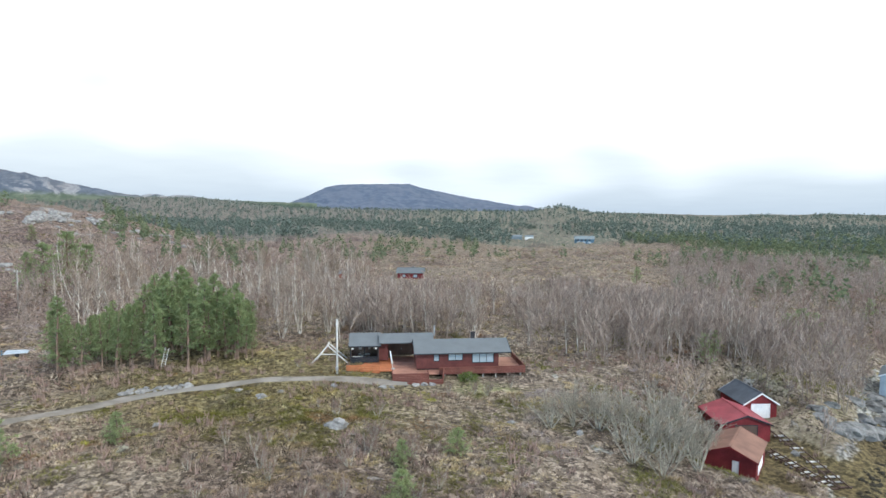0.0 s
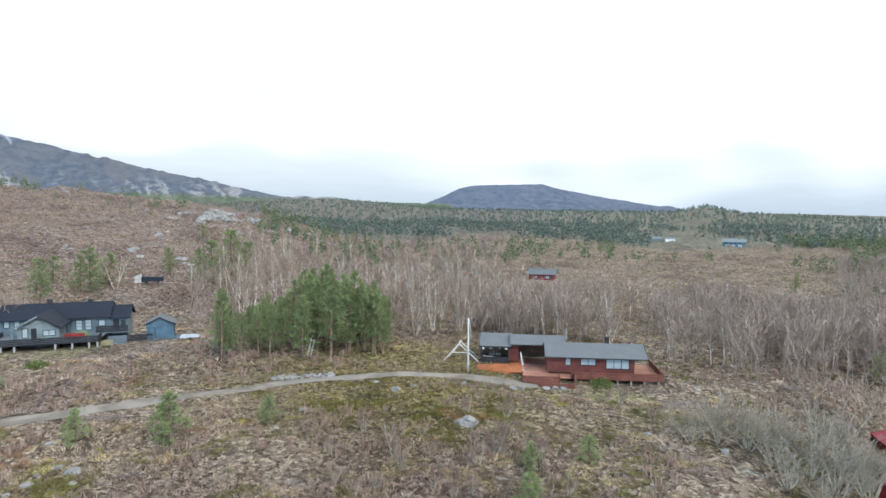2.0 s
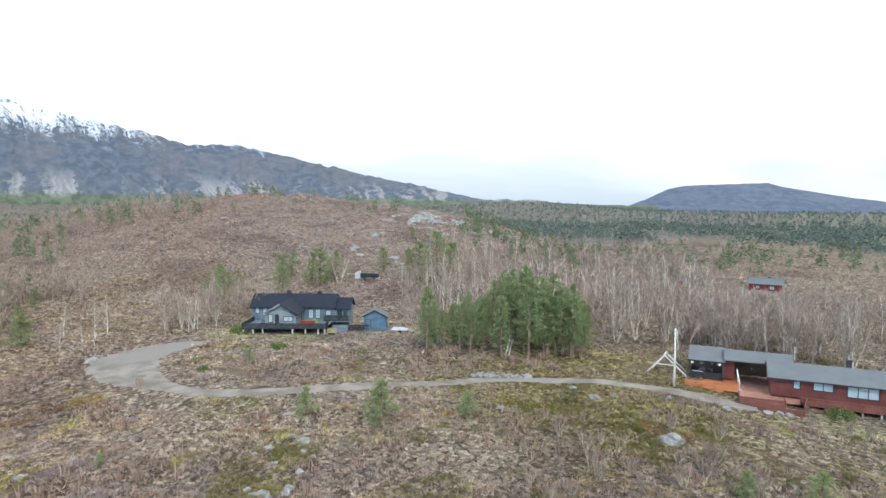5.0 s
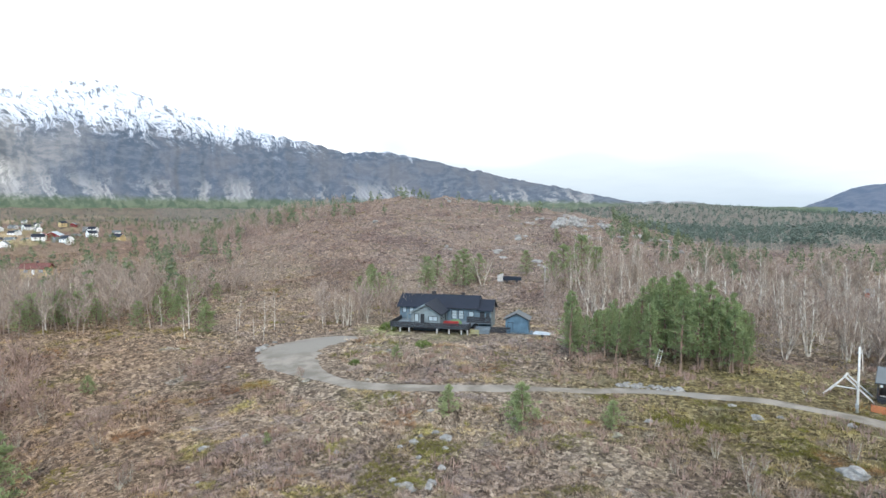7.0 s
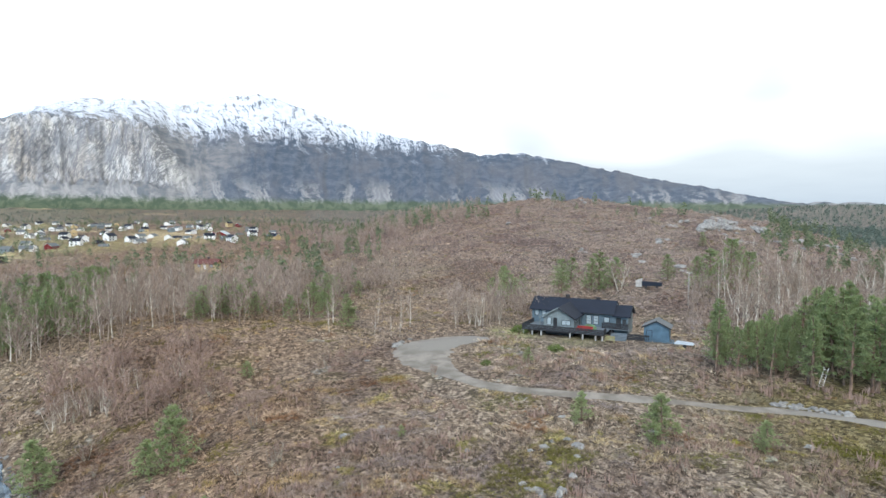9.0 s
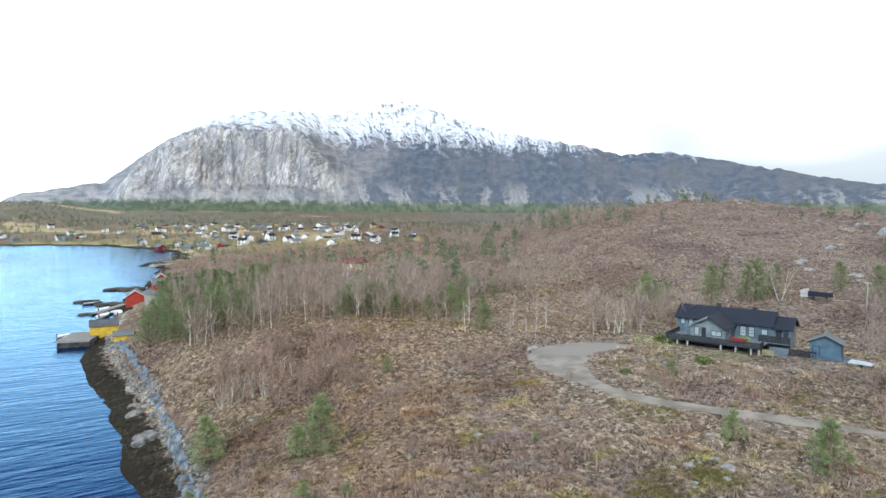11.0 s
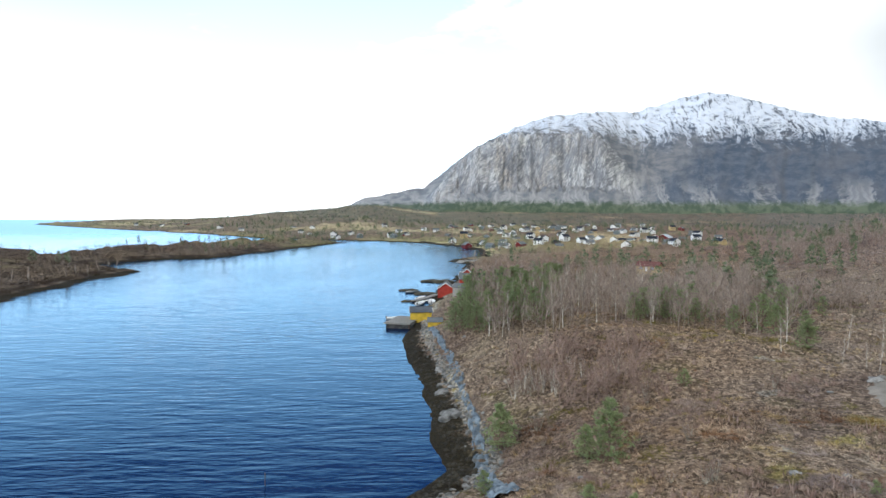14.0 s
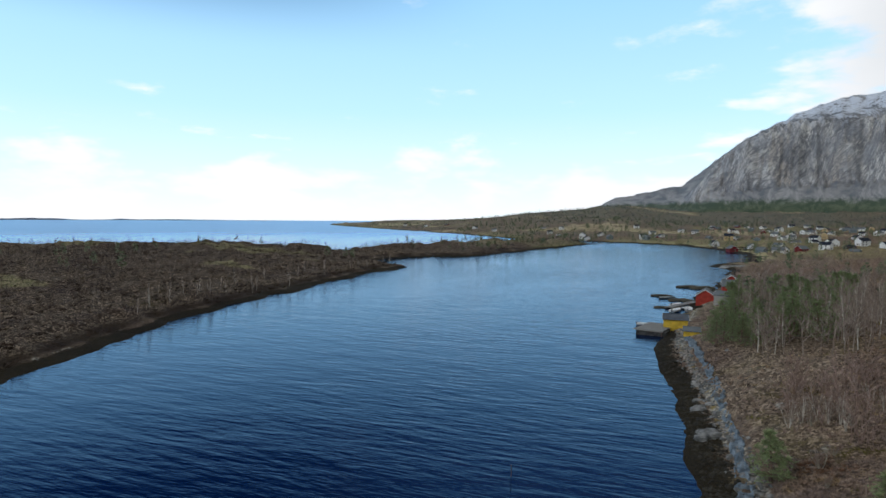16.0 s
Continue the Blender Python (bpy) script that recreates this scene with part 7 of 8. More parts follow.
def garden_things():
    # red cushioned garden sofa on the deck, a green parasol, a wooden bench below
    x, y = local(-88.6, 74.1, 32, 10.4, 1.5)
    s = empty("garden_sofa", pose(x, y, 11.58, 0, 0, 32), "red cushioned garden sofa on the raised deck", "sofa")
    Geo().box(-1.5, 1.5, -0.4, 0.4, 0.12, 0.42).part("seat", M_REDPLASTIC, s, "", 0.05)
    Geo().box(-1.5, 1.5, 0.25, 0.45, 0.42, 0.95).part("backrest", M_REDPLASTIC, s, "", 0.05)
    for a in (-1.4, 1.4):
        Geo().box(a - 0.1, a + 0.1, -0.4, 0.25, 0.42, 0.65).part("armrest", M_REDPLASTIC, s)
        Geo().box(a - 0.05, a + 0.05, -0.35, 0.35, 0.0, 0.12).part("leg", M_DARKTRIM, s)
    x, y = local(-88.6, 74.1, 32, 10.8, 4.2)
    p = empty("garden_shelter", pose(x, y, 11.58, 0, 0, 32), "low green canvas cover over garden furniture", "cover")
    V, F = [], []
    n = 10
    for j in range(4):
        for k in range(n):
            w = 2 * math.pi * k / n
            q = (1.0, 0.95, 0.6, 0.05)[j]
            V.append((math.cos(w) * q * 1.3, math.sin(w) * q * 0.8, (0.0, 0.5, 0.85, 0.95)[j]))
    for j in range(3):
        for k in range(n):
            F.append((j * n + k, j * n + (k + 1) % n, (j + 1) * n + (k + 1) % n, (j + 1) * n + k))
    F.append(tuple(range(3 * n, 4 * n)))
    part_mesh("canvas", raw_mesh("canvas", V, F, paint("green canvas", (0.10, 0.17, 0.08)), True), p)
    x, y = local(-88.6, 74.1, 32, 15.4, -0.4)
    b = empty("garden_bench", pose(x, y, ground_z(x, y), 0, 0, 32), "small tan wooden garden bench with back", "bench")
    Geo().box(-0.9, 0.9, -0.3, 0.3, 0.42, 0.5).part("seat", M_BENCH, b)
    rail_panel((-0.9, 0.3), (0.9, 0.3), 0.55, 1.1, M_BENCH, b, 3, name="backrest")
    for a in (-0.8, 0.8):
        Geo().box(a - 0.05, a + 0.05, -0.28, 0.33, 0.0, 0.42).part("leg", M_BENCH, b)


garden_things()

gx, gy = -71.8, 90.3
gable_house("shed", "small blue boarded shed with grey roof beside the house", pose(gx, gy, 10.15, 0, 0, 33), 4.4, 4.0, 2.7, 1.1, M_BLUE, M_GREYROOF, M_DARKTRIM, 0.4, [("front", 0.5, 1.4, 0.0, 2.0, "door", M_BLUE)], "shed")
sx_, sy_ = local(gx, gy, 42, 0.4, -1.6)
fn = empty("picket_fence", pose(sx_, sy_, 10.2, 0, 0, 33), "low blue-grey picket fence before the shed", "fence")
for k in range(15):
    Geo().box(-2.4 + k * 0.34, -2.26 + k * 0.34, -0.02, 0.02, 0, 0.95).part("picket", M_BLUE, fn)
for z in (0.25, 0.75):
    Geo().box(-2.5, 2.6, 0.02, 0.06, z, z + 0.08).part("rail", M_BLUE, fn)
bx_, by_ = local(gx, gy, 42, 4.4, -4.2)


def hull(L, W, H, sheer=0.25):
    """A boat's shell as rings of corners from stern to bow."""
    V, F = [], []
    n, m = 9, 8
    for i in range(n):
        t = i / (n - 1)
        wd = W / 2 * (1 - max(0, (t - 0.45) / 0.55) ** 2.2) * (0.88 + 0.12 * min(1, t * 4))
        up = sheer * t * t
        for j in range(m + 1):
            a = math.pi * j / m
            V.append((-math.cos(a) * max(wd, 0.02), t * L, H + up - math.sin(a) ** 0.7 * H * (1 - 0.35 * t ** 3)))
    for i in range(n - 1):
        for j in range(m):
            F.append((i * (m + 1) + j, i * (m + 1) + j + 1, (i + 1) * (m + 1) + j + 1, (i + 1) * (m + 1) + j))
    F.append(tuple(range(m, -1, -1)))
    return V, F


def boat(x, y, z, rz, L, mat, label, cover=None):
    b = empty("boat", pose(x, y, z, 0, 0, rz), label, "boat", "moored boats")
    V, F = hull(L, L * 0.36, L * 0.13)
    part_mesh("hull", raw_mesh("hull", V, F, mat, True), b)
    W, h = L * 0.36, L * 0.13
    g = Geo().prism([(-W * 0.45, 0.05, h * 0.72), (W * 0.45, 0.05, h * 0.72), (W * 0.42, L * 0.6, h * 0.75), (0, L * 0.93, h * 0.95), (-W * 0.42, L * 0.6, h * 0.75)],
                    [(-W * 0.45, 0.05, h * 0.80), (W * 0.45, 0.05, h * 0.80), (W * 0.42, L * 0.6, h * 0.83), (0, L * 0.93, h * 1.03), (-W * 0.42, L * 0.6, h * 0.83)])
    g.part("deck", cover or M_OLDWOOD, b)
    for f in (0.25, 0.5):
        Geo().box(-W * 0.42, W * 0.42, L * f, L * f + 0.22, h * 0.83, h * 0.9).part("thwart", M_OLDWOOD, b)
    Geo().box(-0.13, 0.13, -0.25, 0.05, h * 0.4, h + 0.35).part("outboard_motor", M_DARKTRIM, b)
    return b


tr = empty("covered_trailer", pose(bx_, by_, ground_z(bx_, by_), 0, 0, 28), "flat trailer under a pale blue tarpaulin", "trailer")
Geo().box(-1.5, 1.5, -0.8, 0.8, 0.45, 0.6).part("bed", M_OLDWOOD, tr)
Geo().prism([(-1.6, -0.9, 0.6), (1.6, -0.9, 0.6), (1.6, 0.9, 0.6), (-1.6, 0.9, 0.6)], [(-1.3, -0.4, 0.95), (1.35, -0.35, 0.8), (1.3, 0.5, 0.85), (-1.2, 0.45, 1.0)]).part("tarpaulin", M_TARP, tr)
for a in (-0.85, 0.85):
    Vt, Ft = [], []
    tube(Vt, Ft, (0.2, a - 0.08, 0.3), (0.2, a + 0.08, 0.3), 0.3, 0.3, 12)
    part_mesh("wheel", raw_mesh("wheel", Vt, Ft, M_DARKTRIM), tr)

# boathouses on the east shore
gable_house("boathouse", "red boathouse with rust-brown metal roof and white door", pose(34.3, 68.9, 1.55, 0, 0, -35), 5.8, 7.6, 2.35, 1.2, M_BARNRED, M_RUST, M_BARNRED, 0.25, [("front", 3.2, 3.95, 0.15, 2.05, "door"), ("right", 1.2, 6.2, 0.1, 2.1, "gate")], "boathouse", floor_z=-1.2, group="boathouses of the east shore")
gable_house("boathouse", "red boathouse with faded red metal roof", pose(41.9, 79.8, 1.95, 0, 0, -1), 6.6, 7.2, 1.95, 1.2, M_BARNRED, M_REDROOF, M_DARKTRIM, 0.3, [("front", 1.8, 4.8, 0.0, 1.8, "gate", M_BROWN)], "boathouse", floor_z=-0.7, group="boathouses of the east shore")
gable_house("boathouse", "red boathouse with black roof and wide white gate", pose(47.8, 87.2, 2.0, 0, 0, 2), 5.0, 7.0, 2.4, 1.55, M_BARNRED, M_BLACKROOF, M_WHITE, 0.3, [("front", 1.15, 3.9, 0.1, 2.3, "gate")], "boathouse", floor_z=-0.7, group="boathouses of the east shore")
gable_house("boathouse", "pale blue-grey boathouse by the rocks", pose(78.5, 99.5, 2.2, 0, 0, -40), 6.0, 8.0, 2.6, 1.5, M_TARP, M_GREYROOF, M_WHITE, 0.3, [("front", 1.6, 4.4, 0.0, 2.2, "gate", M_PALEGREY)], "boathouse", floor_z=-1.2, group="boathouses of the east shore")
for (ax, ay, az_), (bx, by, bz_) in (((43.1, 76.6, 1.75), (46.3, 67.4, 0.75)), ((47.0, 82.5, 2.35), (47.6, 67.6, 0.7))):
    tr = empty("slipway", pose(0, 0, 0), "timber boat slip with rails and sleepers on the foreshore", "slipway", "boat slips")
    d = Vector((bx - ax, by - ay)).normalized()
    nx, ny = -d.y * 0.55, d.x * 0.55
    for sgn in (-1, 1):
        Geo().bar((ax + nx * sgn, ay + ny * sgn, az_), (bx + nx * sgn, by + ny * sgn, bz_), 0.10, 0.14).part("rail", M_BROWN, tr)
    n = 13
    for k in range(n):
        f = (k + 0.5) / n
        x, y, z = ax + (bx - ax) * f, ay + (by - ay) * f, az_ + (bz_ - az_) * f - 0.18
        e0, e1 = (1.3, 1.6) if k % 2 else (1.15, 2.0)
        Geo().bar((x - nx * e0, y - ny * e0, z), (x + nx * e1, y + ny * e1, z), 0.2, 0.16).part("sleeper", M_PALEWOOD if k % 3 == 1 else M_OLDWOOD if k % 3 else M_BROWN, tr)
        for sgn in (-1, 1):
            Geo().box(x + nx * sgn - 0.12, x + nx * sgn + 0.12, y + ny * sgn - 0.12, y + ny * sgn + 0.12, min(z - 0.1, ground_z(x, y)) - 0.4, z - 0.08).part("prop", M_BROWN, tr)
pl = empty("pallet", pose(29.5, 64.5, ground_z(29.5, 64.5), 0, 0, 20), "bleached wooden pallet lying in the grass", "pallet")
for k in range(4):
    Geo().box(-0.6, 0.6, -0.5 + k * 0.3, -0.36 + k * 0.3, 0.12, 0.15).part("slat", M_PALEWOOD, pl)
for a in (-0.5, 0.5):
    Geo().box(a - 0.05, a + 0.05, -0.5, 0.55, 0, 0.12).part("bearer", M_PALEWOOD, pl)

# cabins on the moor
gable_house("cabin", "small red cabin with grey roof on the moor", pose(-7.2, 222.5, 7.4, 0, 0, 88), 6.0, 9.6, 2.7, 1.5, M_BARNRED, M_GREYROOF, M_DARKTRIM, 0.5, [("left", 2.0, 3.0, 1.0, 2.0, "curtained"), ("left", 6.0, 7.4, 0.9, 2.0, "curtained"), ("front", 2.5, 3.5, 0, 2.0, "door")], "cabin", chimney=(0.6, 4, 0.8), floor_z=-1.2)
gable_house("outhouse", "small bright red outhouse among bare birches", pose(-33.2, 222, 7.2, 0, 0, 85), 3.2, 5.6, 2.2, 0.9, M_BRIGHTRED, M_GREYROOF, M_WHITE, 0.3, [("left", 1.2, 2.0, 0.9, 1.7, "curtained")], "outhouse", floor_z=-1.2)
hz_ = ground_z(*pol(-13.1, 560))
gable_house("house", "long blue house with pale roof at the edge of the forest", pose(*pol(-14.3, 560), hz_, 0, 0, 80), 8, 17, 4.2, 2.4, M_BLUE, M_PALEGREY, M_WHITE, 0.5, [("left", 2 + 3.4 * k, 3.4 + 3.4 * k, 2.6, 3.8, "plain", M_DARKTRIM) for k in range(4)] + [("left", 2 + 5 * k, 4.4 + 5 * k, 0.4, 1.8, "curtained") for k in range(3)], "house", floor_z=-2)
for az, r, wl_, mt in ((-8.7, 570, 8, M_WHITE), (-7.6, 575, 11, M_PALEGREY)):
    x, y = pol(az, r)
    gable_house("farm_shed", "low pale farm shed at the forest edge", pose(x, y, ground_z(x, y), 0, 0, 84), 5, wl_, 2.2, 1.2, mt, M_PALEGREY, M_WHITE, 0.3, [], "shed", floor_z=-1)
hx, hy = pol(79.3, 250)
gable_house("cabin", "red-brown cabin with red roof in the scrub", pose(hx, hy, ground_z(hx, hy) + 0.7, 0, 0, 150), 5.6, 8.4, 2.5, 1.4, M_OCHRE, M_BRICKROOF, M_BARNRED, 0.6, [("left", 1.2, 2.6, 0.9, 2.0, "curtained"), ("left", 3.6, 4.6, 0.2, 2.0, "door"), ("front", 1.5, 2.9, 0.9, 2.0, "curtained"), ("left", 5.8, 7.2, 0.9, 2.0, "curtained")], "cabin", chimney=(0.5, 4, 1.1), floor_z=-1.2)
wx, wy = -740, 142
gable_house("barn", "long red barn with a pale metal roof beside a field", pose(wx, wy, ground_z(wx, wy), 0, 0, 70), 14, 32, 5.0, 4.0, M_BARNRED, M_TARP, M_WHITE, 0.6, [("right", 4 + 6 * k, 6 + 6 * k, 1.2, 2.6, "plain", M_WHITE) for k in range(4)] + [("front", 5.0, 9.0, 0, 3.6, "gate", M_BROWN)], "barn", floor_z=-2)
wx, wy = -107.6, 128.4
ct = empty("utility_trailer", pose(wx, wy, ground_z(wx, wy), 0, 0, 40), "dark covered trailer with a pale board leaning on its end", "trailer")
Geo().prism([(0.3, -0.9, 0.5), (5.6, -0.9, 0.5), (5.6, 0.9, 0.5), (0.3, 0.9, 0.5)], [(0.4, -0.7, 1.7), (5.4, -0.8, 1.35), (5.4, 0.7, 1.4), (0.4, 0.7, 1.7)]).part("cover", M_SLATE, ct, "dark sagging tarpaulin cover")
Geo().prism([(-1.2, -0.9, 0.2), (0.5, -0.9, 0.2), (0.5, -0.8, 0.2), (-1.2, -0.8, 0.2)], [(-1.2, -0.5, 1.9), (0.5, -0.5, 2.5), (0.5, -0.4, 2.5), (-1.2, -0.4, 1.9)]).part("board", M_CONCRETE, ct, "pale leaning board")
for a in (-0.75, 0.75):
    for bx2 in (1.5, 4.2):
        Vt, Ft = [], []
        tube(Vt, Ft, (bx2, a - 0.09, 0.3), (bx2, a + 0.09, 0.3), 0.32, 0.32, 12)
        part_mesh("wheel", raw_mesh("wheel", Vt, Ft, M_DARKTRIM), ct)

# the harbour on the west shore
gable_house("boathouse", "yellow boathouse with black roof on the quay", pose(-181.5, -33.8, 1.7, 0, 0, 193), 5.0, 6.6, 2.3, 1.2, M_YELLOW, M_BLACKROOF, M_WHITE, 0.3, [("right", 1.0, 1.9, 0.2, 2.0, "door")], "boathouse", floor_z=-1.0, group="boathouses of the harbour")
gable_house("boathouse", "small yellow shed with grey roof above the shore", pose(-161.8, -27.0, 2.4, 0, 0, 190), 3.6, 4.0, 2.0, 0.8, M_YELLOW, M_GREYROOF, M_YELLOW, 0.25, [], "shed", floor_z=-1.4, group="boathouses of the harbour")
for x, y, rz, w, l, lab in ((-234.9, -37.9, 97, 6.4, 8, "red boathouse with white-edged gable at the water"), (-259.2, -35.7, 12, 6, 8, "red boathouse with grey roof behind another"), (-270.6, -33.8, 100, 6.0, 8, "red boathouse with white gable trim")):
    gable_house("boathouse", lab, pose(x, y, max(1.9, ground_z(x, y) + 0.2), 0, 0, rz), w, l, 2.6, 2.2, M_BRIGHTRED, M_GREYROOF, M_WHITE, 0.35, [("right", 2.0, 4.0, 0, 2.1, "gate", M_BARNRED)], "boathouse", floor_z=-2.4, group="boathouses of the harbour")
x, y = -207.5, -24.6
gable_house("boathouse", "weathered grey boathouse behind the pines", pose(x, y, ground_z(x, y) + 0.1, 0, 0, 165), 4, 6, 1.9, 1.1, M_OLDWOOD, M_GREYROOF, M_PALEWOOD, 0.3, [], "boathouse", floor_z=-1.6, group="boathouses of the harbour")


def quay(x, y, rz, L, W, z, label):
    q = empty("quay", pose(x, y, 0, 0, 0, rz), label, "quay", "quays")
    n = int(L / 0.5)
    for k in range(n):
        Geo().box(-W / 2, W / 2, k * 0.5, k * 0.5 + 0.46, z - 0.08, z).part("plank", M_QUAY, q)
    for a in (-W / 2 + 0.2, W / 2 - 0.2):
        Geo().box(a - 0.12, a + 0.12, 0, L, z - 0.36, z - 0.09).part("beam", M_OLDWOOD, q)
        for k in range(int(L / 3) + 1):
            Vt, Ft = [], []
            tube(Vt, Ft, (a, min(L - 0.2, 0.2 + k * 3), -2.5), (a, min(L - 0.2, 0.2 + k * 3), z - 0.3), 0.16, 0.16, 8)
            part_mesh("pile", raw_mesh("pile", Vt, Ft, M_BROWN), q)
    return q


quay(-177.0, -37.8, 175, 8.2, 13, 1.6, "weathered timber quay on dark piles")
st = empty("quay_wall", pose(-174, -41.5, 0, 0, 0, 4), "dark stone base of the quay", "wall")
Geo().prism([(-9.6, -4.6, -2), (3.4, -4.6, -2), (3.4, 4, -2), (-9.6, 4, -2)], [(-9.3, -4.2, 1.2), (3.1, -4.2, 1.2), (3.1, 4, 1.2), (-9.3, 4, 1.2)]).part("masonry", make_stone("dark wet masonry", (0.02, 0.02, 0.02), (0.08, 0.078, 0.075)), st)
quay(-247.3, -43.5, 256.5, 23, 2.6, 0.75, "pale floating jetty with moored boats")
for x, y, rz, L, mt, lab in ((-217.6, -45.9, 80, 7.5, M_WHITE, "white motor boat at the jetty"), (-222.6, -41.5, 95, 7.0, M_WHITE, "white open boat moored at the jetty"), (-226, -44.5, 75, 6.5, M_PALEGREY, "pale grey boat moored at the jetty"), (-233.8, -49.5, 70, 6.5, M_WHITE, "small white boat moored off the skerry"), (-253.6, -58.7, 20, 6.5, M_PALEGREY, "grey rowing boat moored in the bay"), (-186, -49.5, 10, 6.0, M_WHITE, "white boat lying at the quay")):
    boat(x, y, -0.12, rz, L, mt, lab, M_WHITE)
WEEDROCK = [boulder_mesh(i + 21, 0.55, make_stone("seaweed-covered rock %s" % "abc"[i], (0.022, 0.020, 0.014), (0.085, 0.075, 0.05))) for i in range(3)]
for x, y, s in ((-303, -57, 4.2), (-303, -50.5, 4.6), (-252.5, -50, 3.4), (-251.5, -45.5, 3.0), (-228, -51, 2.4), (-262, -60, 3.0)):
    ob = new("skerry", WEEDROCK[int(s * 3) % 3])
    ob.matrix_world = pose(x, y, 0.1, 0, 0, s * 10) @ Matrix.Diagonal((s * 0.9, s * 1.5, s * 0.4, 1))
    tagged(ob, "dark seaweed-covered skerry off the harbour", "skerry", "skerries")
x, y = -443.9, -52.1
st = empty("breakwater", pose(x, y, 0, 0, 0, 47.6), "pale stone breakwater of the small harbour", "breakwater")
Geo().prism([(-5, -14, -2), (5, -14, -2), (5, 40, -2), (-5, 40, -2)], [(-2.2, -11, 1.6), (2.2, -11, 1.7), (2.2, 40, 2.0), (-2.2, 40, 1.9)]).part("masonry", M_STONE, st)


# ---- poles ----
def utility_pole(x, y, h, label, arm=1.6, mat=None, lean=0.0, rz=0.0):
    p = empty("utility_pole", pose(x, y, ground_z(x, y) - 0.3, lean, 0, rz), label, "pole", "utility poles")
    Vt, Ft = [], []
    tube(Vt, Ft, (0, 0, 0), (0, 0, h + 0.3), 0.15, 0.105, 10)
    part_mesh("pole", raw_mesh("pole", Vt, Ft, mat or M_OLDWOOD, True), p)
    if arm:
        Geo().box(-arm / 2, arm / 2, 0.1, 0.2, h - 0.25, h - 0.12).part("crossarm", M_OLDWOOD, p)
        for a in (-arm / 2 + 0.1, 0.0, arm / 2 - 0.1):
            Geo().box(a - 0.05, a + 0.05, 0.1, 0.2, h - 0.12, h + 0.1).part("insulator", M_WHITE, p)
    return p


pb = utility_pole(-14.8, 82.2, 7.8, "pale bare timber pole beside the track", 0.0, M_PALEWOOD)
Geo().box(-0.3, 0.3, 0.1, 0.18, 7.3, 7.4).part("bracket", M_METAL, pb)
Geo().box(-0.16, 0.16, -0.3, -0.12, 0.9, 1.4).part("junction_box", M_METAL, pb)
af = empty("swing_frame", pose(-17.3, 89.6, ground_z(-17.3, 89.6), 0, 0, 4), "bare white A-frame swing stand of poles", "swing frame")
for (px, py, pz), (qx, qy, qz) in (((-2.6, -0.8, -0.1), (-0.1, 0, 2.65)), ((2.9, -0.8, -0.1), (-0.4, 0, 2.6)), ((-2.2, 1.4, -0.1), (-0.1, 1.6, 2.65)), ((2.7, 1.6, -0.1), (-0.4, 1.6, 2.6))):
    Geo().bar((px, py, pz), (qx, qy, qz), 0.15, 0.15).part("leg", M_PALEWOOD, af)
Geo().bar((-0.25, -0.3, 2.55), (-0.25, 1.9, 2.55), 0.15, 0.15).part("crossbar", M_PALEWOOD, af)
Geo().bar((-1.3, -0.4, 1.2), (1.2, -0.4, 1.2), 0.12, 0.12).part("brace", M_PALEWOOD, af)
for x, y, h in ((-113.5, 43.5, 8.0), (-108.5, 51.0, 6.4), (-105, 54.5, 7.0), (-103, 55.5, 8.2), (-121, 41, 6.5)):
    plant("birch", x, y, h, rb)
for x, y, h in ((-89.7, 124.2, 8.5),):
    utility_pole(x, y, h, "grey timber power pole on the hillside", 1.4 if h > 8 else 0.0)
for az, r, h in ((18.3, 430, 15), (16.6, 520, 14), (15.9, 560, 14), (96.4, 420, 9), (92.5, 560, 10), (93, 640, 10)):
    utility_pole(*pol(az, r), h, "tall timber power pole on the plain", 3.0)
for az in (66, 70.4, 74.6, 78.5, 82.6, 86.8, 91):
    utility_pole(*pol(az, 1330), 20, "tall power-line mast below the mountain", 6.0)
V, F = [], []
tube(V, F, (-66.8, -33.1, -4), (-66.6, -33.0, 1.6), 0.06, 0.05, 8)
st = empty("sea_stake", pose(0, 0, 0), "thin stake standing in the water", "stake")
part_mesh("shaft", raw_mesh("shaft", V, F, M_BROWN), st)
lx, ly = pol(25.6, 93)
ld = empty("ladder", pose(lx, ly, ground_z(lx, ly), 14, 12, 25), "pale wooden ladder leaning on a pine", "ladder")
for a in (-0.25, 0.25):
    Geo().box(a - 0.04, a + 0.04, -0.04, 0.04, -0.2, 3.2).part("rail", M_PALEWOOD, ld)
for k in range(8):
    Geo().box(-0.21, 0.21, -0.025, 0.025, 0.25 + k * 0.37, 0.30 + k * 0.37).part("rung", M_PALEWOOD, ld)


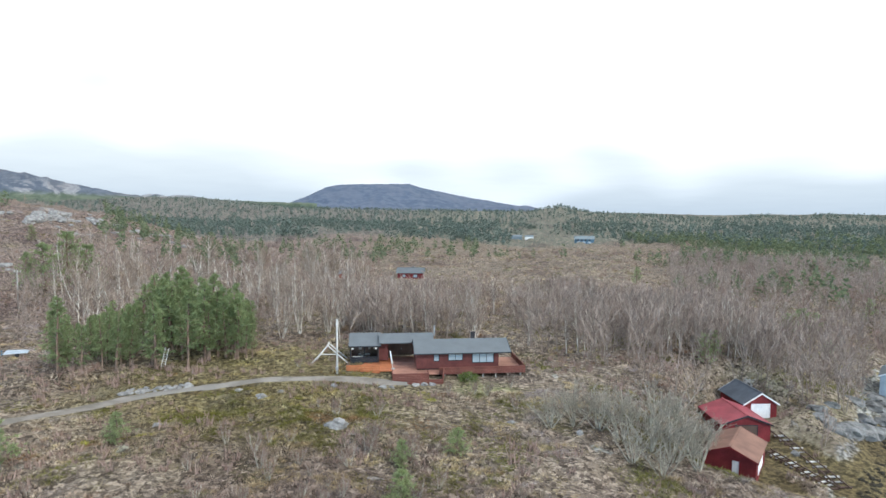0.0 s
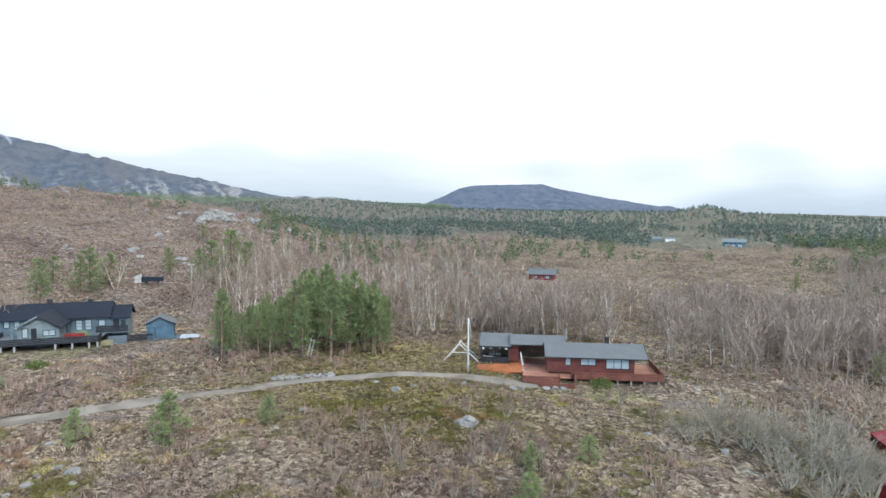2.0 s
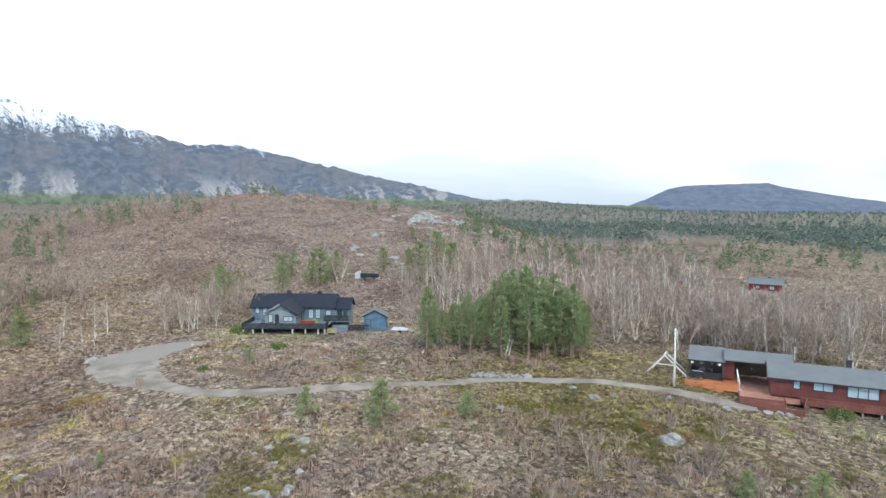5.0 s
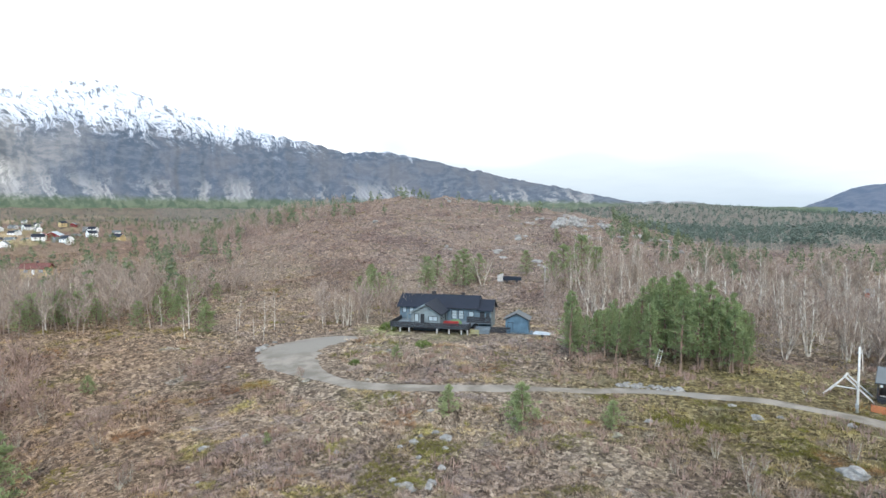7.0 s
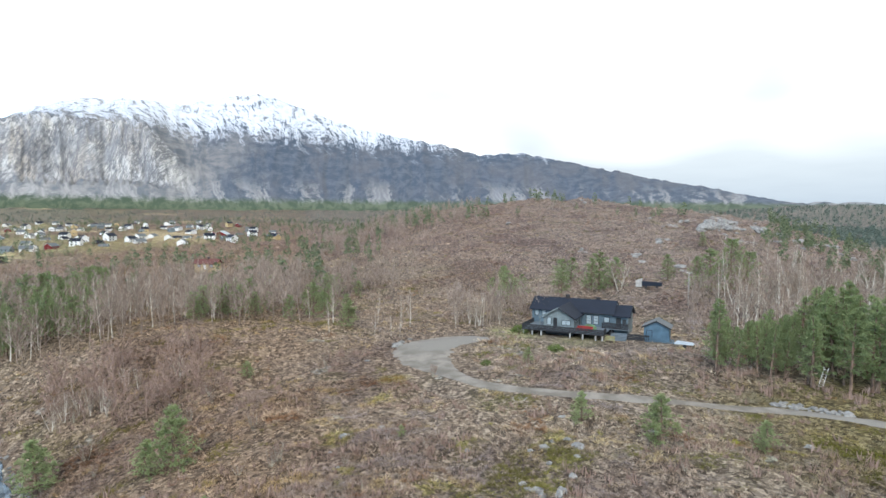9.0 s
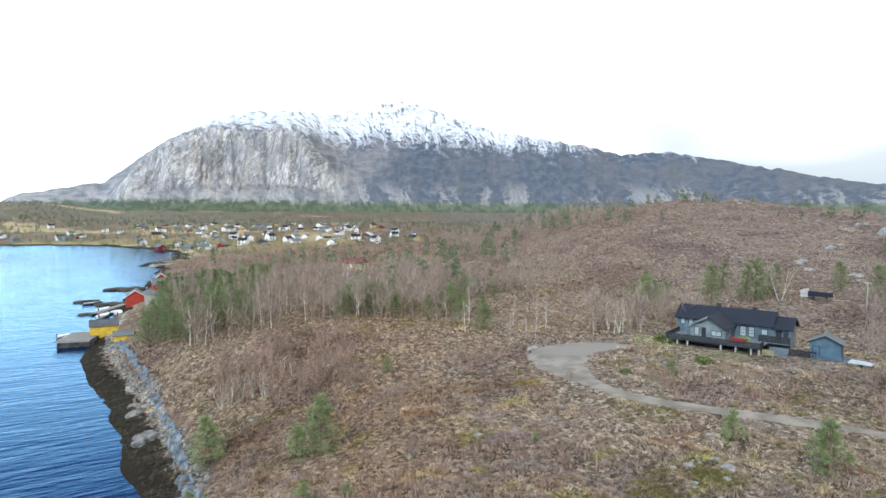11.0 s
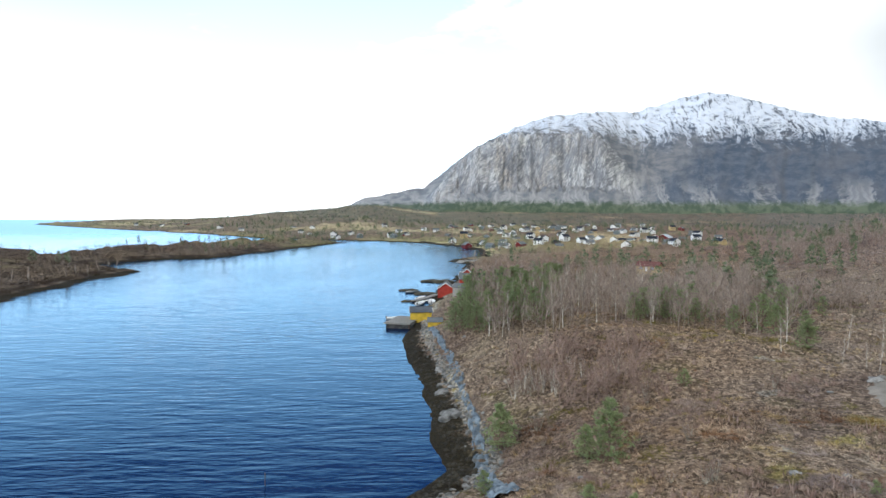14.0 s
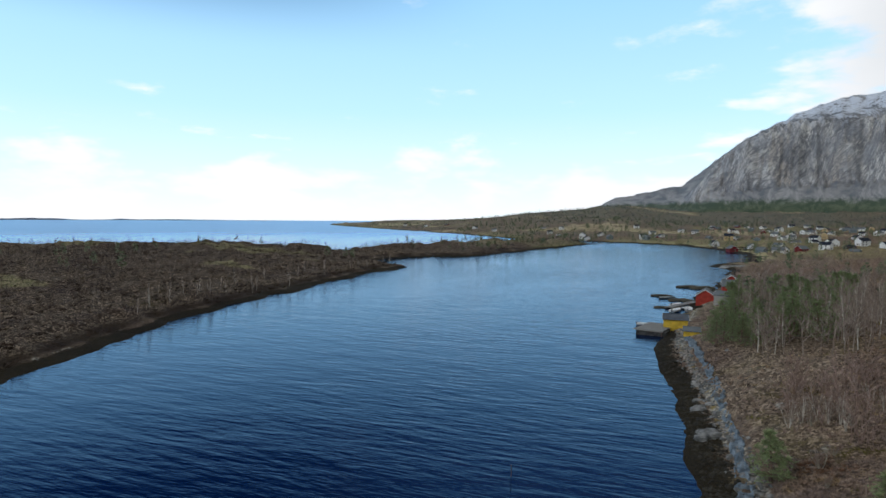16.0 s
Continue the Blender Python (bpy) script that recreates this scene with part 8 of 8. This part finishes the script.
def shrub(x, y, s, label):
    g = np.random.default_rng(int(abs(x * 7 + y)))
    n = 420
    q = g.normal(0, 1, (n, 3))
    q = q / np.linalg.norm(q, axis=1)[:, None] * g.uniform(0.55, 1.0, n)[:, None] * np.array([1.1, 1.1, 0.8])
    q[:, 2] = np.abs(q[:, 2])
    e = g.normal(0, 1, (n, 3)) * 0.13 + q * 0.1
    d = np.cross(e, g.normal(0, 1, (n, 3)))
    d = d / np.linalg.norm(d, axis=1)[:, None] * 0.06
    T = np.stack([q - d, q + d, q + e], 1).reshape(-1, 3) * s
    ob = empty("evergreen_shrub", pose(x, y, ground_z(x, y) - 0.05), label, "shrub", "evergreen shrubs")
    part_mesh("foliage", tri_mesh("foliage", T, M_GREENSHRUB), ob)
    Vt, Ft = [], []
    for k in range(4):
        w = k * 1.6
        tube(Vt, Ft, (0, 0, -0.1), (math.cos(w) * s * 0.5, math.sin(w) * s * 0.5, s * 0.6), 0.05, 0.02, 4)
    part_mesh("stem", raw_mesh("stem", Vt, Ft, M_GREYBARK), ob)


for x, y, s in ((3.7, 82.7, 1.5), (-90.6, 73.4, 1.7), (-92.2, 74.6, 1.4), (-73.5, 67, 1.3), (-71.8, 66.2, 1.1), (-70, 50.5, 0.9)):
    shrub(x, y, s, "dense green evergreen shrub")


# ---- the village ----
def village():
    styles = [(M_WHITE, M_SLATE, "white timber house with dark roof in the village"), (M_WHITE, M_REDROOF, "white timber house with red roof in the village"), (M_BARNRED, M_GREYROOF, "red barn with grey roof in the village"),
              (M_OCHRE, M_SLATE, "ochre timber house with dark roof in the village"), (M_WHITE, M_GREYROOF, "white timber house with pale roof in the village"), (M_BROWN, M_SLATE, "dark brown house with slate roof in the village"), (M_PALEGREY, M_GREYROOF, "pale grey house with light roof in the village")]
    protos = []
    for i, (wm, rm, lab) in enumerate(styles):
        ops = [("right", 1.5, 2.7, 1.0, 2.3, "plain", M_DARKTRIM), ("right", 5.0, 6.4, 1.0, 2.3, "plain", M_DARKTRIM), ("front", 2.6, 3.8, 1.0, 2.3, "plain", M_DARKTRIM), ("left", 2.0, 3.2, 1.0, 2.3, "plain", M_DARKTRIM), ("left", 6.0, 7.2, 1.0, 2.3, "plain", M_DARKTRIM), ("front", 5.0, 5.9, 0.1, 2.1, "door", M_BROWN)]
        if i in (0, 1, 3):
            ops += [("right", 1.5, 2.7, 3.6, 4.8, "plain", M_DARKTRIM), ("right", 5.0, 6.4, 3.6, 4.8, "plain", M_DARKTRIM), ("left", 2.0, 3.2, 3.6, 4.8, "plain", M_DARKTRIM), ("left", 6.0, 7.2, 3.6, 4.8, "plain", M_DARKTRIM)]
        protos.append((wm, rm, lab, ops, 5.4 if i in (0, 1, 3) else 3.2))
    rv = random.Random(91)
    spots = []
    for k in range(3000):
        if len(spots) > 112:
            break
        az = rv.uniform(80, 99) if k % 5 < 3 else rv.uniform(74, 118)
        r = rv.uniform(590, 1250)
        x, y = pol(az, r)
        if inland(np.array([x]), np.array([y]), MAIN)[0] < 25 or any((x - a) ** 2 + (y - b) ** 2 < 24 ** 2 for a, b, *_ in spots):
            continue
        spots.append((x, y, rv.choice((0, 0, 0, 4, 4, 4, 4, 3, 5, 6, 0, 4, 0, 4, 6, 2)), rv.uniform(0, 360)))
    for az, r, k in ((89.9, 640, 0), (89.0, 655, 5), (93.2, 620, 4), (91.7, 645, 2), (90.4, 690, 3), (79.8, 690, 1), (80.6, 700, 2), (94.6, 600, 6), (86, 690, 0), (85.2, 660, 4), (83, 700, 0), (76, 720, 0), (75, 730, 4), (111, 880, 2), (110, 900, 0), (104.8, 900, 0), (103.6, 905, 2), (120, 1250, 0), (123, 1500, 2), (125, 1600, 0), (127, 1750, 0), (118.5, 1150, 4), (97.0, 660, 2)):
        spots.append((*pol(az, r), k, rv.uniform(0, 360)))
    made = {}
    for x, y, k, rz in spots:
        m = pose(x, y, ground_z(x, y) + 0.1, 0, 0, rz) @ Matrix.Scale(rv.uniform(0.72, 1.0), 4)
        if k in made:
            copy_thing(made[k], m).scale = m.to_scale()
        else:
            wm, rm, lab, ops, ev = protos[k]
            made[k] = gable_house("house", lab, m, 8.0, 10.5, ev, 2.8, wm, rm, M_WHITE, 0.4, ops, "house", chimney=(0.8, 5, 0.9), group="village houses", floor_z=-1.5)


village()
